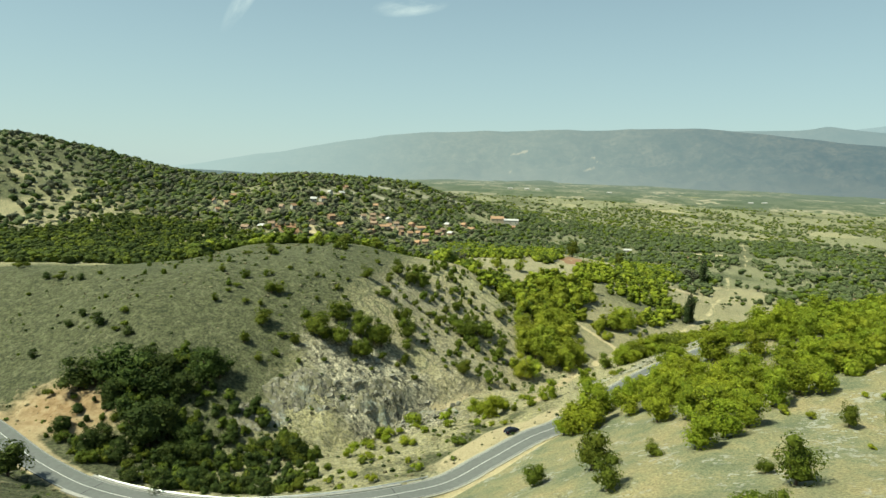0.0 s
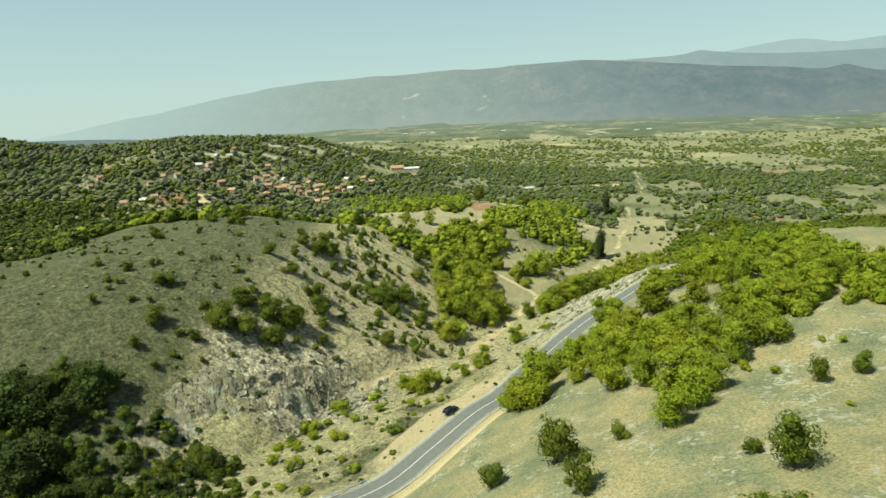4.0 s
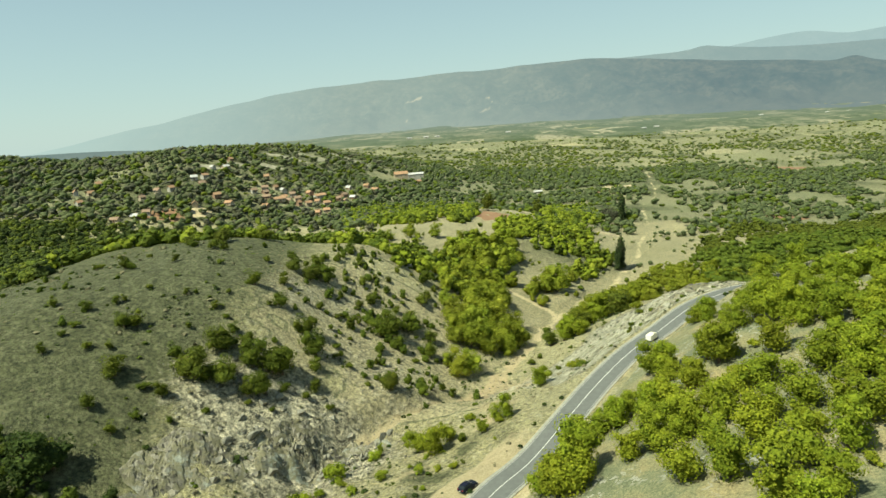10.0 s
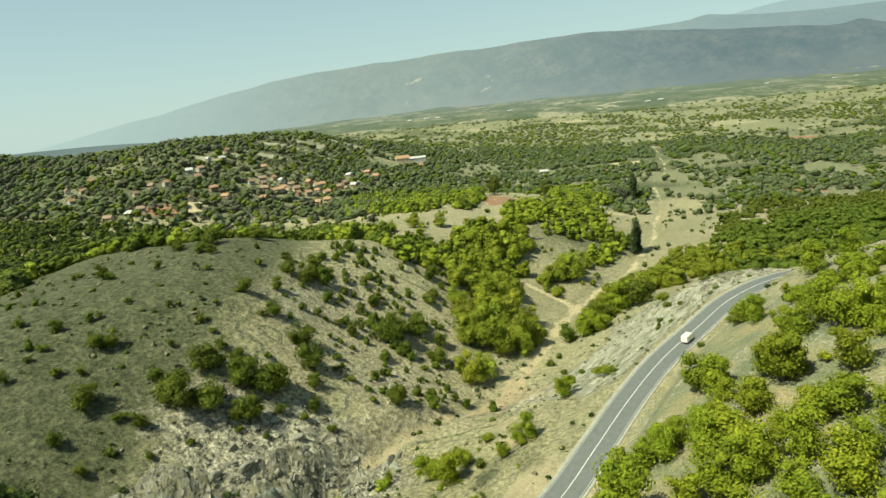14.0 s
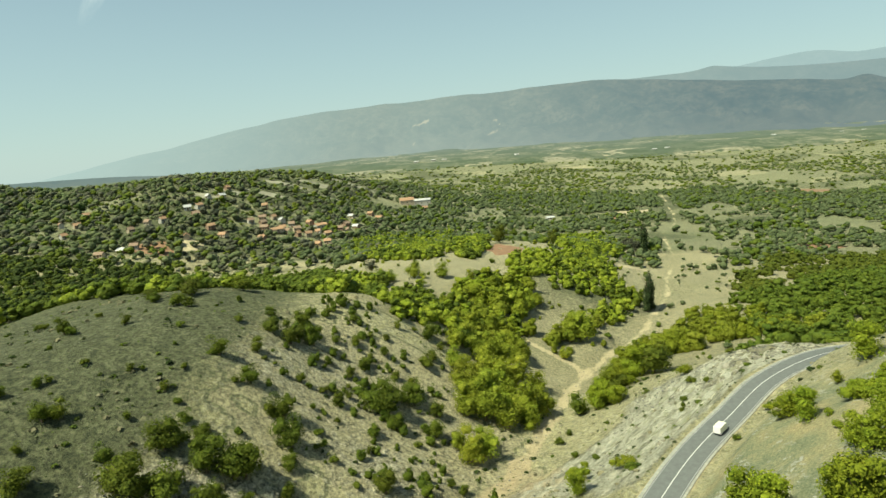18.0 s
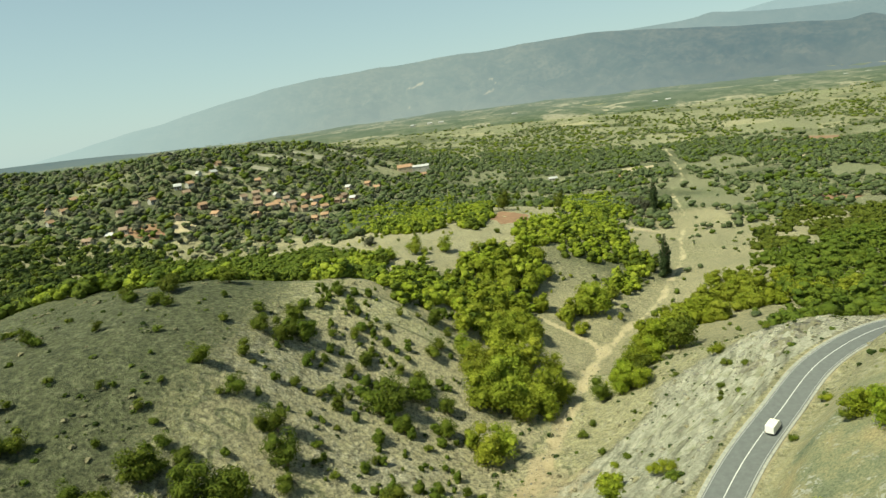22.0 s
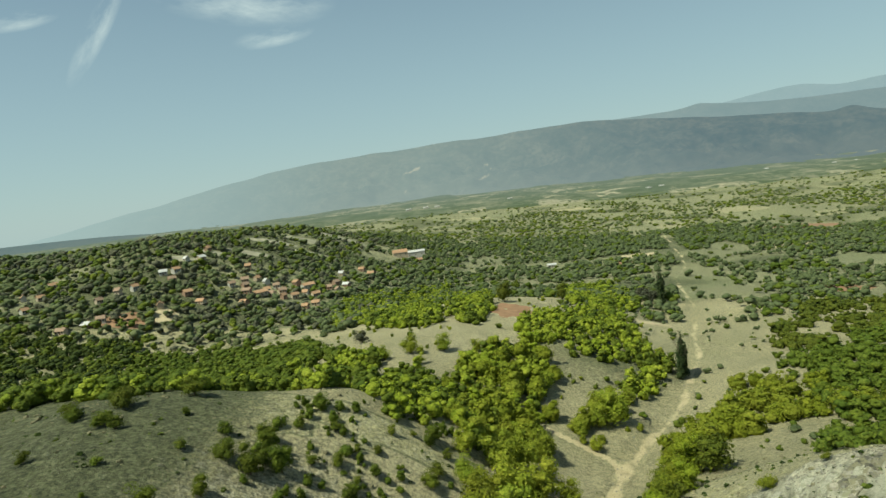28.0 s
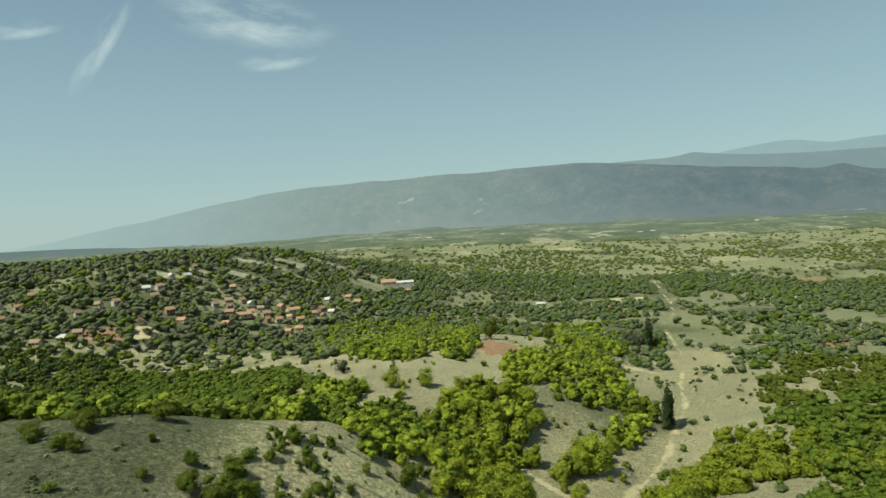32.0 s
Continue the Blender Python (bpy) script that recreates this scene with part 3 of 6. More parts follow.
for i in joint_at:
    way = (ROAD_LINE[i + 1] - ROAD_LINE[i]) / np.hypot(*(ROAD_LINE[i + 1] - ROAD_LINE[i])[:2])
    part("expansion_joint", strip("expansion_joint", np.array([ROAD_LINE[i] - 0.09 * way, ROAD_LINE[i] + 0.09 * way]), -3.5, 3.5, 0.068, JOINT), None, road, "dark joint across the asphalt")
for a, b in ((3.52, 4.3), (-4.1, -3.52)):
    part("shoulder", strip("shoulder", ROAD_LINE, a, b, 0.03, GRAVEL, high + 1), None, road, "pale gravel shoulder")
part("centre_line", strip("centre_line", ROAD_LINE, -0.08, 0.08, 0.07, PAINT), None, road, "white painted centre line")
part("edge_line", strip("edge_line", ROAD_LINE, 3.18, 3.30, 0.07, EDGE_PAINT), None, road, "white painted edge line")
part("edge_line", strip("edge_line", ROAD_LINE, -3.30, -3.18, 0.07, EDGE_PAINT), None, road, "white painted edge line")


# ---- distant mountains: a backdrop far beyond the valley ----
def mountain_material(name, low, high, left_haze, haze, right_haze, amount, middle, reach):
    """Wooded slopes and pale scars, with haze painted on as a glow that is clearer and bluer away from the middle."""
    mat, shader, add, link = material(name, 1.0)
    fac, spots = noise_of(add, link, 0.006, 10, 0.75), noise_of(add, link, 0.035, 6, 0.7)
    wooded = ramp_of(add, link, fac, [(0.36, low), (0.64, high)])
    wooded = mix_of(add, link, ramp_of(add, link, spots, [(0.44, (0, 0, 0)), (0.60, (0.7, 0.7, 0.7))]), wooded, low)
    coords, axis = add("TexCoord"), add("SeparateXYZ")
    link(coords.outputs["Object"], axis.inputs[0])
    bare_foot = add("MapRange")
    bare_foot.inputs[1].default_value, bare_foot.inputs[2].default_value = 130, 0
    link(axis.outputs[2], bare_foot.inputs[0])
    foot_noise = add("Math", operation="MULTIPLY")
    link(bare_foot.outputs[0], foot_noise.inputs[0])
    link(spots, foot_noise.inputs[1])
    wooded = mix_of(add, link, ramp_of(add, link, foot_noise.outputs[0], [(0.15, (0, 0, 0)), (0.6, (0.75, 0.75, 0.75))]), wooded, (0.17, 0.15, 0.10))
    scar = add("Attribute", attribute_name="scar")
    ragged = add("Math", operation="MULTIPLY")
    link(scar.outputs["Fac"], ragged.inputs[0])
    link(spots, ragged.inputs[1])
    bare = ramp_of(add, link, ragged.outputs[0], [(0.22, (0, 0, 0)), (0.46, (1, 1, 1))])
    link(mix_of(add, link, bare, wooded, (0.62, 0.47, 0.30)), shader.inputs["Base Color"])
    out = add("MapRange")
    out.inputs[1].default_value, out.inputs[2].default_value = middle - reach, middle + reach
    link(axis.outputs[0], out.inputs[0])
    # Haze is emitted by the slope itself, its colour running left to right.
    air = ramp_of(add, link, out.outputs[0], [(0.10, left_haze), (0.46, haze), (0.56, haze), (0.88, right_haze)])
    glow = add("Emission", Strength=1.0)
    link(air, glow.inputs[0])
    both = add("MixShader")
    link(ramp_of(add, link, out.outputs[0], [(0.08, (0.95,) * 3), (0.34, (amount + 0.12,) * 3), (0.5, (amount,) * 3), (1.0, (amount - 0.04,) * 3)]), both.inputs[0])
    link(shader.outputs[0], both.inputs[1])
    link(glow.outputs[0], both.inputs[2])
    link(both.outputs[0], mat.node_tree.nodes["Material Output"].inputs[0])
    return mat


def mountain(name, label, crest, foot, back, mat, rough, scars=()):
    """A long range: from its foot up to a crest line and down behind, with spurs and gullies."""
    line = smooth_line(crest, 16.0)
    way = np.gradient(line[:, :2], axis=0)
    way /= np.hypot(*way.T)[:, None]
    left = np.stack([-way[:, 1], way[:, 0]], 1)
    us = np.linspace(0, 1, 72)
    verts, faces, n = [], [], len(line)
    for u in us:
        q = line[:, :2] - left * (foot[0] * (1 - u) - back * u)
        k = (u / 0.75) ** 1.15 if u < 0.75 else 1 - 0.5 * (u - 0.75) / 0.25
        spur = np.abs(ripple(q[:, 0], q[:, 1], 260, 21)) + 0.5 * np.abs(ripple(q[:, 0], q[:, 1], 110, 22)) + 0.3 * np.abs(ripple(q[:, 0], q[:, 1], 48, 23))
        z = foot[1] + (line[:, 2] - foot[1]) * k - rough * spur * math.sin(math.pi * min(1, u / 0.75)) + rough * 0.05 * ripple(q[:, 0], q[:, 1], 120, 24) * k
        verts += [(*xy, h) for xy, h in zip(q, z)]
    for r in range(len(us) - 1):
        faces += [(r * n + i, r * n + i + 1, r * n + n + i + 1, r * n + n + i) for i in range(n - 1)]
    me = mesh_of(name, verts, faces, mat, True)
    v = np.array(verts)
    mask = np.zeros(len(v))
    for x, z, wide, tall, lean in scars:
        mask = np.maximum(mask, np.exp(-(((v[:, 0] - x) / wide) ** 4 + ((v[:, 2] - z - lean * (v[:, 0] - x)) / tall) ** 4)))
    me.attributes.new("scar", "FLOAT", "POINT").data.foreach_set("value", mask.astype(np.float32))
    return tagged(new(name, me), label, "mountains", kind="structure")


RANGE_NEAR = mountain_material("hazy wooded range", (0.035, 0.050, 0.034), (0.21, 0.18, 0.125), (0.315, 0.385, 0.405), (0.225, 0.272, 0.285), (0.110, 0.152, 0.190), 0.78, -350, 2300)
RANGE_MIDDLE = mountain_material("pale hazed range", (0.05, 0.07, 0.06), (0.14, 0.14, 0.12), (0.25, 0.305, 0.325), (0.25, 0.305, 0.325), (0.20, 0.255, 0.29), 0.80, 300, 2600)
RANGE_FAR = mountain_material("far blue-hazed range", (0.10, 0.12, 0.12), (0.2, 0.2, 0.2), (0.295, 0.365, 0.395), (0.285, 0.355, 0.385), (0.25, 0.32, 0.36), 0.88, 0, 4000)
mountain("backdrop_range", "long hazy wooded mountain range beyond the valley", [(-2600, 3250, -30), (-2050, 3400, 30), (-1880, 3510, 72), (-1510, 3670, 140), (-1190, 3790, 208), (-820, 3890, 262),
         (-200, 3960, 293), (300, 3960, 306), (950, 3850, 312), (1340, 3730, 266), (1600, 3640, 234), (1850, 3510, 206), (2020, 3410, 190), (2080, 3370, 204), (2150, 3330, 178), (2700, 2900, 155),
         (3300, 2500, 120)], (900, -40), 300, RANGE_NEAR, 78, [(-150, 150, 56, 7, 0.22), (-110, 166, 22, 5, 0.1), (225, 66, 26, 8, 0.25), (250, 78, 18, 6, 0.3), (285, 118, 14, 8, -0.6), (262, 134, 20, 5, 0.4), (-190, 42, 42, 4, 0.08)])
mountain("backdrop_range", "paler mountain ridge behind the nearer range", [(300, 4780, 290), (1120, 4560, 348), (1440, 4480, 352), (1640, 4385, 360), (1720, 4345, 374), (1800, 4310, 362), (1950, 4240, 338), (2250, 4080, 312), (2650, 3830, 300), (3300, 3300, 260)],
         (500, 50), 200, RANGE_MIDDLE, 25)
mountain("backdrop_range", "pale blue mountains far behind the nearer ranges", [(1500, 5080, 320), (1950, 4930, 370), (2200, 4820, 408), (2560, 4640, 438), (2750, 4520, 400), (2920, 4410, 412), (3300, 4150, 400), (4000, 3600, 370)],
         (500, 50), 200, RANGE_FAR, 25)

# Dark blue here is painted haze glowing over a low wooded rise.
mountain("backdrop_range", "low wooded plain under painted dark blue haze, fading into the distance", [(-3400, 1500, 10), (-2700, 2450, 20), (-2000, 2900, 24), (-1500, 3080, 10), (-1150, 3180, -20)], (500, -45), 200,
         mountain_material("dark blue hazed plain", (0.03, 0.045, 0.04), (0.08, 0.09, 0.07), (0.095, 0.145, 0.175), (0.10, 0.15, 0.178), (0.13, 0.175, 0.20), 0.68, -2000, 1500), 8)


def plain_material():
    """Fields, hedges and copses too far off to tell apart, under painted haze that glows more with distance."""
    mat, shader, add, link = material("hazy fields and hedges", 1.0)
    coords, axis = add("TexCoord"), add("SeparateXYZ")
    link(coords.outputs["Object"], axis.inputs[0])
    plots = add("TexVoronoi", Scale=0.0075)
    squeezed = add("Mapping", Scale=(1.0, 0.75, 0.0))
    link(coords.outputs["Object"], squeezed.inputs[0])
    link(squeezed.outputs[0], plots.inputs["Vector"])
    tone = add("SeparateColor")
    link(plots.outputs["Color"], tone.inputs[0])
    fields = ramp_of(add, link, tone.outputs[0], [(0.0, (0.075, 0.092, 0.05)), (0.45, (0.125, 0.130, 0.075)), (0.75, (0.185, 0.178, 0.112)), (1.0, (0.34, 0.30, 0.20))])
    copse, fine = noise_of(add, link, 0.010, 6, 0.65, stretch=(1.0, 0.7, 0.0)), noise_of(add, link, 0.045, 5, 0.7, stretch=(1.0, 0.6, 0.0))
    wood = ramp_of(add, link, mix_of(add, link, 0.5, copse, fine), [(0.46, (0, 0, 0)), (0.53, (1, 1, 1))])
    link(mix_of(add, link, wood, fields, (0.055, 0.075, 0.032)), shader.inputs["Base Color"])
    # Haze painted as emission, its share growing with distance.
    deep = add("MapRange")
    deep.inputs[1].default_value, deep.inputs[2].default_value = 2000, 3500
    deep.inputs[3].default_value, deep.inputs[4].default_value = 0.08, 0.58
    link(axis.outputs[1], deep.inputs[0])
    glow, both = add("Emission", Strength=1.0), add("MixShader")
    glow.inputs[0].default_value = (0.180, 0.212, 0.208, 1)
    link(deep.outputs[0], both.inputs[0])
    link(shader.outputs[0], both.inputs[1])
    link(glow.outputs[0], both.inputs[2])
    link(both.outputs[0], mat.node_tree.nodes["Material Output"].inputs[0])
    return mat


def far_plain():
    """The far valley floor, a low sheet just over the ground from two kilometres on."""
    ys = np.linspace(2020, 3650, 60)
    u = np.linspace(-0.75, 0.92, 120)
    x, y = u[None] * ys[:, None], np.repeat(ys[:, None], len(u), 1)
    z = land(x, y) + 3.5 + 3 * ripple(x, y, 150, 91) + 2 * ripple(x, y, 60, 92)
    z[0] -= 8
    n = len(u)
    faces = [(r * n + i, r * n + i + 1, r * n + n + i + 1, r * n + n + i) for r in range(len(ys) - 1) for i in range(n - 1)]
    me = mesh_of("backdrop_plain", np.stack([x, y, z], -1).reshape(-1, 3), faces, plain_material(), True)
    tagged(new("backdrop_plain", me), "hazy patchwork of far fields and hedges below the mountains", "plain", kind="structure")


far_plain()

# ---- plants ----
def leaf_cloud(rng, lobes, count, size, core=99, flat=0.85, loose=0.32, fill=0.95):
    """Leaves on the shells of several lobes (x, y, z, radius), each leaf a folded pair of triangles, round a rough inner mass."""
    lobes = np.array(lobes, float)
    weight = lobes[:, 3] ** 2 / (lobes[:, 3] ** 2).sum()
    which = rng.choice(len(lobes), count, p=weight)
    way = rng.normal(size=(count, 3))
    way /= np.linalg.norm(way, axis=1)[:, None]
    way[:, 2] = np.where(way[:, 2] < -0.75, -way[:, 2], way[:, 2])
    far = lobes[which, 3] * rng.uniform(1 - 0.47 * loose, 1 + 0.32 * loose, count)
    at = lobes[which, :3] + way * far[:, None] * (1, 1, flat)
    normal = way + (0, 0, 0.1) + rng.normal(scale=loose, size=(count, 3))
    normal /= np.linalg.norm(normal, axis=1)[:, None]
    a = np.cross(normal, rng.normal(size=(count, 3)))
    a /= np.linalg.norm(a, axis=1)[:, None]
    b = np.cross(normal, a)
    s = (size * rng.uniform(0.6, 1.35, count))[:, None]
    quad = np.stack([at - a * s, at - b * s * 0.7 + normal * s * 0.25, at + a * s, at + b * s * 0.7 + normal * s * 0.25], 1)
    quad[:, :, 2] = np.maximum(quad[:, :, 2], 0.01)
    verts = quad.reshape(-1, 3)
    k = np.arange(count)[:, None] * 4
    faces = np.concatenate([k + (0, 1, 2), k + (0, 2, 3)])
    if core:
        for x, y, z, r in lobes[:core]:
            ball = bmesh.new()
            bmesh.ops.create_icosphere(ball, subdivisions=1, radius=r * (fill - 0.6 * loose))
            pts = np.array([v.co for v in ball.verts]) * (1, 1, flat) * rng.uniform(0.8, 1.1, (len(ball.verts), 1)) + (x, y, z)
            pts[:, 2] = np.maximum(pts[:, 2], 0.02)
            faces = np.concatenate([faces, np.array([[v.index for v in f.verts] for f in ball.faces]) + len(verts)])
            verts = np.concatenate([verts, pts])
            ball.free()
    return verts, faces


def oak_lobes(rng, width=0.52, low=0.16, n=11):
    """An uneven crown: upright ovals that lean apart, some higher than others."""
    lean, longer = rng.uniform(0, 6.28), rng.uniform(1.0, 1.35)
    lobes = [(0, 0, 0.42, 0.31), (0.05, -0.04, 0.26, 0.30)]
    for i in range(n):
        turn, out, up = rng.uniform(0, 6.28), rng.uniform(0.3, 1) * width * 0.66, rng.uniform(low, 0.84)
        x, y = math.cos(turn) * out * (1.2 - 0.5 * up) * longer, math.sin(turn) * out * (1.2 - 0.5 * up) / longer
        lobes.append((x * math.cos(lean) - y * math.sin(lean), x * math.sin(lean) + y * math.cos(lean), up, rng.uniform(0.11, 0.23)))
    return lobes


def shrub_lobes(rng):
    return [(rng.uniform(-0.38, 0.38), rng.uniform(-0.38, 0.38), rng.uniform(0.25, 0.7), rng.uniform(0.18, 0.38)) for _ in range(7)]


def poplar_lobes(rng):
    return [(rng.uniform(-0.02, 0.02), rng.uniform(-0.02, 0.02), 0.08 + 0.88 * i / 13, (0.085 if i < 9 else 0.085 - 0.012 * (i - 8)) * rng.uniform(0.8, 1.1)) for i in range(14)]


def trunk_mesh(name, rng, top, thick, limbs):
    """A tapered, slightly bent trunk with limbs."""
    verts, faces = [], []

    def branch(points, radii, n=6):
        start = len(verts)
        for p, r in zip(points, radii):
            verts.extend([(p[0] + r * math.cos(6.283 * i / n), p[1] + r * math.sin(6.283 * i / n), p[2]) for i in range(n)])
        for j in range(len(points) - 1):
            for i in range(n):
                a, b = start + j * n + i, start + j * n + (i + 1) % n
                faces.append((a, b, b + n, a + n))

    bend = rng.uniform(-0.04, 0.04, 2)
    branch([(0, 0, -0.06), (bend[0] * 0.4, bend[1] * 0.4, top * 0.4), (bend[0], bend[1], top)], [thick * 1.3, thick * 0.85, thick * 0.4])
    for _ in range(limbs):
        turn, up = rng.uniform(0, 6.28), rng.uniform(0.35, 0.8) * top
        reach = rng.uniform(0.14, 0.28)
        branch([(bend[0] * 0.5, bend[1] * 0.5, up), (math.cos(turn) * reach * 0.6, math.sin(turn) * reach * 0.6, up + 0.10), (math.cos(turn) * reach, math.sin(turn) * reach, up + 0.24)],
               [thick * 0.5, thick * 0.35, thick * 0.12], 5)
    return mesh_of(name, verts, faces, BARK, True)


def plant_meshes(kind, mat, count, leaves, size, lobes, top, thick, limbs, seed):
    made = []
    for i in range(count):
        rng = np.random.default_rng(seed + i)
        verts, faces = leaf_cloud(rng, lobes(rng), leaves, size, 8)
        made.append((mesh_of(kind + " crown", verts, faces, mat), trunk_mesh(kind + " trunk", rng, top, thick, limbs)))
    return made


OAKS_BRIGHT = plant_meshes("oak", LEAF_BRIGHT, 7, 1650, 0.0245, oak_lobes, 0.55, 0.030, 5, 100)
OAKS_GOLD = plant_meshes("oak", LEAF_GOLD, 6, 1500, 0.026, oak_lobes, 0.55, 0.030, 5, 160)
OAKS_OLIVE = plant_meshes("oak", LEAF_HILL, 7, 1400, 0.026, oak_lobes, 0.55, 0.030, 5, 200)
OAKS_DARK = plant_meshes("oak", LEAF_DARK, 5, 1100, 0.031, oak_lobes, 0.55, 0.030, 5, 300)
SHRUBS = plant_meshes("shrub", LEAF_HILL, 5, 420, 0.055, shrub_lobes, 0.4, 0.02, 4, 500)
SHRUBS_BRIGHT = plant_meshes("shrub", LEAF_BRIGHT, 4, 420, 0.055, shrub_lobes, 0.4, 0.02, 4, 520)
POPLARS = plant_meshes("poplar", LEAF_POPLAR, 2, 1100, 0.016, poplar_lobes, 0.9, 0.012, 4, 600)
PLANTS = random.Random(7)


def plant(name, meshes, x, y, h, label, category, group, wide=1.0, sink=0.0):
    """One tree or shrub, standing on the ground."""
    crown, trunk = PLANTS.choice(meshes)
    z = float(land(x, y)) - sink * h
    w = wide * PLANTS.uniform(0.9, 1.12)
    ob = thing(name, label, category, group, Matrix.LocRotScale((x, y, z), Euler((0, 0, PLANTS.uniform(0, 6.28))), (h * w, h * w, h)))
    part("trunk", trunk, None, ob)
    part("crown", crown, None, ob)
    return ob


HILL_BUSHES = [
    (-90.6, 253.8, 5.1), (-97.8, 233.6, 3.5), (-68.5, 244.7, 3.1), (-114.3, 229.7, 5.4), (-138.5, 253.9, 2.6), (-101.9, 260.9, 3.9), (-81.7, 233.4, 1.9), (-66.7, 221, 6),
    (-59.6, 231.1, 5), (-59, 247, 6.6), (-53.4, 245.7, 7.5), (-47.6, 251.2, 7.5), (-52, 256.7, 5.5), (-35.7, 261.8, 4.2), (-11.8, 288.7, 6.1), (-13.1, 268, 5.7),
    (-31.5, 255.5, 4.1), (-57.3, 215.6, 5.4), (-60.5, 212.9, 2.3), (-47.3, 229.4, 3.3), (-48, 210.9, 7.6), (-51, 209.4, 3.8),
]
HILL_BUSHES_B = [
    (-36.9, 228.1, 4.5), (-44.7, 203.1, 8.9), (-34.7, 233.9, 2.9), (-24, 237.3, 10.3), (-27.5, 235.3, 8.5), (-16.6, 246.9, 8), (-21, 230.6, 5.5), (-9.6, 245.7, 5.7),
    (-9.8, 235.5, 6), (-14.6, 226.8, 2), (-27.1, 214, 2.3), (-34.6, 205, 1.9), (-36.2, 220.6, 1.6), (-42.3, 245.9, 3.1), (-26.7, 263.6, 3.7), (-22.6, 254.9, 3.2),
    (-41.6, 230.7, 2.1), (-46.6, 242.8, 2.2), (-35.8, 245.8, 3.9),
]
HILL_TREES = [
    (-95.3, 186.1, 5.8), (-92.3, 187.8, 4.7), (-108.2, 191.8, 3.5), (-119.3, 193.7, 3.1), (-102.1, 196.8, 2.7), (-107.5, 183, 1.9), (-109.2, 178.9, 1.8), (-110.3, 170.9, 3.2),
    (-100.8, 175.9, 2.1), (-95.3, 176.6, 2.8), (-90.4, 168, 6.4), (-84.4, 206.8, 2.3), (-74.2, 202.1, 2.6), (-72.3, 210.3, 1.5), (-78.8, 191.5, 2.2), (-96.4, 207.4, 1.6),
    (-70.4, 199.5, 1.8), (-68.8, 186.6, 7.7), (-67.2, 195, 3.6), (-71.5, 173.5, 11), (-78.6, 179.3, 4.5), (-69, 174.1, 5), (-65, 176.3, 8.4), (-62.4, 193.3, 4.6),
    (-59.5, 185.4, 8.3), (-54.8, 187.8, 10.1), (-52.2, 189.2, 8.8), (-55.8, 177.7, 7), (-58.9, 176, 5), (-50.6, 183.8, 3.4), (-43.9, 196.5, 4.3), (-43.1, 189.7, 3.9),
]
HILL_TREES_B = [
    (-45.3, 184.4, 2.1), (-77.9, 165.9, 4.6), (-81.5, 158.2, 2.6), (-82.7, 166.8, 2), (-21.3, 199.2, 6.6), (-38.5, 185.7, 2.1), (-58, 173.1, 1.6), (-74.1, 159.9, 2.2),
    (-92, 156.2, 4.2), (-84.9, 151.7, 3.2), (-2.3, 210.1, 3.5), (-5.5, 211.4, 2.7), (-28.5, 198.8, 1.6), (-66.9, 165.5, 1.9), (-52, 174.1, 1.7),
]
GULLY_TREES = [
    (0.4, 229.3, 11.8), (4.5, 233.6, 10.3), (12.5, 256.7, 13.6), (19.7, 264.6, 16.5), (27, 269.6, 12.4), (6, 254.9, 15.3), (0.9, 256.3, 13), (0.5, 267.6, 14.4),
    (10.2, 281.1, 17.2), (22.9, 315.2, 14.3), (19.4, 333.5, 15), (11.2, 332.5, 17.2), (4.1, 320.4, 14.3), (29.8, 361.8, 15.6), (19.6, 364.5, 16.3), (10.9, 368.7, 13.2),
    (28.7, 392.3, 14.8), (39.2, 399, 13.6), (-2.8, 292.2, 10.3), (-4.9, 314, 8.3), (14.5, 397.8, 10.7), (-1.1, 371.8, 8.6), (-7.4, 349.2, 7.4), (2.3, 343.8, 9.2),
    (40.2, 382.6, 10.3), (10.3, 268.4, 14.6), (18.4, 284.3, 14.2), (7.7, 293.7, 14.4), (15.3, 301.3, 14.9), (32.1, 345.8, 11.2), (-2.3, 277.2, 9.9),
]
BANK_TREES = [
    (52.1, 352.5, 14.5), (43.1, 342.3, 12.5), (61.8, 364.1, 13.3), (69.7, 372.7, 10.3), (48.9, 335.2, 4.9), (41.6, 333.5, 4.9), (47.4, 267.6, 11.9), (58.9, 287.4, 13.4),
    (70.6, 309.5, 14.5), (81.3, 324.2, 15.2), (93.1, 336, 15.9), (104.4, 348.8, 14.9), (114.7, 356.8, 13.6), (121.7, 381.7, 10.9), (51.2, 263.4, 10.7), (62.5, 286.9, 12.3),
    (76.7, 317.6, 13.7), (86.9, 329.1, 13.6), (97.3, 340.1, 14.2), (66.5, 344.8, 4.5), (109.1, 353.9, 13.5), (120.2, 359.6, 12.4), (129.7, 364.4, 12.6),
]
VERGE_TREES = [
    (-8.1, 160.1, 11.8), (-11.7, 164.7, 8.7), (-3.7, 165.8, 7.1), (5.3, 160.3, 4.5), (12.1, 164.6, 7.3), (9.2, 165.1, 5.2), (23.7, 184.3, 7.4), (31, 213.6, 2.4),
    (-15.1, 174.9, 3.3), (-22.5, 170.7, 3.6),
]
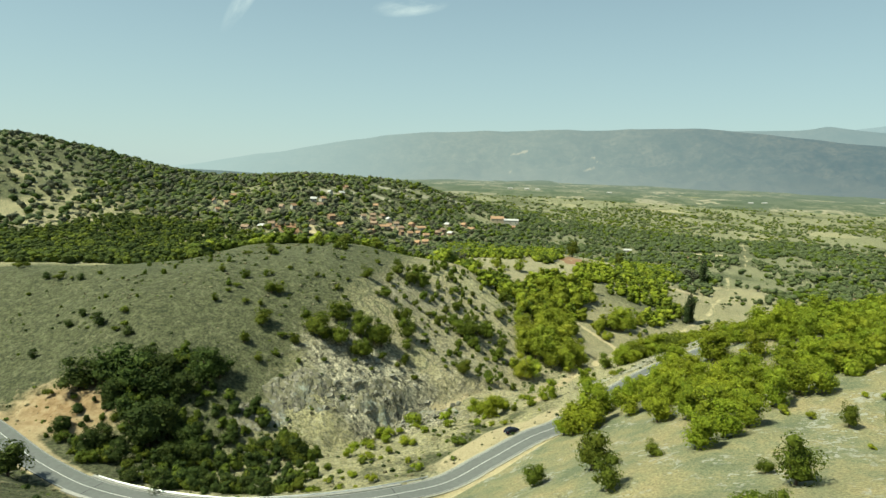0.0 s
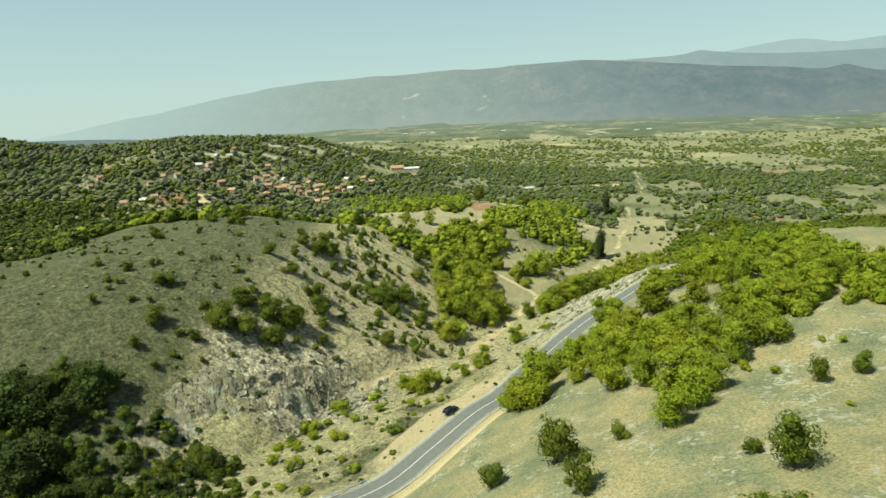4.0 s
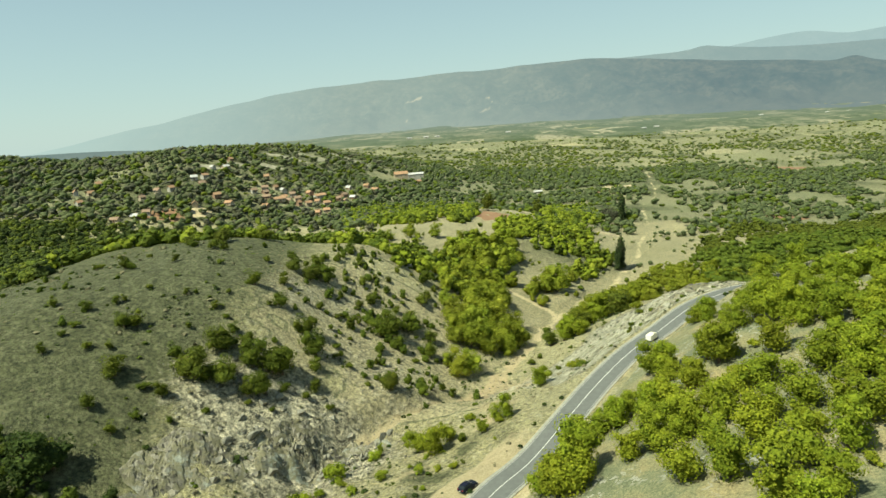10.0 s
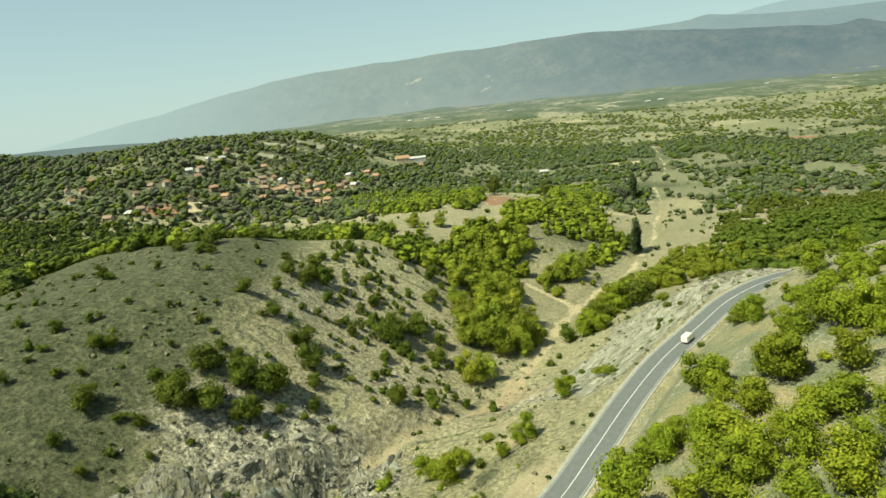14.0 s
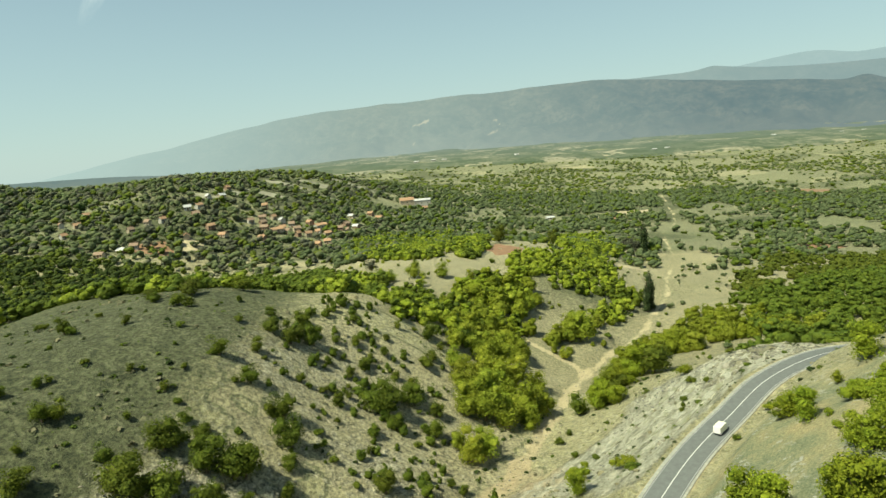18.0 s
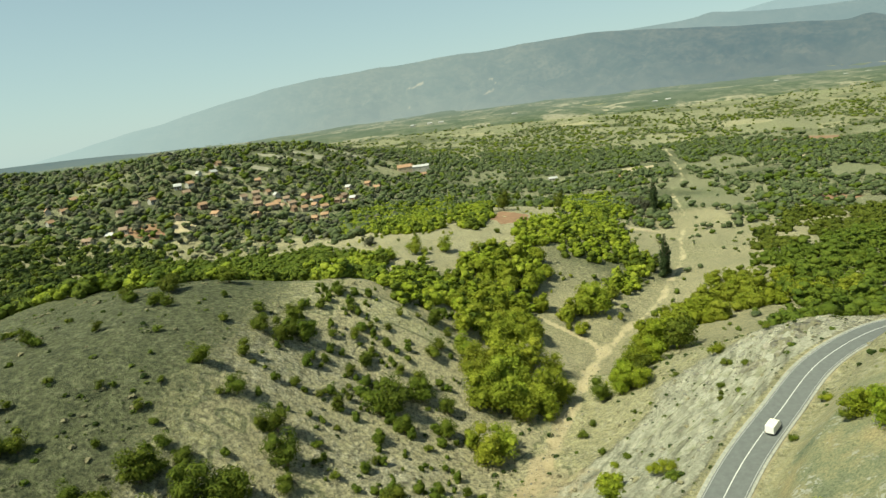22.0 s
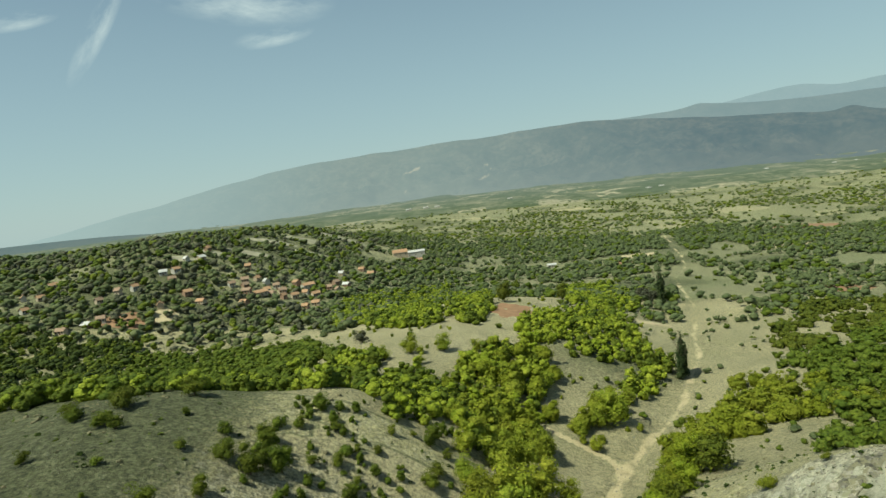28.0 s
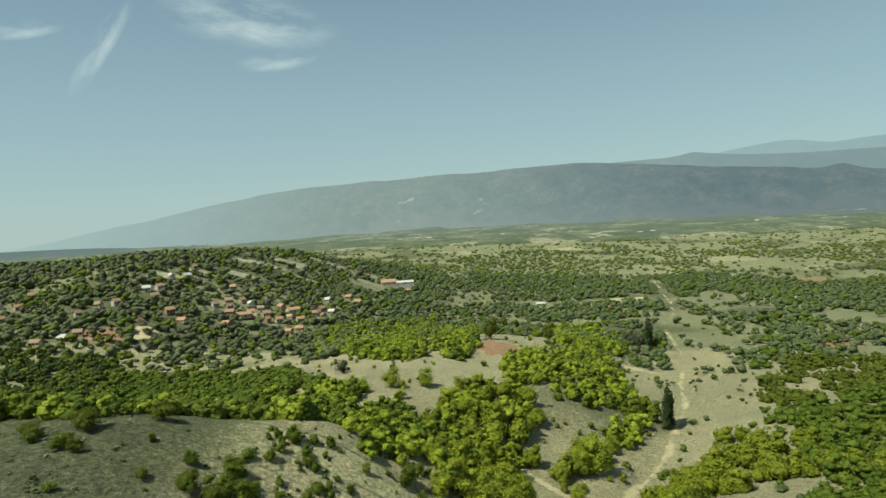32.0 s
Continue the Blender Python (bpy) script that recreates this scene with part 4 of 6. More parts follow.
SLOPE_TREES = [
    (96.1, 215.4, 11.2), (81.4, 184, 3.2), (66.9, 169.8, 6.7), (65.9, 157.8, 1.8), (45.6, 139.6, 7.5), (53.8, 131.4, 9.4), (53, 135.2, 7.1), (54.2, 125.1, 2.1),
    (61, 131.6, 1.8), (68.4, 139.5, 10.7), (67.9, 145.5, 8), (71.3, 137.1, 9.3), (78.4, 139.3, 6.9), (71.3, 132.1, 5.2), (31.6, 134.5, 5), (35, 131.4, 6.1),
    (38.8, 130.1, 7), (39.7, 124.5, 8.8), (41.1, 120.7, 9.1), (48.5, 128.8, 4.3), (46.7, 118.6, 5.2), (38.7, 112.8, 7.5), (30, 113.6, 6), (21.2, 115.4, 12),
    (19.2, 119.3, 6.7), (34.1, 135.6, 5),
]
PASTURE_TREES = [
    (7.4, 75.3, 5.6), (17.9, 71.9, 10), (19.3, 59.1, 7.1), (28.6, 72.6, 4.2), (44.3, 48.6, 8.8), (42.3, 54.9, 3.5), (34.9, 37.9, 5.5), (37.1, 35.1, 5.4),
    (29.3, 26.2, 3.6), (39, 21.8, 2.3), (45.4, 31.8, 3.6), (58.1, 46, 5.9), (59.7, 43.8, 2.4), (60.5, 37.9, 4.1), (62, 73.7, 5.3), (69.6, 74.4, 4.9),
    (74.1, 86.8, 1.7), (71.7, 89.1, 1.4), (58.6, 80.7, 1.7), (55.3, 85.2, 2.1), (75, 67.7, 6.8), (78.2, 65.8, 3.8), (75, 55.2, 6.1), (67.8, 42.2, 3.5),
    (61.6, 64.1, 1.1), (27.2, 29.7, 1), (96.7, 116.3, 2.1), (113.1, 117.7, 2.9), (107.7, 115.3, 1.4), (106.7, 93.4, 1.6), (131.4, 124.2, 3.9),
]
COMBE_TREES = [
    (-130.5, 124.3, 16.4), (-122, 127.3, 20.4), (-116.1, 119.9, 11.5), (-113, 125, 18.2), (-107.2, 126.3, 17.7), (-108.4, 134.7, 9.7), (-97.4, 108.7, 20), (-107.8, 115.6, 11.1),
    (-96.7, 114.7, 14.8), (-90.1, 113.7, 10.7), (-94.9, 136.4, 17.8), (-99.4, 141.3, 11.9), (-94.5, 117, 10.9), (-88.1, 113.4, 10.7), (-66.1, 123.7, 8.8), (-62.6, 123.6, 8.8),
    (-121.3, 104.8, 7.2), (-109.1, 99.9, 8.7), (-129.3, 147.4, 5), (-75.5, 106.9, 6.5), (-74.7, 115.6, 4.9), (-79.8, 86.7, 8.3), (-75.9, 92.8, 8.5), (-65.9, 94, 7.4),
    (-55.3, 90.3, 6.4), (-87.6, 87.2, 6.1), (-54.4, 102.6, 5.8), (-40.9, 147.9, 5.8),
    (-84.9, 111, 10), (-62.8, 124.9, 10), (-58.8, 125.5, 8), (-115.5, 136.9, 11), (-106.7, 132.6, 11), (-92.4, 139.8, 14), (-80.3, 122.8, 8), (-92.3, 115.4, 10), (-68.2, 115.1, 7), (-108.7, 103.1, 9),
    (-101, 118, 13), (-99, 129, 12), (-119, 132, 12), (-87, 104, 9), (-72, 122, 6),
]
COMBE_SHRUBS = [
    (-158.8, 139.5, 4.3), (-154.4, 158.4, 4), (-156.9, 154.1, 4.5), (-142.8, 151.6, 6.2), (-137.1, 157.7, 3.3), (-194, 178.8, 2.3), (-82, 85.6, 6.7), (-70.8, 91.9, 6.7),
    (-61.7, 94.6, 6), (-107, 104.1, 7.7), (-99.6, 99.4, 7.4), (-82.3, 107.4, 7.4), (-66.6, 107.1, 5.4), (-88.7, 104.1, 8.1), (-228.4, 212.3, 3.3), (-181, 192.1, 4),
    (-197.6, 193.2, 4.2),
]
WOOD_EDGE = [
    (14.9, 135.2, 8.3), (21.1, 135.7, 10), (24.5, 128.1, 8.9), (28.8, 131.4, 6.5), (32.1, 129.4, 8), (34.2, 113.8, 8.7), (34, 98.2, 9.2), (40.6, 113.2, 8.7),
    (40.3, 127.3, 7.9), (46.1, 127.8, 7.9), (39.5, 93.4, 9), (41.5, 83.3, 9.6), (36.7, 71.3, 7.6), (41.4, 74.8, 7.9), (46.5, 111.5, 8.7), (46.9, 101.7, 9.6),
    (48.5, 90.4, 8.9), (47.6, 80.6, 7.1), (54.7, 89.9, 9), (61.7, 95.3, 8.1), (65.9, 94.7, 8.1), (57.3, 106.7, 8.6), (55.4, 118.4, 9.1), (54.9, 133, 8.2),
    (62.3, 125.8, 8), (64.9, 115.6, 9.1), (69, 110.7, 9), (75.1, 108.1, 7.5), (84.2, 117.9, 8), (81.4, 125.3, 8.3), (75.4, 130.3, 8.3), (70.9, 136.4, 8.5),
]
WOOD_TOP = [
    (84.1, 113.2, 6.3), (90.2, 117.1, 7.5), (91.8, 129.2, 7.6), (89.4, 135.4, 7), (93.6, 155.5, 7.8), (102, 191.4, 9.1), (92.4, 191.9, 9), (71.1, 152.4, 7.4),
    (63.3, 144.1, 7), (72.8, 116, 7.7), (51.7, 119.2, 7.6), (42.2, 114.3, 7.3), (41.5, 103.6, 7.7), (52.7, 98.1, 8.1), (60.5, 100.3, 7.7), (51, 106.1, 7.9),
    (36.7, 124.3, 6.8), (80.1, 112.8, 6.8),
]

FLANK_BUSHES = [
    (-31, 258.9, 3), (-32.2, 252.4, 5.5), (-23.3, 244.3, 8.8), (-16.9, 252, 7.3), (-10.7, 273.4, 5.1), (-12.7, 285.5, 5.3), (-23, 280.5, 4), (-37.6, 274, 4),
    (-42, 258.3, 4.4), (-51.5, 251.1, 5.4), (-53.1, 339, 6.6), (-38.7, 370.3, 8.3), (-63, 352, 3.7), (-77, 384.3, 2.9), (-38.5, 233.3, 2), (-44.2, 198.8, 3.2),
    (-39.3, 206.7, 2.1), (-39.5, 212.2, 2.4), (-20.5, 261.7, 2.3), (-15, 244.1, 1.8), (-4.3, 239.1, 2.4), (-42.9, 220.1, 2.2), (-35.4, 239.2, 2.1), (-43.1, 242.8, 1.7),
    (-54.3, 229.2, 1.3), (-57.1, 229, 1.6), (-86.2, 251.2, 4.4), (-74, 263.4, 2.7), (-61.8, 256.6, 4.5), (-111.8, 228.7, 4.7), (-100.5, 258.2, 4.3), (-113, 246.3, 2.4),
    (-136.2, 254.4, 2.6), (-78.6, 220.7, 1.6), (-100.4, 198.6, 2.8), (-82.2, 207.5, 1.8), (-67.5, 188.9, 8.3), (-31.7, 268.9, 3.1), (-26.4, 271.1, 3.2), (-17.5, 285.3, 2.9),
    (-20.8, 269.3, 1.9), (-34.4, 259.4, 1.9), (-7.9, 283.2, 4.1),
]
COLUMN_TREES = [
    (-2.9, 233.7, 9.6), (5.8, 239.2, 9.9), (13.8, 253.8, 15.9), (21.4, 260, 14.7), (14.1, 270.4, 15.1), (4.9, 264.3, 14.6), (-0.9, 253.2, 12.2), (27.6, 287.4, 12.3),
    (20.5, 291.7, 14.4), (2.5, 275.8, 11.4), (26.7, 322.6, 11.6), (20.7, 327.8, 14.1), (11.1, 317.4, 15.7), (2.5, 307.2, 12.9), (-1, 333.9, 11.8), (9.1, 349.7, 15),
    (19.8, 359.1, 15.5), (17.5, 387.2, 14), (2.9, 371.2, 10.6), (55.5, 350.3, 12.9), (53.1, 362.2, 10.7), (64.2, 360.8, 10.7), (46.7, 332.4, 4.9),
]
CREST_TREES = [
    (45, 262.9, 11.3), (52.2, 276.5, 14), (61.2, 294.4, 15.2), (70.9, 305.8, 18.2), (93.3, 332, 15.2), (103.7, 329, 15.2), (115.5, 335, 13.1), (125.8, 332.3, 13.1),
    (135.7, 329.3, 13.2), (145.1, 326.2, 13.2), (155.2, 321.2, 13.2), (70.9, 320, 14.3), (91.6, 340.4, 13), (119.3, 354.6, 13.9), (131.3, 353.8, 14), (141.6, 349.7, 12.6),
    (99.2, 329.3, 12.7), (122.1, 339.2, 13.3),
]
CORNER_TREES = [
    (14.5, 116.6, 6.9), (19.1, 112.1, 11.1), (16.7, 113.7, 10.2),
]
CUTTING_TREES = [
    (45.3, 143.3, 9.9), (67.8, 178, 8.5), (41.7, 166.3, 3.4), (44.7, 147.6, 6.8), (74, 199, 2.3), (70.5, 176.3, 4.8), (68.7, 165.4, 2.1), (62.9, 147.8, 6.9),
    (45.4, 135.5, 6.2),
]


KNOLL_TREES = [(-22.6, 389.2, 9.8), (-18.3, 375.6, 5.2), (-7.8, 396.6, 9.0), (-34.2, 380.9, 7.2), (2.2, 380.1, 6.0), (7.4, 399.1, 6.3), (57.3, 348.1, 15.7), (50.6, 344.4, 11.0), (42.1, 338.2, 6.5), (45.8, 329.8, 6.3), (34.0, 369.7, 9.4)]
CREST_BUSHES = [(-91.5, 267.1, 8.2), (-103.3, 261.8, 5.6), (-78.2, 280.5, 6.8), (-42, 280.4, 5.9), (-53.2, 260.4, 5.3), (-46.3, 270.6, 3.8)]
BEYOND = []


def plant_rows(rows, tall, bush, group, tall_label, bush_label, limit, scale=1.0, wide=1.0, tall_name="oak_tree"):
    """Each row is x, y and height; below the limit it is a shrub."""
    for x, y, h in rows:
        h = h * scale
        if y > 318 and x > -10:
            BEYOND.append((x, y, h))
            continue
        if near_line(np.array([x]), np.array([y]), ROAD_LINE)[0][0] < 4.6 + 0.3 * h:
            continue
        if h < limit:
            plant("shrub", bush, x, y, h, bush_label, "shrub", "shrubs " + group, 1.15)
        else:
            plant(tall_name, tall, x, y, h, tall_label, "tree", "trees " + group, wide)


plant_rows(HILL_BUSHES + HILL_BUSHES_B, OAKS_OLIVE, SHRUBS, "on the bare hill", "round olive-green oak on the dry stony hill", "low olive-green shrub on the dry stony hill", 2.4, 1.08, 1.1)
plant_rows(HILL_TREES + HILL_TREES_B, OAKS_OLIVE, SHRUBS, "on the bare hill", "round olive-green oak on the dry stony hill", "low olive-green shrub on the dry stony hill", 2.4, 1.12, 1.1)
plant_rows(GULLY_TREES, OAKS_GOLD, SHRUBS, "in the gully", "tall yellow-green oak crowded in the gully", "green shrub in the gully", 2.0, 0.92, 1.1)
plant_rows(BANK_TREES, OAKS_BRIGHT, SHRUBS, "on the stream bank", "leafy green oak on the bank below the road", "low shrub on the stream bank", 2.0, 0.85, 1.1)
bank = random.Random(61)
# Extra bank oaks take a darker leaf, the bank's shade put into colour.
plant_rows([(x + bank.uniform(-7, 7), y + bank.uniform(-7, 7), h * bank.uniform(0.6, 0.8)) for x, y, h in BANK_TREES[6:] + CREST_TREES], OAKS_OLIVE, SHRUBS, "on the stream bank", "leafy green oak on the bank below the road", "low shrub on the stream bank", 2.0, 1.0, 1.15)
plant_rows(VERGE_TREES, OAKS_BRIGHT, SHRUBS_BRIGHT, "below the road", "bushy yellow-green oak on the eroded bank", "small green shrub on the eroded bank", 3.0, 0.9)
plant_rows(SLOPE_TREES, OAKS_BRIGHT, SHRUBS_BRIGHT, "above the road", "bright yellow-green oak on the slope above the road", "small yellow-green shrub above the road", 2.4, 1.0, 1.1)
plant_rows(PASTURE_TREES, OAKS_OLIVE, SHRUBS_BRIGHT, "on the dry pasture", "lone green oak on the dry pale pasture", "small rounded shrub on the dry pasture", 2.2, 0.95)
# Dark leaves carry the hollow's shade in their colour.
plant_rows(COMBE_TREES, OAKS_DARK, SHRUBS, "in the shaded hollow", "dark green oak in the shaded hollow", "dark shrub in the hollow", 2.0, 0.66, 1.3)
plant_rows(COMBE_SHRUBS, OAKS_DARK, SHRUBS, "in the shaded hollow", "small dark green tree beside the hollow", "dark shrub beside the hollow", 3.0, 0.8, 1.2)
plant_rows(WOOD_EDGE, OAKS_BRIGHT, SHRUBS, "of the roadside wood", "bright yellow-green oak in the dense roadside wood", "shrub", 1.0, 0.95, 1.15)
plant_rows(WOOD_TOP, OAKS_BRIGHT, SHRUBS, "of the roadside wood", "bright yellow-green oak in the dense roadside wood", "shrub", 1.0, 0.95, 1.15)
plant_rows(FLANK_BUSHES, OAKS_OLIVE, SHRUBS, "on the bare hill", "round olive-green oak on the dry stony hill", "low olive-green shrub on the dry stony hill", 2.4, 0.9, 1.1)
plant_rows(COLUMN_TREES, OAKS_GOLD, SHRUBS, "in the gully", "tall yellow-green oak crowded in the gully", "green shrub in the gully", 2.0, 0.7, 1.15)
plant_rows(CREST_TREES, OAKS_BRIGHT, SHRUBS_BRIGHT, "on the stream bank", "leafy green oak on the bank below the road", "low shrub on the stream bank", 2.0, 0.78, 1.2)
plant_rows(CORNER_TREES + CUTTING_TREES, OAKS_BRIGHT, SHRUBS_BRIGHT, "above the road", "bright yellow-green oak on the slope above the road", "small yellow-green shrub above the road", 2.4, 0.9, 1.1)
for x, y, h in KNOLL_TREES:
    plant("oak_tree", OAKS_GOLD, x, y, h, "round yellow-green oak on the low knoll", "tree", "trees on the low knolls", 1.1)
plant_rows(CREST_BUSHES, OAKS_OLIVE, SHRUBS, "on the bare hill", "round olive-green oak on the dry stony hill", "low olive-green shrub on the dry stony hill", 2.4, 1.0, 1.15)
flank = random.Random(53)
for _ in range(60):
    px, py = flank.uniform(-122, -48), flank.uniform(92, 138)
    if py < 96 + 0.35 * abs(px + 60) * (px > -60) or near_line(np.array([px]), np.array([py]), ROAD_LINE)[0][0] < 6.5:
        continue
    plant("shrub", SHRUBS, px, py, flank.uniform(1.2, 3.2), "dark leafy shrub crowding the hollow", "shrub", "shrubs in the shaded hollow", flank.uniform(0.8, 1.3))
BANK_SHRUBS = [(-33, 157, 5), (-40, 147, 4), (-47.7, 139, 3.2), (-42, 131, 3.5), (-24.7, 168, 3), (-36, 150, 2.5), (-27, 120, 2), (-34, 127, 2.5), (-38.5, 141, 3), (-31, 135, 3.5), (-27, 145, 2.5), (-20, 150, 3), (-45, 124, 2.6), (-30, 151, 2.2)]
CUT_SHRUBS = [(72.7, 254.5, 4.5), (44.1, 242.4, 1.6), (34.5, 215.3, 2), (30, 225.7, 2.2), (28.8, 240.6, 2.6), (32, 246.7, 2.6), (35.2, 193.9, 3), (37.8, 194.4, 3), (37.3, 186.8, 2.5), (26.8, 200.2, 6), (69.3, 196.9, 4.2), (66.1, 177.6, 2.4),
              (61.1, 187.8, 1.7), (63.3, 228.4, 2), (60.5, 222, 1.5), (61.8, 225, 1.7), (72, 233.5, 2), (69.3, 239.5, 2.4), (86.4, 251.6, 2), (59.9, 253.3, 1.6)]
plant_rows(BANK_SHRUBS, SHRUBS_BRIGHT, SHRUBS_BRIGHT, "below the road", "rounded yellow-green bush on the eroded bank", "small green shrub on the eroded bank", 3.0, 1.0, 1.2, "bush")
plant_rows(CUT_SHRUBS, SHRUBS_BRIGHT, SHRUBS, "on the cut slope", "rounded green bush on the cut slope", "low shrub on the pale cut slope", 3.0, 1.0, 1.1, "bush")
plant_rows([(-62, 124, 8), (-66.5, 129, 6)], OAKS_OLIVE, SHRUBS, "in the shaded hollow", "green oak standing in the gully bottom", "shrub", 1.0, 1.0, 1.1)
eroded_bank = random.Random(67)
for _ in range(110):
    px, py = eroded_bank.uniform(-48, 14), eroded_bank.uniform(94, 176)
    d, _, side = near_line(np.array([px]), np.array([py]), ROAD_LINE)
    if side[0] < 0 or not 5.5 < d[0] < 36 or (d[0] < 14 and px > -20 and py < 150):
        continue
    plant("shrub", SHRUBS_BRIGHT if eroded_bank.random() < 0.6 else SHRUBS, px, py, 0.8 + 2.0 * eroded_bank.random() ** 1.6, "small yellow-green shrub on the eroded bank", "shrub", "shrubs below the road", eroded_bank.uniform(0.9, 1.6))
hollow = random.Random(31)
for x, y, h in COMBE_TREES + COMBE_SHRUBS[6:]:
    for _ in range(2):
        px, py, ph = x + hollow.uniform(-6, 6), y + hollow.uniform(-6, 6), hollow.uniform(1.4, 4.2)
        if near_line(np.array([px]), np.array([py]), ROAD_LINE)[0][0] > 6:
            plant("shrub", SHRUBS, px, py, ph, "dark leafy shrub crowding the hollow", "shrub", "shrubs in the shaded hollow", 1.1)
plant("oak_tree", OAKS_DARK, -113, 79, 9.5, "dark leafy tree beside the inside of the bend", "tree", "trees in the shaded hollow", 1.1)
OAKS_GREY = plant_meshes("oak", LEAF_GREY, 2, 1100, 0.031, oak_lobes, 0.55, 0.030, 5, 340)
for x, y, h in [(150, 592, 13), (146, 600, 11), (164, 600, 9), (-52, 438, 8)]:
    plant("oak_tree", OAKS_GREY, x, y, h, "round grey-brown tree with turning leaves", "tree", "turning trees", 1.05)
for x, y, h in [(110, 415, 24), (112, 421, 22), (107, 411, 21), (156, 583, 30), (158, 588, 27)]:
    plant("poplar_tree", POPLARS, x, y, h, "tall narrow dark poplar beside the dry stream", "tree", "poplars by the stream", 1.1)


# ---- woods that nobody could count ----
def inside(x, y, corners):
    c = np.array(corners, float)
    x, y = x + 13 * ripple(x, y, 24, 39) + 5 * ripple(x, y, 9, 46), y + 13 * ripple(x, y, 24, 40) + 5 * ripple(x, y, 9, 47)
    hit = np.zeros(np.shape(x), bool)
    for (ax, ay), (bx, by) in zip(c, np.roll(c, -1, 0)):
        cross = ((ay > y) != (by > y)) & (x < (bx - ax) * (y - ay) / (by - ay + 1e-9) + ax)
        hit ^= cross
    return hit


def clump_variants(seed, n, leaves, size, core, lobes=oak_lobes):
    out = []
    for i in range(n):
        rng = np.random.default_rng(seed + i)
        verts, faces = leaf_cloud(rng, lobes(rng, n=6) if lobes is oak_lobes else lobes(rng), leaves, size, core, 0.88, 0.24, 1.1)
        out.append((verts, faces))
    return out


def stand(name, label, category, xs, ys, hs, variants, mats, seed, wide=1.0):
    """Many trees in one mesh of kind stuff."""
    rng = np.random.default_rng(seed)
    zs = land(xs, ys)
    verts, faces, slots, base = [], [], [], 0
    for x, y, z, h in zip(xs, ys, zs, hs):
        v, f = variants[rng.integers(len(variants))]
        t = rng.uniform(0, 6.283)
        c, s = math.cos(t), math.sin(t)
        w = h * wide * rng.uniform(0.85, 1.2)
        verts.append(np.stack([x + w * (c * v[:, 0] - s * v[:, 1]), y + w * (s * v[:, 0] + c * v[:, 1]), z - 0.08 * h + h * v[:, 2]], 1))
        faces.append(f + base)
        slots.append(np.full(len(f), rng.integers(len(mats))))
        base += len(v)
    verts, faces, slots = np.concatenate(verts), np.concatenate(faces), np.concatenate(slots)
    me = bpy.data.meshes.new(name)
    me.vertices.add(len(verts))
    me.vertices.foreach_set("co", verts.ravel())
    me.loops.add(faces.size)
    me.loops.foreach_set("vertex_index", faces.ravel())
    me.polygons.add(len(faces))
    me.polygons.foreach_set("loop_start", np.arange(0, faces.size, 3))
    for m in mats:
        me.materials.append(m)
    me.polygons.foreach_set("material_index", slots)
    me.polygons.foreach_set("use_smooth", np.ones(len(faces), bool))
    me.update(calc_edges=True)
    return tagged(new(name, me), label, category, kind="stuff")


def spread(rng, box, spacing, keep):
    """Places on a shaken lattice over a box, where keep(x, y) allows."""
    x0, y0, x1, y1 = box
    x, y = np.meshgrid(np.arange(x0, x1, spacing), np.arange(y0, y1, spacing))
    x = x.ravel() + rng.uniform(-0.45, 0.45, x.size) * spacing
    y = y.ravel() + rng.uniform(-0.45, 0.45, y.size) * spacing
    ok = keep(x, y)
    return x[ok], y[ok]


def clear_of_lines(x, y):
    return (near_line(x, y, ROAD_LINE)[0] > 7) & (near_line(x, y, STREAM_LINE)[0] > 8)


MID = clump_variants(700, 8, 84, 0.064, 7)
MIDFAR = clump_variants(710, 6, 26, 0.085, 5)
FAR = clump_variants(720, 7, 7, 0.13, 3, lambda rng: [(rng.uniform(-0.26, 0.26), rng.uniform(-0.26, 0.26), rng.uniform(0.28, 0.66), rng.uniform(0.21, 0.33)) for _ in range(3)])
rng = np.random.default_rng(42)
CLEARINGS = [(42, 332, 13, 20), (-51, 446, 12, 16), (-59, 391, 12, 10), (9, 418, 9, 14), (-30, 404, 12, 9), (50, 408, 22, 12), (87, 444, 14, 12), (-2, 634, 22, 14), (-30, 470, 9, 20), (20, 460, 8, 12),
             (60, 480, 18, 10), (100, 520, 14, 12), (-20, 540, 22, 12), (60, 560, 20, 12), (66, 345, 15, 22), (-5, 500, 14, 8), (34, 488, 14, 20), (-30, 372, 8, 11), (22, 410, 6, 9), (132, 750, 24, 26), (68, 796, 30, 26), (-38, 700, 18, 14), (2, 759, 14, 18), (-54, 510, 26, 18), (-13, 383, 10, 14), (63, 411, 17, 18), (37, 421, 13, 12), (34, 346, 7, 14), (79, 372, 11, 20), (145, 430, 15, 28), (227, 637, 34, 60), (185, 560, 20, 40), (-246, 776, 22, 11), (-214, 806, 28, 12), (-183, 930, 32, 16), (-265, 742, 18, 10), (-210, 880, 36, 14), (-160, 860, 26, 12), (-150, 1010, 42, 18), (248, 502, 24, 14), (243, 465, 20, 9), (300, 540, 20, 10), (200, 380, 16, 10)]


def cleared(x, y):
    """Inside a clearing of dry grass among the woods."""
    hit = np.zeros(np.shape(x), bool)
    for cx, cy, rx, ry in CLEARINGS:
        hit |= ((x - cx) / rx) ** 2 + ((y - cy) / ry) ** 2 < 1 + 0.5 * ripple(x, y, 7, 38)
    return hit


BEHIND_HILL = [(-420, 250), (-200, 268), (-150, 272), (-95, 284), (-60, 292), (-24, 300), (-8, 330), (-14, 360), (-45, 395), (-75, 440), (-110, 520), (-200, 545), (-420, 560)]
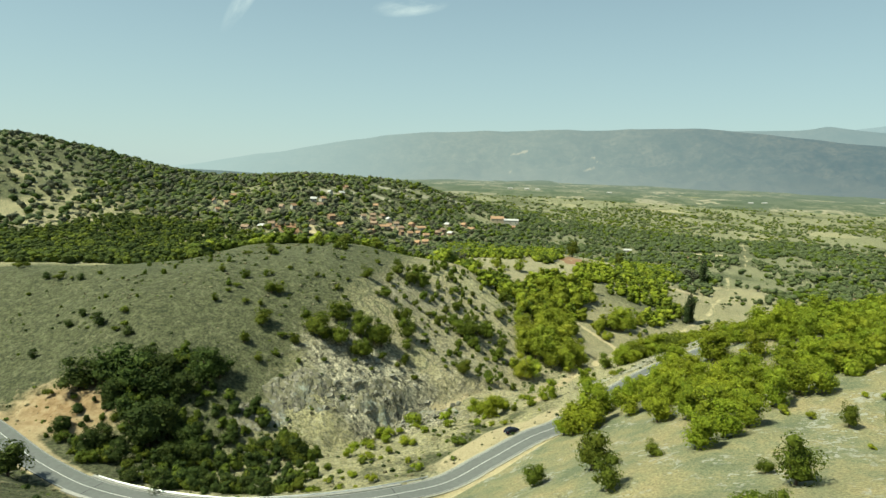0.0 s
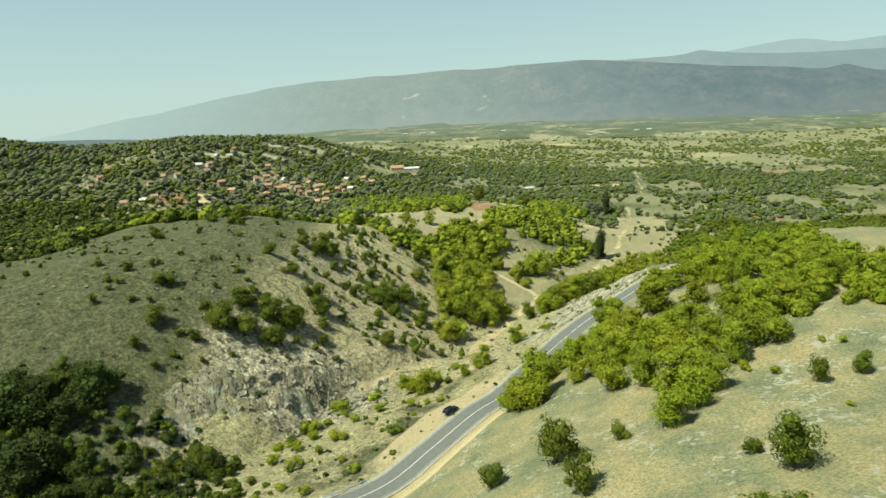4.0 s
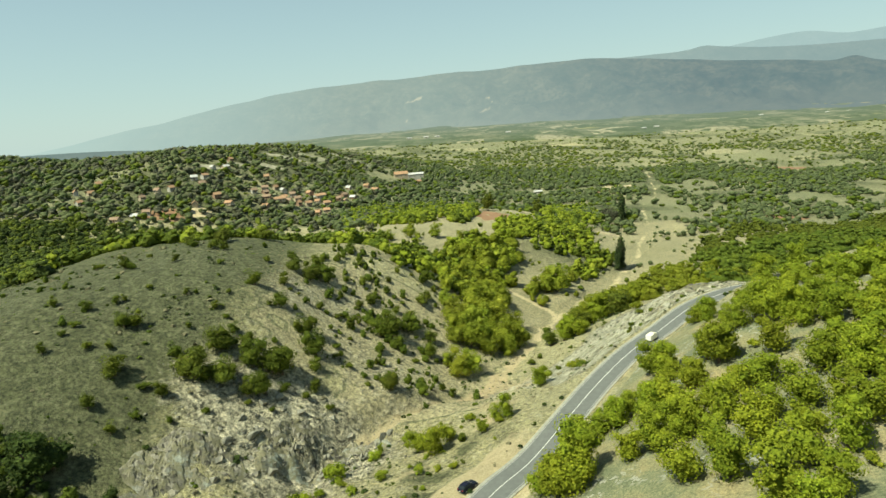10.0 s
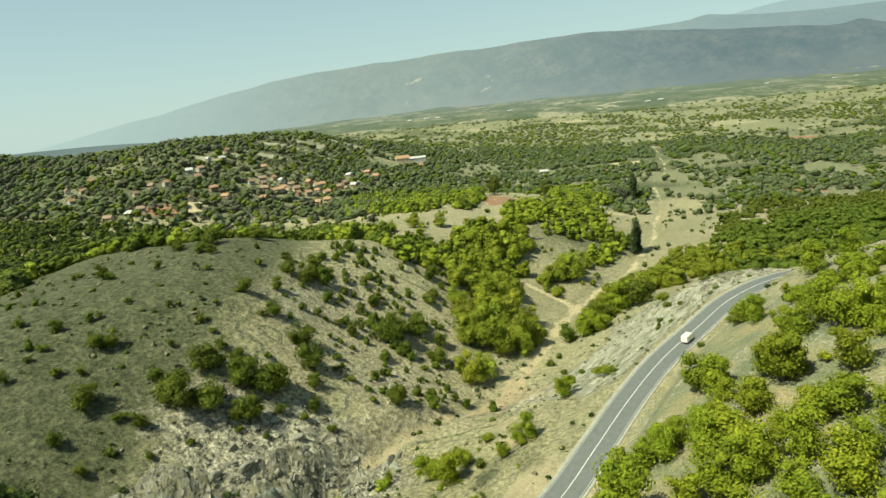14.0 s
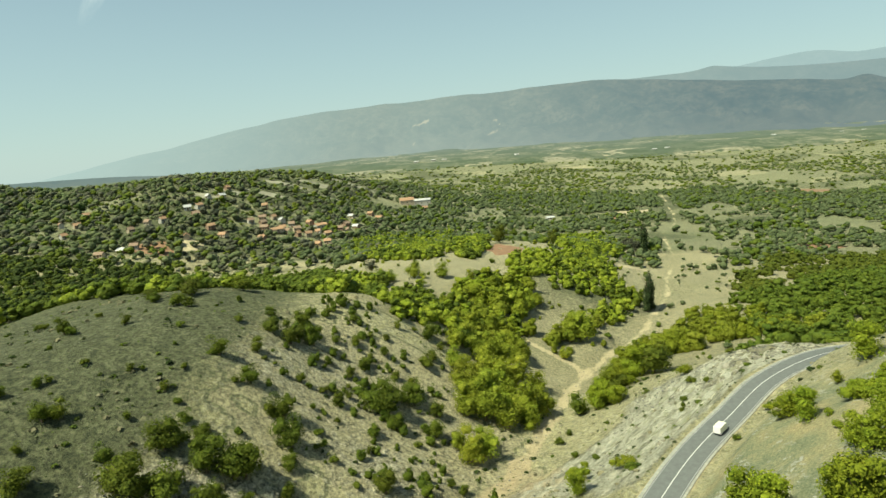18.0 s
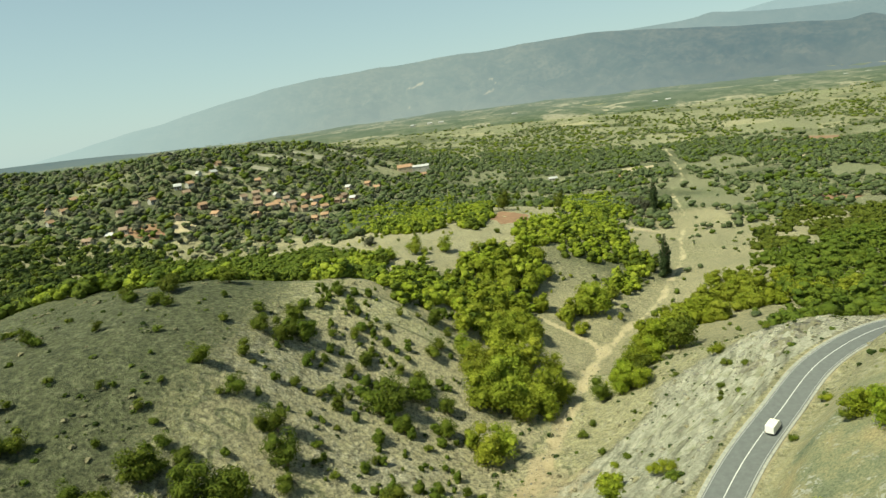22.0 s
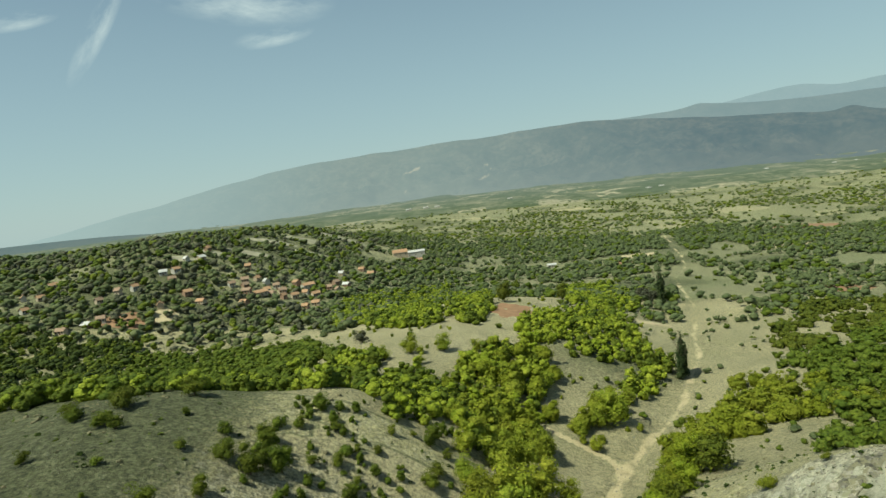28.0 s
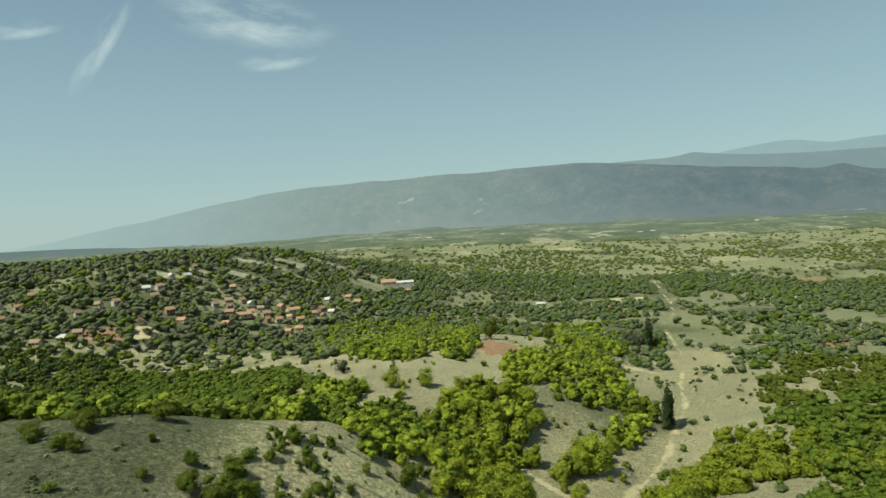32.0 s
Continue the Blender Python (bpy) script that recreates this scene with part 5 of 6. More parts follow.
x, y = spread(rng, (-420, 250, 0, 560), 6.0, lambda x, y: inside(x, y, BEHIND_HILL) & ~cleared(x, y) & (x > -0.95 * y - 55) & (ripple(x, y, 40, 31) > -0.75) & ((y < 430) | (ripple(x, y, 26, 32) > -0.8)))
tall = rng.uniform(4.2, 8.6, len(x))
west = x + 0.25 * (y - 300) + rng.normal(scale=22, size=len(x)) < -165
remote = (y > 400) | (x < -200)
k = ~west & ~remote
stand("woods", "dense bright green oak woods behind the bare hill", "woods", x[k], y[k], tall[k], MID, [LEAF_GOLD, LEAF_HILL, LEAF_OLIVE], 1, 1.3)
k = ~west & remote
stand("woods", "dense bright green oak woods beyond the bare hill", "woods", x[k], y[k], tall[k], MIDFAR, [LEAF_HILL, LEAF_OLIVE], 16, 1.35)
# Shade over the west woods is put into the leaf colour.
k = west & ~remote
stand("woods", "oak woods behind the bare hill, leaves darkened for shade", "woods", x[k], y[k], tall[k], MID, [LEAF_OLIVE, LEAF_DARK, LEAF_DARK], 12, 1.35)
k = west & remote
stand("woods", "oak woods beyond the bare hill, leaves darkened for shade", "woods", x[k], y[k], tall[k], MIDFAR, [LEAF_OLIVE, LEAF_DARK, LEAF_DARK], 17, 1.4)
RIGHT_WOOD = [(108, 262), (128, 330), (150, 400), (190, 470), (260, 560), (420, 620), (560, 600), (560, 260), (330, 235), (180, 232)]
x, y = spread(rng, (100, 225, 560, 620), 5.8, lambda x, y: inside(x, y, RIGHT_WOOD) & (x < 0.8 * y + 40) & (ripple(x, y, 45, 33) + 0.5 * ripple(x, y, 18, 34) > -0.78) & ~cleared(x, y) & clear_of_lines(x, y))
tall = rng.uniform(4.2, 8.6, len(x))
remote = (y > 420) | (x > 270)
stand("woods", "dense green woods on the slope beyond the road bend", "woods", x[~remote], y[~remote], tall[~remote], MID, [LEAF_HILL, LEAF_OLIVE], 2, 1.35)
stand("woods", "dense green woods far down the slope", "woods", x[remote], y[remote], tall[remote], MIDFAR, [LEAF_HILL, LEAF_OLIVE, LEAF_OLIVE], 18, 1.4)
KNOLL = [(-30, 300), (20, 262), (60, 330), (95, 395), (105, 440), (140, 560), (60, 600), (-60, 600), (-75, 440)]
KNOLL_WOODS = [
    [(52, 411), (61, 444), (61, 478), (98, 536), (109, 504), (99, 456), (105, 443), (109, 430), (101, 411), (92, 420), (69, 414)],
    [(31, 424), (35, 449), (52, 488), (65, 479), (56, 433), (42, 424)],
    [(-8, 353), (2, 390), (15, 410), (32, 413), (42, 398), (39, 373), (32, 359), (30, 337), (24, 327), (12, 311), (-1, 292), (-6, 306)],
    [(-35, 359), (-20, 363), (-8, 347), (-6, 313), (-13, 296), (-24, 288), (-26, 300)],
    [(-92, 573), (-111, 690), (-72, 733), (-27, 764), (-3, 783), (-4, 673), (-29, 565), (-7, 503), (-10, 449), (-30, 446), (-57, 510)],
    [(-4, 715), (33, 706), (21, 475), (10, 445), (-4, 467)],
    [(75, 397), (85, 418), (96, 416), (89, 395), (72, 372)],
    [(-58, 375), (-60, 409), (-40, 392), (-35, 362), (-45, 359)],
    [(106, 715), (153, 726), (147, 627), (124, 532), (98, 536), (78, 531)],
]


def in_any(x, y, shapes):
    """Inside one of several outlines."""
    hit = np.zeros(np.shape(x), bool)
    for corners in shapes:
        one, c = np.zeros(np.shape(x), bool), np.array(corners, float)
        for (ax, ay), (bx, by) in zip(c, np.roll(c, -1, 0)):
            one ^= ((ay > y) != (by > y)) & (x < (bx - ax) * (y - ay) / (by - ay + 1e-9) + ax)
        hit |= one
    return hit


x, y = spread(rng, (-130, 270, 160, 800), 5.2, lambda x, y: in_any(x + 3 * ripple(x, y, 9, 46), y + 3 * ripple(x, y, 9, 47), KNOLL_WOODS) & (near_line(x, y, STREAM_LINE)[0] > 6))
tall = rng.uniform(4.8, 8.6, len(x))
k = y < 460
stand("woods", "yellow-green oaks crowded on the low knolls", "woods", x[k], y[k], tall[k], MID, [LEAF_GOLD, LEAF_HILL, LEAF_BRIGHT], 3, 1.2)
stand("woods", "yellow-green oaks beyond the low knolls", "woods", x[~k], y[~k], tall[~k], MIDFAR, [LEAF_GOLD, LEAF_BRIGHT, LEAF_OLIVE], 22, 1.2)
x, y = spread(rng, (-80, 300, 150, 600), 8.0, lambda x, y: inside(x, y, KNOLL) & ~cleared(x, y) & (rng.random(x.size) < 0.22) & clear_of_lines(x, y))
stand("bushes", "single bushes scattered over the low knolls", "bushes", x, y, rng.uniform(1.5, 4.5, len(x)), MID, [LEAF_GOLD, LEAF_OLIVE], 23, 1.2)
FAR_TREES = [(32.7, 516.5, 17), (64.4, 747.7, 13.7), (76.9, 556.4, 13.7)]
for x, y, h in FAR_TREES:
    plant("oak_tree", OAKS_OLIVE, x, y, h, "tall pointed green tree on the crest of the knoll", "tree", "trees on the low knolls", 0.8)
RIDGE_WOOD = [(75, 92), (95, 75), (200, 90), (260, 190), (200, 215), (150, 196), (104, 190), (88, 172), (80, 150), (66, 120)]
x, y = spread(rng, (60, 70, 260, 220), 5.0, lambda x, y: inside(x, y, RIDGE_WOOD) & (x < 110) & (y > 100) & (ripple(x, y, 22, 37) > -0.2) & clear_of_lines(x, y))
NEAR = clump_variants(760, 6, 520, 0.042, 6)
scrub, thicket = random.Random(53), random.Random(59)
hill_rows = []
while len(hill_rows) < 100:
    px, py = scrub.uniform(-80, 6), scrub.uniform(188, 330)
    if float(ripple(px, py, 15, 81)) + 0.012 * (px + 40) + scrub.uniform(-0.6, 0.6) > 0.15:
        hill_rows.append((px, py, 1.2 + 3.0 * scrub.random() ** 1.6))
while len(hill_rows) < 190:
    u, v = thicket.random(), thicket.random()
    px, py = -54 + 48 * u, 208 + 80 * v - 8 * u
    if float(ripple(px, py, 11, 82)) + thicket.uniform(-0.5, 0.5) > 0.0:
        hill_rows.append((px, py, 1.4 + 3.0 * thicket.random() ** 1.4))
while len(hill_rows) < 214:
    hill_rows.append((thicket.uniform(-190, -108), thicket.uniform(165, 238), 1.2 + 2.2 * thicket.random() ** 1.5))
hill_rows = np.array(hill_rows)
stand("bushes", "low olive-green bushes dotted over the flank of the dry hill", "bushes", hill_rows[:, 0], hill_rows[:, 1], hill_rows[:, 2], NEAR, [LEAF_HILL, LEAF_HILL, LEAF_OLIVE], 24, 1.1)
stand("woods", "dense bright yellow-green oak wood above the road", "woods", x, y, rng.uniform(5, 7.5, len(x)), NEAR, [LEAF_BRIGHT], 13, 1.1)


HOLLOW = [(-126, 104), (-118, 134), (-96, 146), (-84, 138), (-64, 134), (-50, 126), (-44, 108), (-50, 94), (-75, 88), (-104, 92)]
x, y = spread(rng, (-130, 88, -40, 146), 3.1, lambda x, y: inside(x, y, HOLLOW) & (near_line(x, y, ROAD_LINE)[0] > 6.5) & (rng.random(x.size) < 0.64))
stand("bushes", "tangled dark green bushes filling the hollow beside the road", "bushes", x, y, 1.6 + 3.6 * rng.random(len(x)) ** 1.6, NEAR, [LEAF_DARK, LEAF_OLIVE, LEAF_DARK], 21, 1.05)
far_rows = np.array(BEYOND)
stand("woods", "yellow-green oaks crowded along the lower gully", "woods", far_rows[:, 0], far_rows[:, 1], far_rows[:, 2], NEAR, [LEAF_GOLD, LEAF_BRIGHT], 14, 1.15)


HOUSES = [(-176, 686), (-141, 729), (-133, 672), (-240, 624), (-147, 696), (-364, 645), (-344, 613), (-348, 643), (-357, 677), (-292, 629), (-272, 591), (-279, 583), (-290, 568), (-274, 656), (-284, 647),
          (-264, 694), (-256, 703), (-252, 682), (-229, 655), (-214, 644), (-247, 747), (-258, 737), (-251, 779), (-202, 747), (-203, 694), (-193, 701), (-188, 724), (-178, 719), (-166, 690), (-187, 684), (-182, 657),
          (-167, 713), (-152, 731), (-126, 684), (-130, 708), (-122, 735), (-112, 730), (-117, 792), (-107, 753), (-118, 755), (-99, 823), (-88, 814), (-160, 704), (-40, 968), (-196, 712), (-173, 700), (-156, 690), (-140, 712)]


def off_houses(x, y):
    """Away from the houses and from the view of their fronts."""
    keep = np.ones(np.shape(x), bool)
    for hx, hy in HOUSES:
        keep &= (np.abs(x - hx) > 6.5) | (y - hy > 7) | (y - hy < -9)
    return keep


def valley_wood(x, y):
    """Woods, village gardens and hedges, thinner towards the far fields."""
    tone, border = cells(x, y, 95.0)
    thin = ease(y, 1100, 1900)
    thick = 1.25 * ripple(x, y, 120, 41) + 0.7 * ripple(x, y, 45, 42) + 0.25 * ripple(x, y, 18, 43)
    return ((border < 6) & (ripple(x, y, 60, 44) > 0.05)) | (thick > -0.34 + 0.75 * thin - 0.22 * (x < -200) * (y < 1100) - 0.3 * (np.abs(x + 80) < 260) * (y > 880) * (y < 1500))


x, y = spread(rng, (-700, 520, 1100, 1250), 9.4, lambda x, y: valley_wood(x, y) & off_houses(x, y) & ~cleared(x, y) & (x > -0.72 * y - 60) & (x < 0.9 * y + 60) & ~inside(x, y, KNOLL) & ~inside(x, y, BEHIND_HILL) & ~inside(x, y, RIGHT_WOOD) & clear_of_lines(x, y))
tall = rng.uniform(5, 10, len(x))
dusky = x + rng.normal(scale=40, size=len(x)) < -110
stand("woods", "haze-greyed trees among the valley gardens", "woods", x[~dusky], y[~dusky], tall[~dusky], FAR, [LEAF_FAR, LEAF_FAR, LEAF_OLIVE, LEAF_FAR], 4, 1.3)
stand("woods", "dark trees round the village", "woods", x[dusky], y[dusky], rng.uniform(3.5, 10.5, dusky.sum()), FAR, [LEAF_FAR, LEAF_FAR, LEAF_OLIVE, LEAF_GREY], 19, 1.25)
x, y = spread(rng, (-370, 570, -70, 860), 9.5, lambda x, y: (rng.random(x.size) < 0.5) & off_houses(x, y) & ~cleared(x, y))
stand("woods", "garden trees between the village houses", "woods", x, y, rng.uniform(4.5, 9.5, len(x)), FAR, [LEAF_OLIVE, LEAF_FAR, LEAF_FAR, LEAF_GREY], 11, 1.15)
SPECK = clump_variants(780, 6, 4, 0.18, 2, lambda rng: [(rng.uniform(-0.3, 0.3), rng.uniform(-0.3, 0.3), rng.uniform(0.3, 0.55), rng.uniform(0.26, 0.38)) for _ in range(2)])
x, y = spread(rng, (-1700, 1250, 1900, 2100), 13.0, lambda x, y: (valley_wood(x, y) | (rng.random(x.size) < 0.10)) & (x > -0.74 * y) & (x < 0.88 * y) & (rng.random(x.size) < 0.85))
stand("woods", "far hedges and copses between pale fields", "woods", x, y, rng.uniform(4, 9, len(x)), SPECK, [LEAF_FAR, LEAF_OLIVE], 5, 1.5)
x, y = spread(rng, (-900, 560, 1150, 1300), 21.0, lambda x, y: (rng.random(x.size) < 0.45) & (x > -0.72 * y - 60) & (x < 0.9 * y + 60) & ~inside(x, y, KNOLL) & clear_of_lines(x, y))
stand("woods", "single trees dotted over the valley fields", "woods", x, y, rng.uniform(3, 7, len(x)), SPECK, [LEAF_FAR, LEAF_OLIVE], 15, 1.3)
x, y = spread(rng, (-1400, 250, -380, 1250), 13.0, lambda x, y: (x < -0.45 * y) & (ripple(x, y, 60, 45) > -0.7) & ~inside(x, y, BEHIND_HILL) & (x > -0.95 * y - 200))
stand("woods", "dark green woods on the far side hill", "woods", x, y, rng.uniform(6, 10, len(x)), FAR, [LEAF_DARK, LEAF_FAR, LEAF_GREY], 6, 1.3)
x, y = spread(rng, (60, 300, 300, 700), 9.0, lambda x, y: (rng.random(x.size) < 0.4) & (near_line(x, y, STREAM_LINE)[0] > 4) & ~(cleared(x, y) & (rng.random(x.size) < 0.8)) & ~inside(x, y, RIGHT_WOOD) & (x > 0.25 * y - 60))
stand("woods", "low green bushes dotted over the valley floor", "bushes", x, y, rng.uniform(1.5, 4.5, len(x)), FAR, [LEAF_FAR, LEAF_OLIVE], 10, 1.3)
TUFT = clump_variants(740, 4, 10, 0.5, 0, lambda rng: [(0, 0, 0.3, 0.45)])
x, y = spread(rng, (-190, 20, 150, 300), 2.1, lambda x, y: (rng.random(x.size) < 0.22 - 0.55 * ((y < 195) & (x > -28) & (near_line(x, y, ROAD_LINE)[2] < 0)) + 0.3 * ripple(x, y, 17, 71) + 0.2 * ripple(x, y, 6, 72)) & (near_line(x, y, ROAD_LINE)[0] > 4.5))
stand("low_scrub", "small dark tufts of scrub dotted over the dry ground", "scrub", x, y, 0.22 + 0.9 * rng.random(len(x)) ** 3, TUFT, [LEAF_OLIVE, LEAF_DARK, DRY_TUFT], 7, 1.3)

# ---- fields of bare earth, terraces ----
RED_EARTH = plain("red bare earth", (0.225, 0.135, 0.078), 0.95, scale=0.2, vary=0.25, bump=0.3)
DRY_TERRACE = plain("dry stony terrace", (0.25, 0.235, 0.165), 0.95, scale=0.12, vary=0.35, bump=0.3)
TAN_EARTH = plain("tan bare earth", (0.36, 0.30, 0.185), 0.95, scale=0.2, vary=0.2, bump=0.3)


def patch(name, x, y, wide, deep, turn, mat, label, seed):
    """A low sheet of bare earth that follows the ground, with a ragged outline."""
    verts, faces, n = [], [], 28
    rnd = random.Random(seed)
    ring = [rnd.uniform(0.78, 1.12) for _ in range(n)]
    for r in (0, 0.5, 0.8, 1.0):
        for i in range(n):
            a = 6.2832 * i / n
            u, v = math.cos(a) * r * wide * ring[i], math.sin(a) * r * deep * ring[i]
            px, py = x + u * math.cos(turn) - v * math.sin(turn), y + u * math.sin(turn) + v * math.cos(turn)
            verts.append((px, py, float(land(px, py)) + (0.25 if r < 1 else -0.1)))
    for k in range(3):
        faces += [(k * n + i, k * n + (i + 1) % n, k * n + n + (i + 1) % n, k * n + n + i) for i in range(n)]
    return tagged(new(name, mesh_of(name, verts, faces, mat, True)), label, "field", kind="structure")


patch("field", 34, 488, 15, 26, 0.2, RED_EARTH, "reddish bare earth on the knoll", 1)
patch("field", 248, 955, 26, 22, 0.1, TAN_EARTH, "tan bare field beside the stream", 2)
patch("field", 222, 905, 30, 22, 0.0, RED_EARTH, "brown ploughed field below the bare bank", 3)
patch("field", -256, 596, 26, 16, 0.2, RED_EARTH, "reddish ploughed field below the village", 4)
patch("field", -232, 612, 11, 16, 0.2, TAN_EARTH, "tan ploughed field below the village", 5)
patch("field", 125, 508, 15, 2.4, 0.12, TAN_EARTH, "bare tan terrace edge", 6)
for x, y, w, d, m, k in [(430, 900, 40, 30, TAN_EARTH, 9), (560, 1100, 60, 36, RED_EARTH, 10),
                         (330, 640, 30, 16, RED_EARTH, 15), (-150, 1010, 40, 16, DRY_TERRACE, 16), (-246, 776, 20, 9, DRY_TERRACE, 17), (-214, 806, 26, 10, DRY_TERRACE, 18), (-183, 930, 30, 14, DRY_TERRACE, 19), (-265, 742, 16, 8, DRY_TERRACE, 20), (-210, 880, 34, 12, DRY_TERRACE, 21), (-160, 860, 24, 10, DRY_TERRACE, 22)]:
    patch("field", x, y, w, d, 0.1, m, "bare field in the valley", k)


# ---- rocks ----
def rock_material():
    mat, shader, add, link = material("grey fractured rock", 0.9)
    fine, broad = noise_of(add, link, 1.8, 8, 0.7), noise_of(add, link, 0.3, 4)
    grey = ramp_of(add, link, fine, [(0.3, (0.09, 0.088, 0.07)), (0.5, (0.20, 0.195, 0.155)), (0.72, (0.36, 0.345, 0.28))])
    warm = ramp_of(add, link, fine, [(0.3, (0.20, 0.175, 0.125)), (0.7, (0.38, 0.335, 0.25))])
    link(mix_of(add, link, ramp_of(add, link, broad, [(0.45, (0, 0, 0)), (0.6, (1, 1, 1))]), grey, warm), shader.inputs["Base Color"])
    bump_of(add, link, shader, fine, 0.8, 0.12)
    return mat


ROCK = rock_material()


def rock_shape(rng, detail):
    ball = bmesh.new()
    bmesh.ops.create_icosphere(ball, subdivisions=detail, radius=0.5)
    pts = np.array([v.co for v in ball.verts])
    cuts = rng.normal(size=(7, 3))
    cuts /= np.linalg.norm(cuts, axis=1)[:, None]
    for c in cuts:
        d = pts @ c
        limit = rng.uniform(0.14, 0.34)
        pts -= np.maximum(d - limit, 0)[:, None] * c
    pts = pts * rng.uniform(0.75, 1.35, 3) * (1, 1, 0.8) + rng.normal(scale=0.012, size=pts.shape)
    faces = np.array([[v.index for v in f.verts] for f in ball.faces])
    ball.free()
    return pts + (0, 0, 0.22), faces


ROCK_SHAPES = [rock_shape(np.random.default_rng(900 + i), 2) for i in range(5)]
ROCK_MESHES = [mesh_of("boulder", v, f, ROCK) for v, f in ROCK_SHAPES]
rng = np.random.default_rng(77)


def clear_road(x, y):
    return near_line(x, y, ROAD_LINE)[0] > 4.5


def off_slabs(x, y):
    """Away from the smooth tilted slabs of the cut slope."""
    return (x < 8) | (y > 231)


x, y = spread(rng, (-110, 120, 130, 270), 3.4, lambda x, y: (rockiness(x, y) > rng.uniform(0.62, 1.5, x.size)) & clear_road(x, y) & off_slabs(x, y))
for px, py in zip(x[:110], y[:110]):
    s = PLANTS.choice((0.8, 1.1, 1.5, 2.4)) * PLANTS.uniform(0.8, 1.25) if px < 30 else PLANTS.uniform(0.5, 1.3)
    ob = new("boulder", PLANTS.choice(ROCK_MESHES))
    ob.matrix_world = Matrix.LocRotScale((px, py, float(land(px, py)) - 0.2 * s), Euler((PLANTS.uniform(-0.3, 0.3), PLANTS.uniform(-0.3, 0.3), PLANTS.uniform(0, 6.28))), (s * 1.3, s, s))
    tagged(ob, "angular grey rock half sunk in the stony slope", "rock", "boulders on the stony slope")
crag = random.Random(91)
for _ in range(95):
    u, off = crag.random(), crag.gauss(0, 5.5)
    px, py = -62 + 42 * u + 0.2 * off, 160 + 19 * u + off
    s = crag.choice((0.9, 1.3, 1.3, 1.9, 2.8)) * crag.uniform(0.8, 1.25)
    ob = new("boulder", crag.choice(ROCK_MESHES))
    ob.matrix_world = Matrix.LocRotScale((px, py, float(land(px, py)) - 0.25 * s), Euler((crag.uniform(-0.5, 0.5), crag.uniform(-0.5, 0.5), crag.uniform(0.4, 1.5))), (s * 1.5, s * 0.8, s * 1.1))
    tagged(ob, "angular dark grey rock in the broken crag", "rock", "boulders on the stony slope")


def crag_blocks(x, y, size, seed):
    """Tilted blocks: each cell has its own height and slope."""
    u, v = x / size, y / size
    i, j = np.floor(u).astype(np.int64), np.floor(v).astype(np.int64)
    best, out = np.full(u.shape, 9.0), np.zeros(u.shape)
    for a in (-1, 0, 1):
        for b in (-1, 0, 1):
            p, q = (i + a).astype(float) * 7.7, (j + b).astype(float) * 7.7
            du, dv = u - (i + a + 0.5 + 0.45 * ripple(p, q, 1.0, seed)), v - (j + b + 0.5 + 0.45 * ripple(p, q, 1.0, seed + 1))
            d = np.hypot(du, dv)
            top = ripple(p, q, 1.0, seed + 2) + 0.9 * du * ripple(p, q, 1.0, seed + 3) + (0.5 + 0.6 * ripple(p, q, 1.0, seed + 4)) * dv
            out = np.where(d < best, top, out)
            best = np.minimum(best, d)
    return out


def crag_material():
    mat, shader, add, link = material("broken grey crag", 0.92)
    fine, broad, stain = noise_of(add, link, 2.6, 8, 0.75), noise_of(add, link, 0.09, 4), noise_of(add, link, 0.6, 6, 0.7)
    cells = add("TexVoronoi", Scale=0.8)
    coords = add("TexCoord")
    link(coords.outputs["Object"], cells.inputs["Vector"])
    tone = add("SeparateColor")
    link(cells.outputs["Color"], tone.inputs[0])
    both = mix_of(add, link, 0.5, fine, tone.outputs[0])
    grey = ramp_of(add, link, both, [(0.28, (0.038, 0.036, 0.031)), (0.48, (0.135, 0.126, 0.098)), (0.76, (0.33, 0.305, 0.24))])
    pale = ramp_of(add, link, fine, [(0.3, (0.15, 0.165, 0.135)), (0.7, (0.38, 0.40, 0.335))])
    colour = mix_of(add, link, ramp_of(add, link, broad, [(0.52, (0, 0, 0)), (0.62, (1, 1, 1))]), grey, pale)
    moss = ramp_of(add, link, stain, [(0.44, (0, 0, 0)), (0.56, (0.9, 0.9, 0.9))])
    link(mix_of(add, link, moss, colour, (0.17, 0.16, 0.095)), shader.inputs["Base Color"])
    bump_of(add, link, shader, fine, 0.9, 0.25)
    return mat


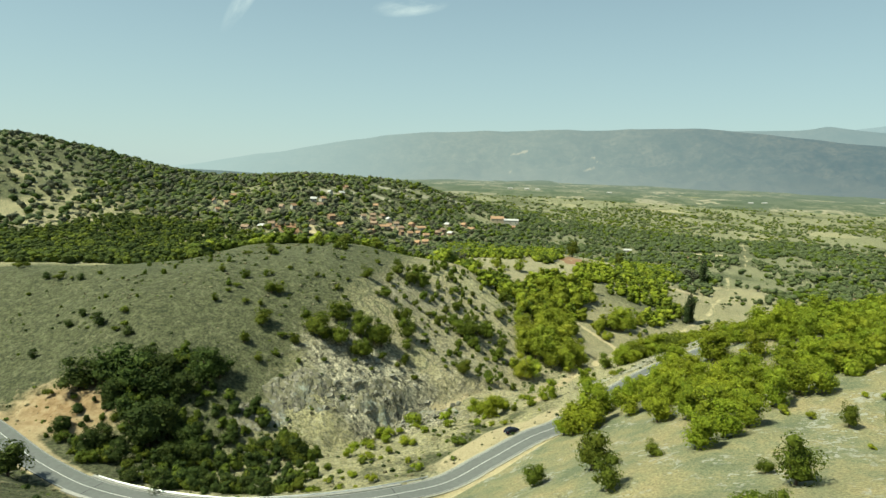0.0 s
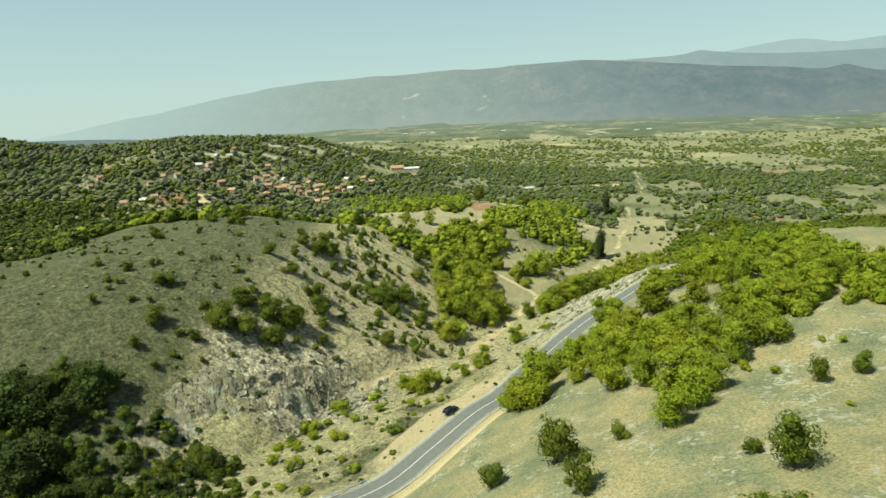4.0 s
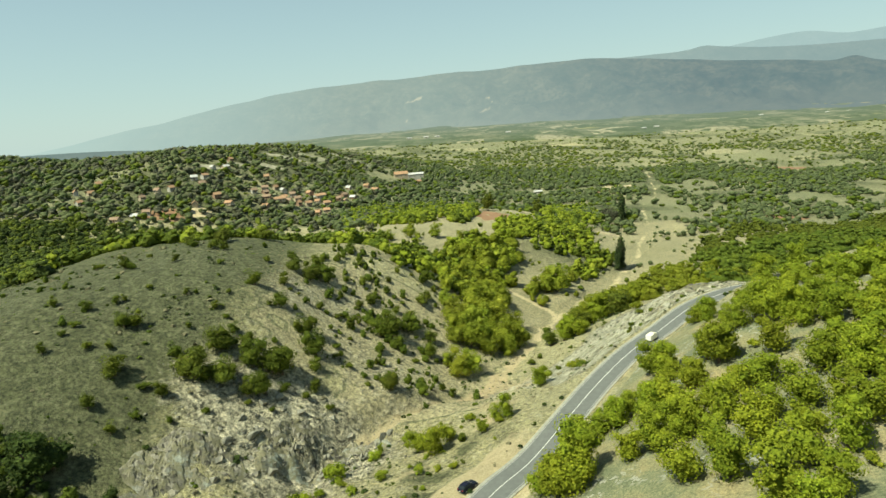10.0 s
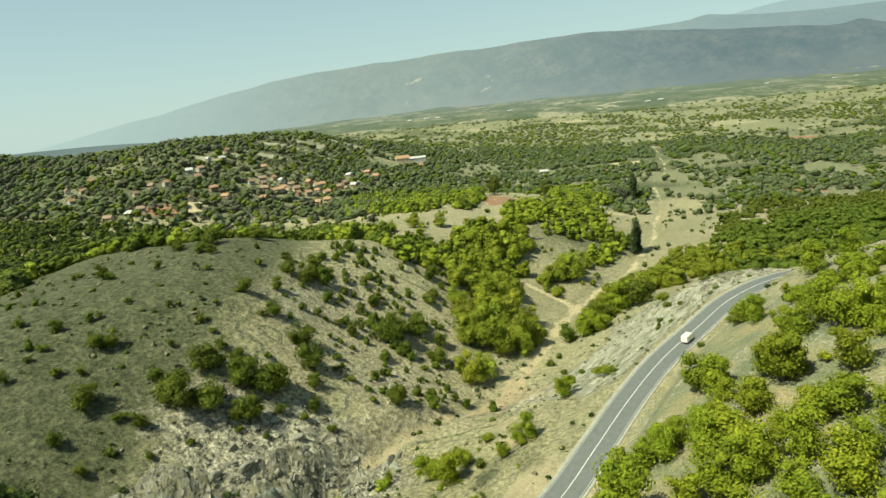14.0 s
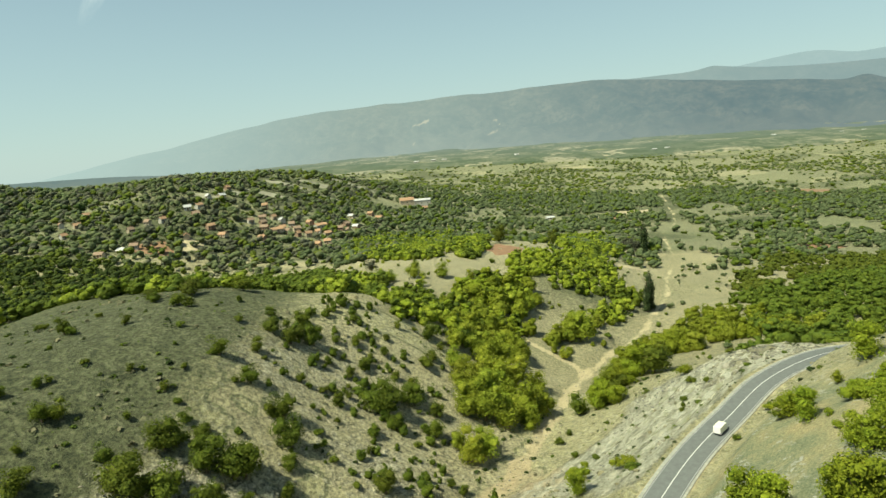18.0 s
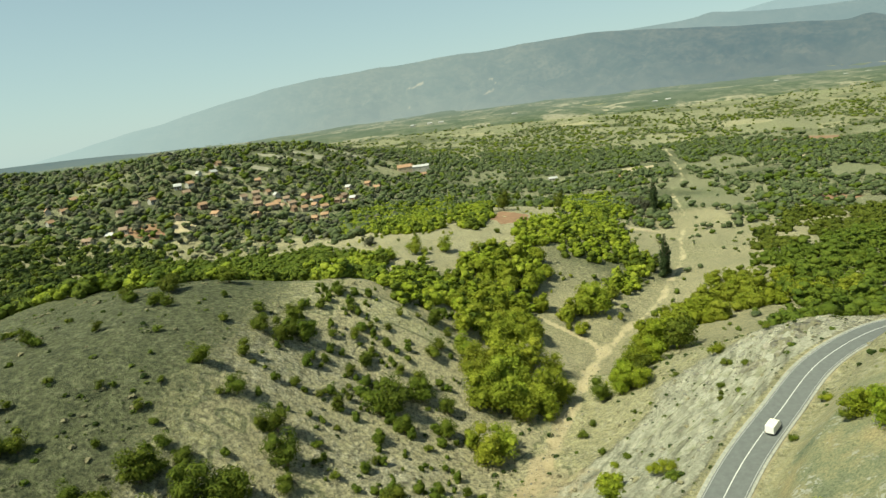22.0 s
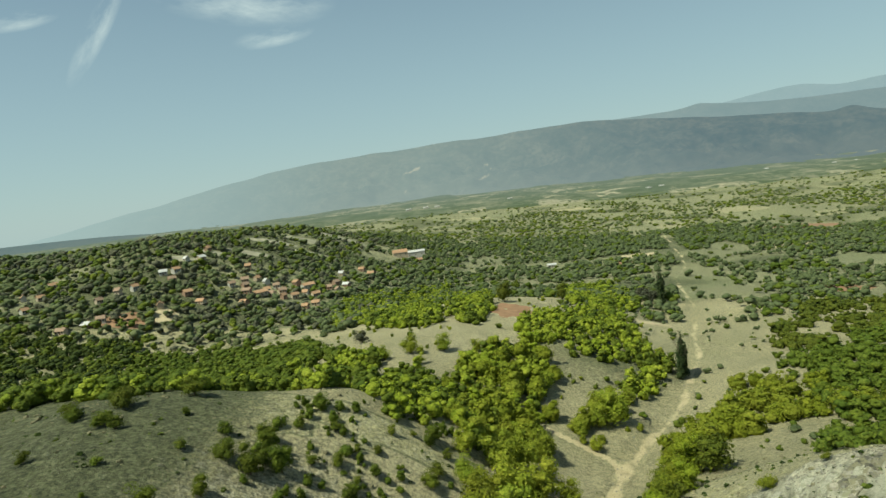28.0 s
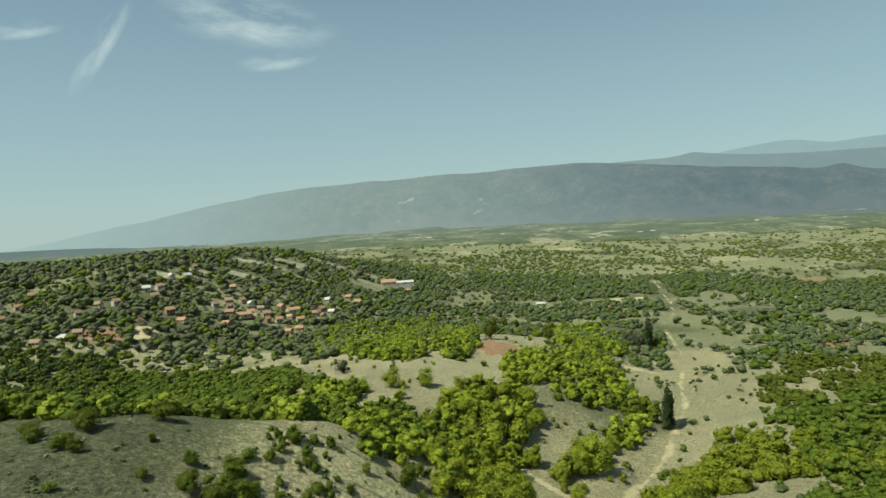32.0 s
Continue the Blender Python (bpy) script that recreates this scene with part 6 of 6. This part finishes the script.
def rock_outcrop(name, label, x0, y0, x1, y1, wide, tall, seed, mat=None):
    """A band of broken bedrock along a line, sinking into the ground at its rim."""
    long = math.hypot(x1 - x0, y1 - y0)
    cx, cy = (x1 - x0) / long, (y1 - y0) / long
    a, b = np.meshgrid(np.arange(-wide, long + wide, 0.5), np.arange(-1.4 * wide, 1.4 * wide, 0.5))
    x, y = x0 + cx * a - cy * b, y0 + cy * a + cx * b
    edge = np.hypot(np.maximum(np.maximum(-a, a - long), 0), b) + 0.42 * wide * ripple(x, y, 9, seed + 7) + 0.2 * wide * ripple(x, y, 3.5, seed + 8)
    share = 1 - ease(edge, 0.45 * wide, wide)
    lift = tall * (0.55 * crag_blocks(x, y, 5.2, seed) + 0.55 * crag_blocks(x + 0.4 * y, y, 2.4, seed + 20) + 0.22 * crag_blocks(x, y, 1.1, seed + 40))
    z = land(x, y) + share * (0.35 * tall + lift) - 1.2 * (1 - ease(share, 0.0, 0.35))
    n = x.shape[1]
    k = np.arange(x.size).reshape(x.shape)
    quads = np.stack([k[:-1, :-1], k[:-1, 1:], k[1:, 1:], k[1:, :-1]], -1).reshape(-1, 4)
    quads = quads[(share.ravel()[quads] > 0.02).any(1)]
    return tagged(new(name, mesh_of(name, np.stack([x, y, z], -1).reshape(-1, 3), quads.tolist(), mat or CRAG)), label, "rock", "rock outcrops on the hill")


CRAG = crag_material()
rock_outcrop("rock_outcrop", "broken grey crag at the foot of the dry hill", -50, 163, -28, 178, 9, 1.05, 301)
rock_outcrop("rock_outcrop", "pale shattered rock low on the dry hill", -73, 148, -64, 155, 8, 0.8, 331)
rock_outcrop("rock_outcrop", "small broken ledge above the hollow", -80, 132, -73, 137, 6, 0.8, 361)
rock_outcrop("rock_outcrop", "jagged pale ledge beside the road bend", 72, 229, 98, 243, 5, 0.9, 391)


def slab_material():
    mat, shader, add, link = material("pale tilted slabs", 0.9)
    fine, stain = noise_of(add, link, 2.2, 8, 0.72), noise_of(add, link, 0.35, 5, 0.65)
    pale = ramp_of(add, link, fine, [(0.3, (0.145, 0.142, 0.104)), (0.5, (0.29, 0.282, 0.212)), (0.72, (0.42, 0.41, 0.325))])
    grass = ramp_of(add, link, stain, [(0.46, (0, 0, 0)), (0.56, (0.85, 0.85, 0.85))])
    link(mix_of(add, link, grass, pale, (0.17, 0.168, 0.098)), shader.inputs["Base Color"])
    bump_of(add, link, shader, fine, 0.9, 0.2)
    return mat


SLAB = slab_material()
strata = random.Random(17)
for off, start, stop in [(9, 0, 26), (12, 22, 52), (15, -8, 20), (18, 14, 46), (21, -14, 10), (23, 20, 54), (27, -4, 26), (30, 18, 44), (33, 2, 22), (13, -24, -8), (25, -24, -12)]:
    ax, ay = 60 + 0.69 * start - 0.72 * off, 196 + 0.72 * start + 0.69 * off
    bx, by = 60 + 0.69 * stop - 0.72 * (off - 3), 196 + 0.72 * stop + 0.69 * (off - 3)
    rock_outcrop("rock_ledge", "pale tilted rock slab on the cut slope below the road", ax, ay, bx, by, strata.uniform(1.1, 1.9), strata.uniform(0.3, 0.5), 420 + off, SLAB)
SMALL = [rock_shape(np.random.default_rng(930 + i), 1) for i in range(6)]
x, y = spread(rng, (-120, 110, 130, 275), 1.3, lambda x, y: (rockiness(x, y) > rng.uniform(0.2, 1.1, x.size)) & clear_road(x, y) & (off_slabs(x, y) | (rng.random(x.size) < 0.15)))
stand("stones", "loose broken grey stones strewn over the slope", "stones", x, y, 0.25 + 0.8 * rng.random(len(x)) ** 3, SMALL, [ROCK], 8, 1.2)
x, y = spread(rng, (-60, 150, 130, 420), 1.7, lambda x, y: (near_line(x, y, STREAM_LINE)[0] + 1.5 * ripple(x, y, 9, 69) < rng.uniform(0, 5.5, x.size)))
stand("stones", "pale stones along the dry stream bed", "stones", x, y, 0.2 + 0.6 * rng.random(len(x)) ** 3, SMALL, [ROCK], 20, 1.3)
x, y = spread(rng, (-150, 60, 140, 290), 2.6, lambda x, y: (rng.random(x.size) < np.where((x > -28) & (y < 195), 0.08, 0.35)) & clear_road(x, y))
stand("stones", "scattered small stones on the dry pasture", "stones", x, y, rng.uniform(0.12, 0.3, len(x)), SMALL, [ROCK], 9, 1.2)


# ---- guard rail ----
STEEL = plain("galvanised steel", (0.62, 0.63, 0.62), 0.45, 0.6, scale=2, vary=0.1)


def guard_rail():
    ob = thing("guard_rail", "pale galvanised guard rail along the bend", "guard rail")
    d = np.hypot(ROAD_LINE[:, 0] + 97, ROAD_LINE[:, 1] - 82)
    a = int(d.argmin())
    b = int(np.hypot(ROAD_LINE[:, 0] + 15, ROAD_LINE[:, 1] - 101).argmin())
    p = ROAD_LINE[a:b]
    way = np.gradient(p[:, :2], axis=0)
    way /= np.hypot(*way.T)[:, None]
    left = np.stack([-way[:, 1], way[:, 0]], 1)
    verts, faces = [], []
    profile = [(0.0, 0.45), (0.07, 0.50), (0.0, 0.58), (0.0, 0.62), (0.07, 0.70), (0.0, 0.76), (-0.05, 0.76), (-0.05, 0.45)]
    for q, n in zip(p, left):
        verts += [(q[0] + n[0] * (4.0 - o), q[1] + n[1] * (4.0 - o), q[2] + h) for o, h in profile]
    m = len(profile)
    for i in range(len(p) - 1):
        faces += [(i * m + j, i * m + (j + 1) % m, i * m + m + (j + 1) % m, i * m + m + j) for j in range(m)]
    part("beam", mesh_of("beam", verts, faces, STEEL), None, ob)
    post = bmesh.new()
    bmesh.ops.create_cube(post, size=1.0, matrix=Matrix.Diagonal((0.12, 0.1, 1.1, 1)))
    me = bpy.data.meshes.new("post")
    post.to_mesh(me)
    post.free()
    me.materials.append(STEEL)
    for i in range(0, len(p), 4):
        q = part("post", me, None, ob)
        q.matrix_world = pose(p[i, 0] + left[i, 0] * 4.11, p[i, 1] + left[i, 1] * 4.11, p[i, 2] + 0.22, 0, 0, math.degrees(math.atan2(way[i, 1], way[i, 0])))


guard_rail()

# ---- vehicles ----
CAR_PAINT = plain("dark blue car paint", (0.012, 0.014, 0.028), 0.25, 0.2, vary=0.05)
WHITE_PAINT = plain("white van paint", (0.78, 0.77, 0.70), 0.4, vary=0.05)
GLASS_DARK = plain("tinted car glass", (0.02, 0.025, 0.03), 0.06, vary=0.05)
RUBBER = plain("tyre rubber", (0.02, 0.02, 0.02), 0.9)
ALLOY = plain("alloy", (0.55, 0.55, 0.56), 0.35, 0.9)
RED_LENS = plain("red lamp lens", (0.35, 0.02, 0.02), 0.2)
CLEAR_LENS = plain("clear lamp lens", (0.75, 0.76, 0.76), 0.15)
BLACK_TRIM = plain("black plastic trim", (0.025, 0.025, 0.026), 0.6)


def loft(sections):
    """A closed body from rings of points along its length."""
    bm = bmesh.new()
    rings = [[bm.verts.new(p) for p in ring] for ring in sections]
    n = len(rings[0])
    for a, b in zip(rings, rings[1:]):
        for i in range(n):
            bm.faces.new((a[i], a[(i + 1) % n], b[(i + 1) % n], b[i]))
    bm.faces.new(list(reversed(rings[0])))
    bm.faces.new(rings[-1])
    bmesh.ops.recalc_face_normals(bm, faces=bm.faces)
    return bm


def ring(x, half, low, high, tuck=0.9):
    return [(x, -half, low), (x, -half * 1.02, (low + high) / 2), (x, -half * tuck, high), (x, half * tuck, high), (x, half * 1.02, (low + high) / 2), (x, half, low)]


def box(cx, cy, cz, sx, sy, sz, bevel=0.0):
    bm = bmesh.new()
    bmesh.ops.create_cube(bm, size=1.0, matrix=Matrix.Translation((cx, cy, cz)) @ Matrix.Diagonal((sx, sy, sz, 1)))
    if bevel:
        bmesh.ops.bevel(bm, geom=bm.edges[:], offset=bevel, segments=2, affect="EDGES")
    return bm


def wheel(parent, x, y, r):
    bm = bmesh.new()
    bmesh.ops.create_cone(bm, cap_ends=True, segments=20, radius1=r, radius2=r, depth=0.2, matrix=Matrix.Translation((x, y, r)) @ Matrix.Rotation(radians(90), 4, "X"))
    bmesh.ops.bevel(bm, geom=[e for e in bm.edges if len(e.link_faces) == 2 and e.calc_face_angle() > 1], offset=0.03, segments=2, affect="EDGES")
    w = part("wheel", bm, RUBBER, parent)
    rim = bmesh.new()
    side = 1 if y > 0 else -1
    bmesh.ops.create_cone(rim, cap_ends=True, segments=16, radius1=r * 0.62, radius2=r * 0.55, depth=0.04, matrix=Matrix.Translation((x, y + side * 0.1, r)) @ Matrix.Rotation(radians(-90 * side), 4, "X"))
    part("rim", rim, ALLOY, w, "silver alloy rim")


def parked_car(m):
    ob = thing("car", "dark blue hatchback parked on the gravel lay-by", "car", m=m)
    part("body", loft([ring(-2.05, 0.72, 0.35, 0.80), ring(-1.95, 0.80, 0.25, 0.92), ring(-1.0, 0.86, 0.22, 0.95), ring(0.7, 0.86, 0.22, 0.93), ring(1.6, 0.83, 0.24, 0.85), ring(2.02, 0.74, 0.32, 0.66)]), CAR_PAINT, ob)
    part("cabin", loft([ring(-1.85, 0.70, 0.9, 0.98, 0.95), ring(-1.35, 0.74, 0.9, 1.38, 0.80), ring(0.15, 0.75, 0.9, 1.40, 0.80), ring(0.95, 0.72, 0.88, 0.96, 0.95)]), GLASS_DARK, ob, "dark tinted windows")
    part("roof", loft([ring(-1.42, 0.60, 1.36, 1.42), ring(-0.6, 0.63, 1.38, 1.46), ring(0.2, 0.60, 1.37, 1.43)]), CAR_PAINT, ob)
    for x in (-1.28, 1.25):
        for y in (-0.78, 0.78):
            wheel(ob, x, y, 0.31)
    for y in (-0.58, 0.58):
        part("headlight", box(1.93, y, 0.62, 0.14, 0.30, 0.14, 0.03), CLEAR_LENS, ob, "clear headlight")
        part("tail_light", box(-2.0, y * 1.1, 0.80, 0.10, 0.18, 0.20, 0.03), RED_LENS, ob, "red tail light")
        part("mirror", box(0.65, y * 1.62, 0.98, 0.12, 0.16, 0.12, 0.03), CAR_PAINT, ob)
    part("bumper", box(2.0, 0, 0.38, 0.16, 1.4, 0.16, 0.04), BLACK_TRIM, ob)
    part("bumper", box(-2.03, 0, 0.42, 0.16, 1.4, 0.16, 0.04), BLACK_TRIM, ob)
    part("number_plate", box(-2.12, 0, 0.56, 0.02, 0.5, 0.11), WHITE_PAINT, ob, "plain white plate")


def white_van(m):
    ob = thing("van", "white delivery van with a box body on the road", "van", m=m)
    part("cab", loft([ring(1.0, 0.95, 0.4, 1.95, 0.88), ring(1.7, 0.95, 0.4, 1.9, 0.84), ring(2.15, 0.93, 0.4, 1.2, 0.9), ring(2.55, 0.86, 0.45, 0.95, 0.9)]), WHITE_PAINT, ob)
    part("cargo_box", box(-0.75, 0, 1.45, 3.5, 2.0, 1.9, 0.05), WHITE_PAINT, ob, "white box body")
    part("roof_panel", box(-0.75, 0, 2.42, 3.3, 1.8, 0.05, 0.02), plain("cream canvas roof", (0.72, 0.66, 0.48), 0.8), ob, "cream roof panel")
    part("chassis", box(-0.3, 0, 0.45, 4.6, 1.5, 0.16, 0.02), BLACK_TRIM, ob)
    part("windscreen", loft([ring(1.74, 0.84, 1.25, 1.85, 0.9), ring(2.17, 0.84, 1.15, 1.22, 0.95)]), GLASS_DARK, ob, "dark windscreen")
    for x in (-1.6, 1.75):
        for y in (-0.84, 0.84):
            wheel(ob, x, y, 0.35)
    for y in (-0.66, 0.66):
        part("headlight", box(2.5, y, 0.75, 0.12, 0.26, 0.16, 0.03), CLEAR_LENS, ob, "clear headlight")
        part("tail_light", box(-2.52, y * 1.3, 0.75, 0.06, 0.14, 0.26, 0.02), RED_LENS, ob, "red tail light")
        part("mirror", box(1.85, y * 1.65, 1.35, 0.10, 0.16, 0.26, 0.03), BLACK_TRIM, ob)
    for y in (-0.5, 0.5):
        part("rear_door", box(-2.52, y, 1.45, 0.04, 0.94, 1.7, 0.01), WHITE_PAINT, ob)


def on_road(x, y, along):
    """A pose on the asphalt at the point of the road nearest to x, y, shifted to the left, heading along it or back."""
    i = int(np.hypot(ROAD_LINE[:, 0] - x, ROAD_LINE[:, 1] - y).argmin())
    way = ROAD_LINE[i + 1] - ROAD_LINE[i - 1]
    return i, math.degrees(math.atan2(way[1], way[0])) + (0 if along else 180), math.degrees(math.atan2(way[2], np.hypot(*way[:2])))


i, turn, climb = on_road(1, 130.5, True)
parked_car(Matrix.Translation((0.6, 130.2, float(land(0.6, 130.2)))) @ pose(0, 0, 0, 0, -1, turn - 6) @ Matrix.Scale(1.14, 4))
i, turn, climb = on_road(57, 194, True)
white_van(Matrix.Translation((ROAD_LINE[i, 0] + 0.9, ROAD_LINE[i, 1] - 1.1, ROAD_LINE[i, 2] + 0.07)) @ pose(0, 0, 0, 0, 0, turn) @ pose(0, 0, 0, 0, -climb, 0) @ Matrix.Scale(0.88, 4))

# ---- village ----
TILES_ORANGE = plain("orange roof tiles", (0.33, 0.205, 0.120), 0.8, scale=0.6, vary=0.2)
TILES_BROWN = plain("weathered brown roof tiles", (0.25, 0.175, 0.120), 0.85, scale=0.6, vary=0.2)
ROOF_PALE = plain("pale sheet roof", (0.42, 0.41, 0.39), 0.7, scale=0.6, vary=0.12)
PLASTER_WHITE = plain("whitewashed wall", (0.42, 0.395, 0.34), 0.9, scale=0.4, vary=0.12)
PLASTER_TAN = plain("tan plastered wall", (0.40, 0.33, 0.24), 0.9, scale=0.4, vary=0.15)
BRICK_WALL = plain("bare brick wall", (0.27, 0.18, 0.125), 0.9, scale=0.6, vary=0.2)
WINDOW_DARK = plain("dark window glass", (0.03, 0.035, 0.04), 0.15)


def house(x, y, long, deep, high, rise, turn, wall_mat, roof_mat, label):
    ob = thing("house", label, "house", "village houses", pose(x, y, float(land(x, y)) - 0.4, 0, 0, turn))
    a, b, e = long / 2, deep / 2, 0.5
    bm = bmesh.new()
    base = [bm.verts.new(p) for p in ((-a, -b, 0), (a, -b, 0), (a, b, 0), (-a, b, 0))]
    top = [bm.verts.new(p) for p in ((-a, -b, high), (a, -b, high), (a, b, high), (-a, b, high))]
    peak = [bm.verts.new((-a, 0, high + rise * 0.93)), bm.verts.new((a, 0, high + rise * 0.93))]
    for f in ((base[0], base[1], top[1], top[0]), (base[2], base[3], top[3], top[2]), (base[1], base[2], top[2], peak[1], top[1]), (base[3], base[0], top[0], peak[0], top[3])):
        bm.faces.new(f)
    wall = part("wall", bm, wall_mat, ob)
    slope = rise / b
    for side in (-1, 1):
        bm = bmesh.new()
        ys, zs = (0, side * (b + e)), (high + rise, high + rise - slope * (b + e))
        lower = [bm.verts.new(p) for p in ((-a - e, ys[0], zs[0]), (a + e, ys[0], zs[0]), (a + e, ys[1], zs[1]), (-a - e, ys[1], zs[1]))]
        upper = [bm.verts.new((v.co.x, v.co.y, v.co.z + 0.18)) for v in lower]
        bm.faces.new(upper)
        bm.faces.new(list(reversed(lower)))
        for i in range(4):
            bm.faces.new((lower[i], lower[(i + 1) % 4], upper[(i + 1) % 4], upper[i]))
        bmesh.ops.recalc_face_normals(bm, faces=bm.faces)
        part("roof_slope", bm, roof_mat, ob)
    part("chimney", box(a * 0.4, b * 0.2, high + rise + 0.3, 0.7, 0.7, 1.6), BRICK_WALL, ob)
    for k in range(3):
        part("window", box(-a + long * (k + 0.5) / 3, -b - 0.01, high * 0.62, 1.1, 0.12, 1.3), WINDOW_DARK, ob)
    part("door", box(a * 0.1, -b - 0.01, 1.3, 1.1, 0.14, 2.1), plain_door, ob)


plain_door = plain("brown wooden door", (0.16, 0.09, 0.05), 0.7)
VILLAGE = random.Random(5)
for n, (x, y) in enumerate(HOUSES):
    roof, what = VILLAGE.choice([(TILES_ORANGE, "orange tiles"), (TILES_ORANGE, "orange tiles"), (TILES_BROWN, "weathered brown tiles"), (TILES_BROWN, "weathered brown tiles"), (ROOF_PALE, "a pale sheet roof")])
    if n in (0, 1, 2, 3, 4, 5, 19, 30, 33):
        roof, what = TILES_ORANGE, "orange tiles"
    wall, look_of = VILLAGE.choice([(PLASTER_WHITE, "whitewashed"), (PLASTER_TAN, "tan plastered"), (BRICK_WALL, "bare brick")])
    size = VILLAGE.uniform(5.5, 8) if n > 1 else 12
    house(x, y, size, size * 0.72, VILLAGE.uniform(2.8, 4.6), 1.9, VILLAGE.uniform(-70, 70), wall, roof, look_of + " village house roofed with " + what)
house(-66, 985, 20, 12, 8, 3.5, 12, PLASTER_TAN, TILES_ORANGE, "large two-storey tan house roofed with orange tiles")
house(-46, 1004, 26, 9, 10, 2.2, 8, PLASTER_WHITE, ROOF_PALE, "long white building with a pale roof")
house(131, 932, 11, 8, 3.5, 1.6, 5, PLASTER_WHITE, ROOF_PALE, "small white farm shed among trees")
for x, y in [(700, 2300), (760, 2350), (1450, 2500), (1520, 2480), (1250, 2600), (250, 2500), (-20, 2450), (-60, 2440), (-120, 2400)]:
    house(x, y, 17, 10, 5, 2, 10, PLASTER_WHITE, ROOF_PALE, "far white building at the foot of the mountains")


# ---- thin clouds, high over the far valley ----
def cloud_material(seed):
    mat, shader, add, link = material("thin cloud", 1.0)
    streak = noise_of(add, link, 1.0, 7, 0.62, "Object", (0.0016, 0.0050, 0.0))
    coords = add("TexCoord")
    centre = add("Mapping")
    centre.inputs["Location"].default_value = (-1, -1, 0)
    centre.inputs["Scale"].default_value = (2, 2, 0)
    link(coords.outputs["Generated"], centre.inputs[0])
    fade = add("TexGradient", gradient_type="SPHERICAL")
    link(centre.outputs[0], fade.inputs[0])
    alpha = add("Math", operation="MULTIPLY")
    link(ramp_of(add, link, streak, [(0.42, (0, 0, 0)), (0.75, (1, 1, 1))]), alpha.inputs[0])
    link(ramp_of(add, link, fade.outputs["Fac"], [(0.0, (0, 0, 0)), (0.5, (0.75, 0.75, 0.75))]), alpha.inputs[1])
    glow, clear, both = add("Emission", Strength=1.0), add("BsdfTransparent"), add("MixShader")
    glow.inputs[0].default_value = (0.55, 0.585, 0.60, 1)
    link(alpha.outputs[0], both.inputs[0])
    link(clear.outputs[0], both.inputs[1])
    link(glow.outputs[0], both.inputs[2])
    link(both.outputs[0], mat.node_tree.nodes["Material Output"].inputs[0])
    return mat


CLOUD = cloud_material(1)
for x, y, z, wide, tall, tilt in [(-1050, 4180, 1330, 1150, 360, -8), (-1820, 3880, 1150, 720, 130, 58), (-900, 4200, 1080, 520, 130, 5), (-2150, 3720, 1210, 420, 110, 10)]:
    bm = bmesh.new()
    bmesh.ops.create_grid(bm, x_segments=4, y_segments=4, size=0.5, matrix=Matrix.Diagonal((wide, tall, 1, 1)))
    for v in bm.verts:
        v.co.z = 30 * math.sin(v.co.x / wide * 3)
    me = bpy.data.meshes.new("cloud")
    bm.to_mesh(me)
    bm.free()
    me.materials.append(CLOUD)
    ob = new("cloud", me)
    ob.matrix_world = Matrix.Translation((x, y, z)) @ pose(0, 0, 0, 90, 0, math.degrees(math.atan2(-x, y))) @ pose(0, 0, 0, 0, 0, tilt)
    ob.visible_shadow = False
    tagged(ob, "thin white wisp of high cloud", "cloud", kind="structure")
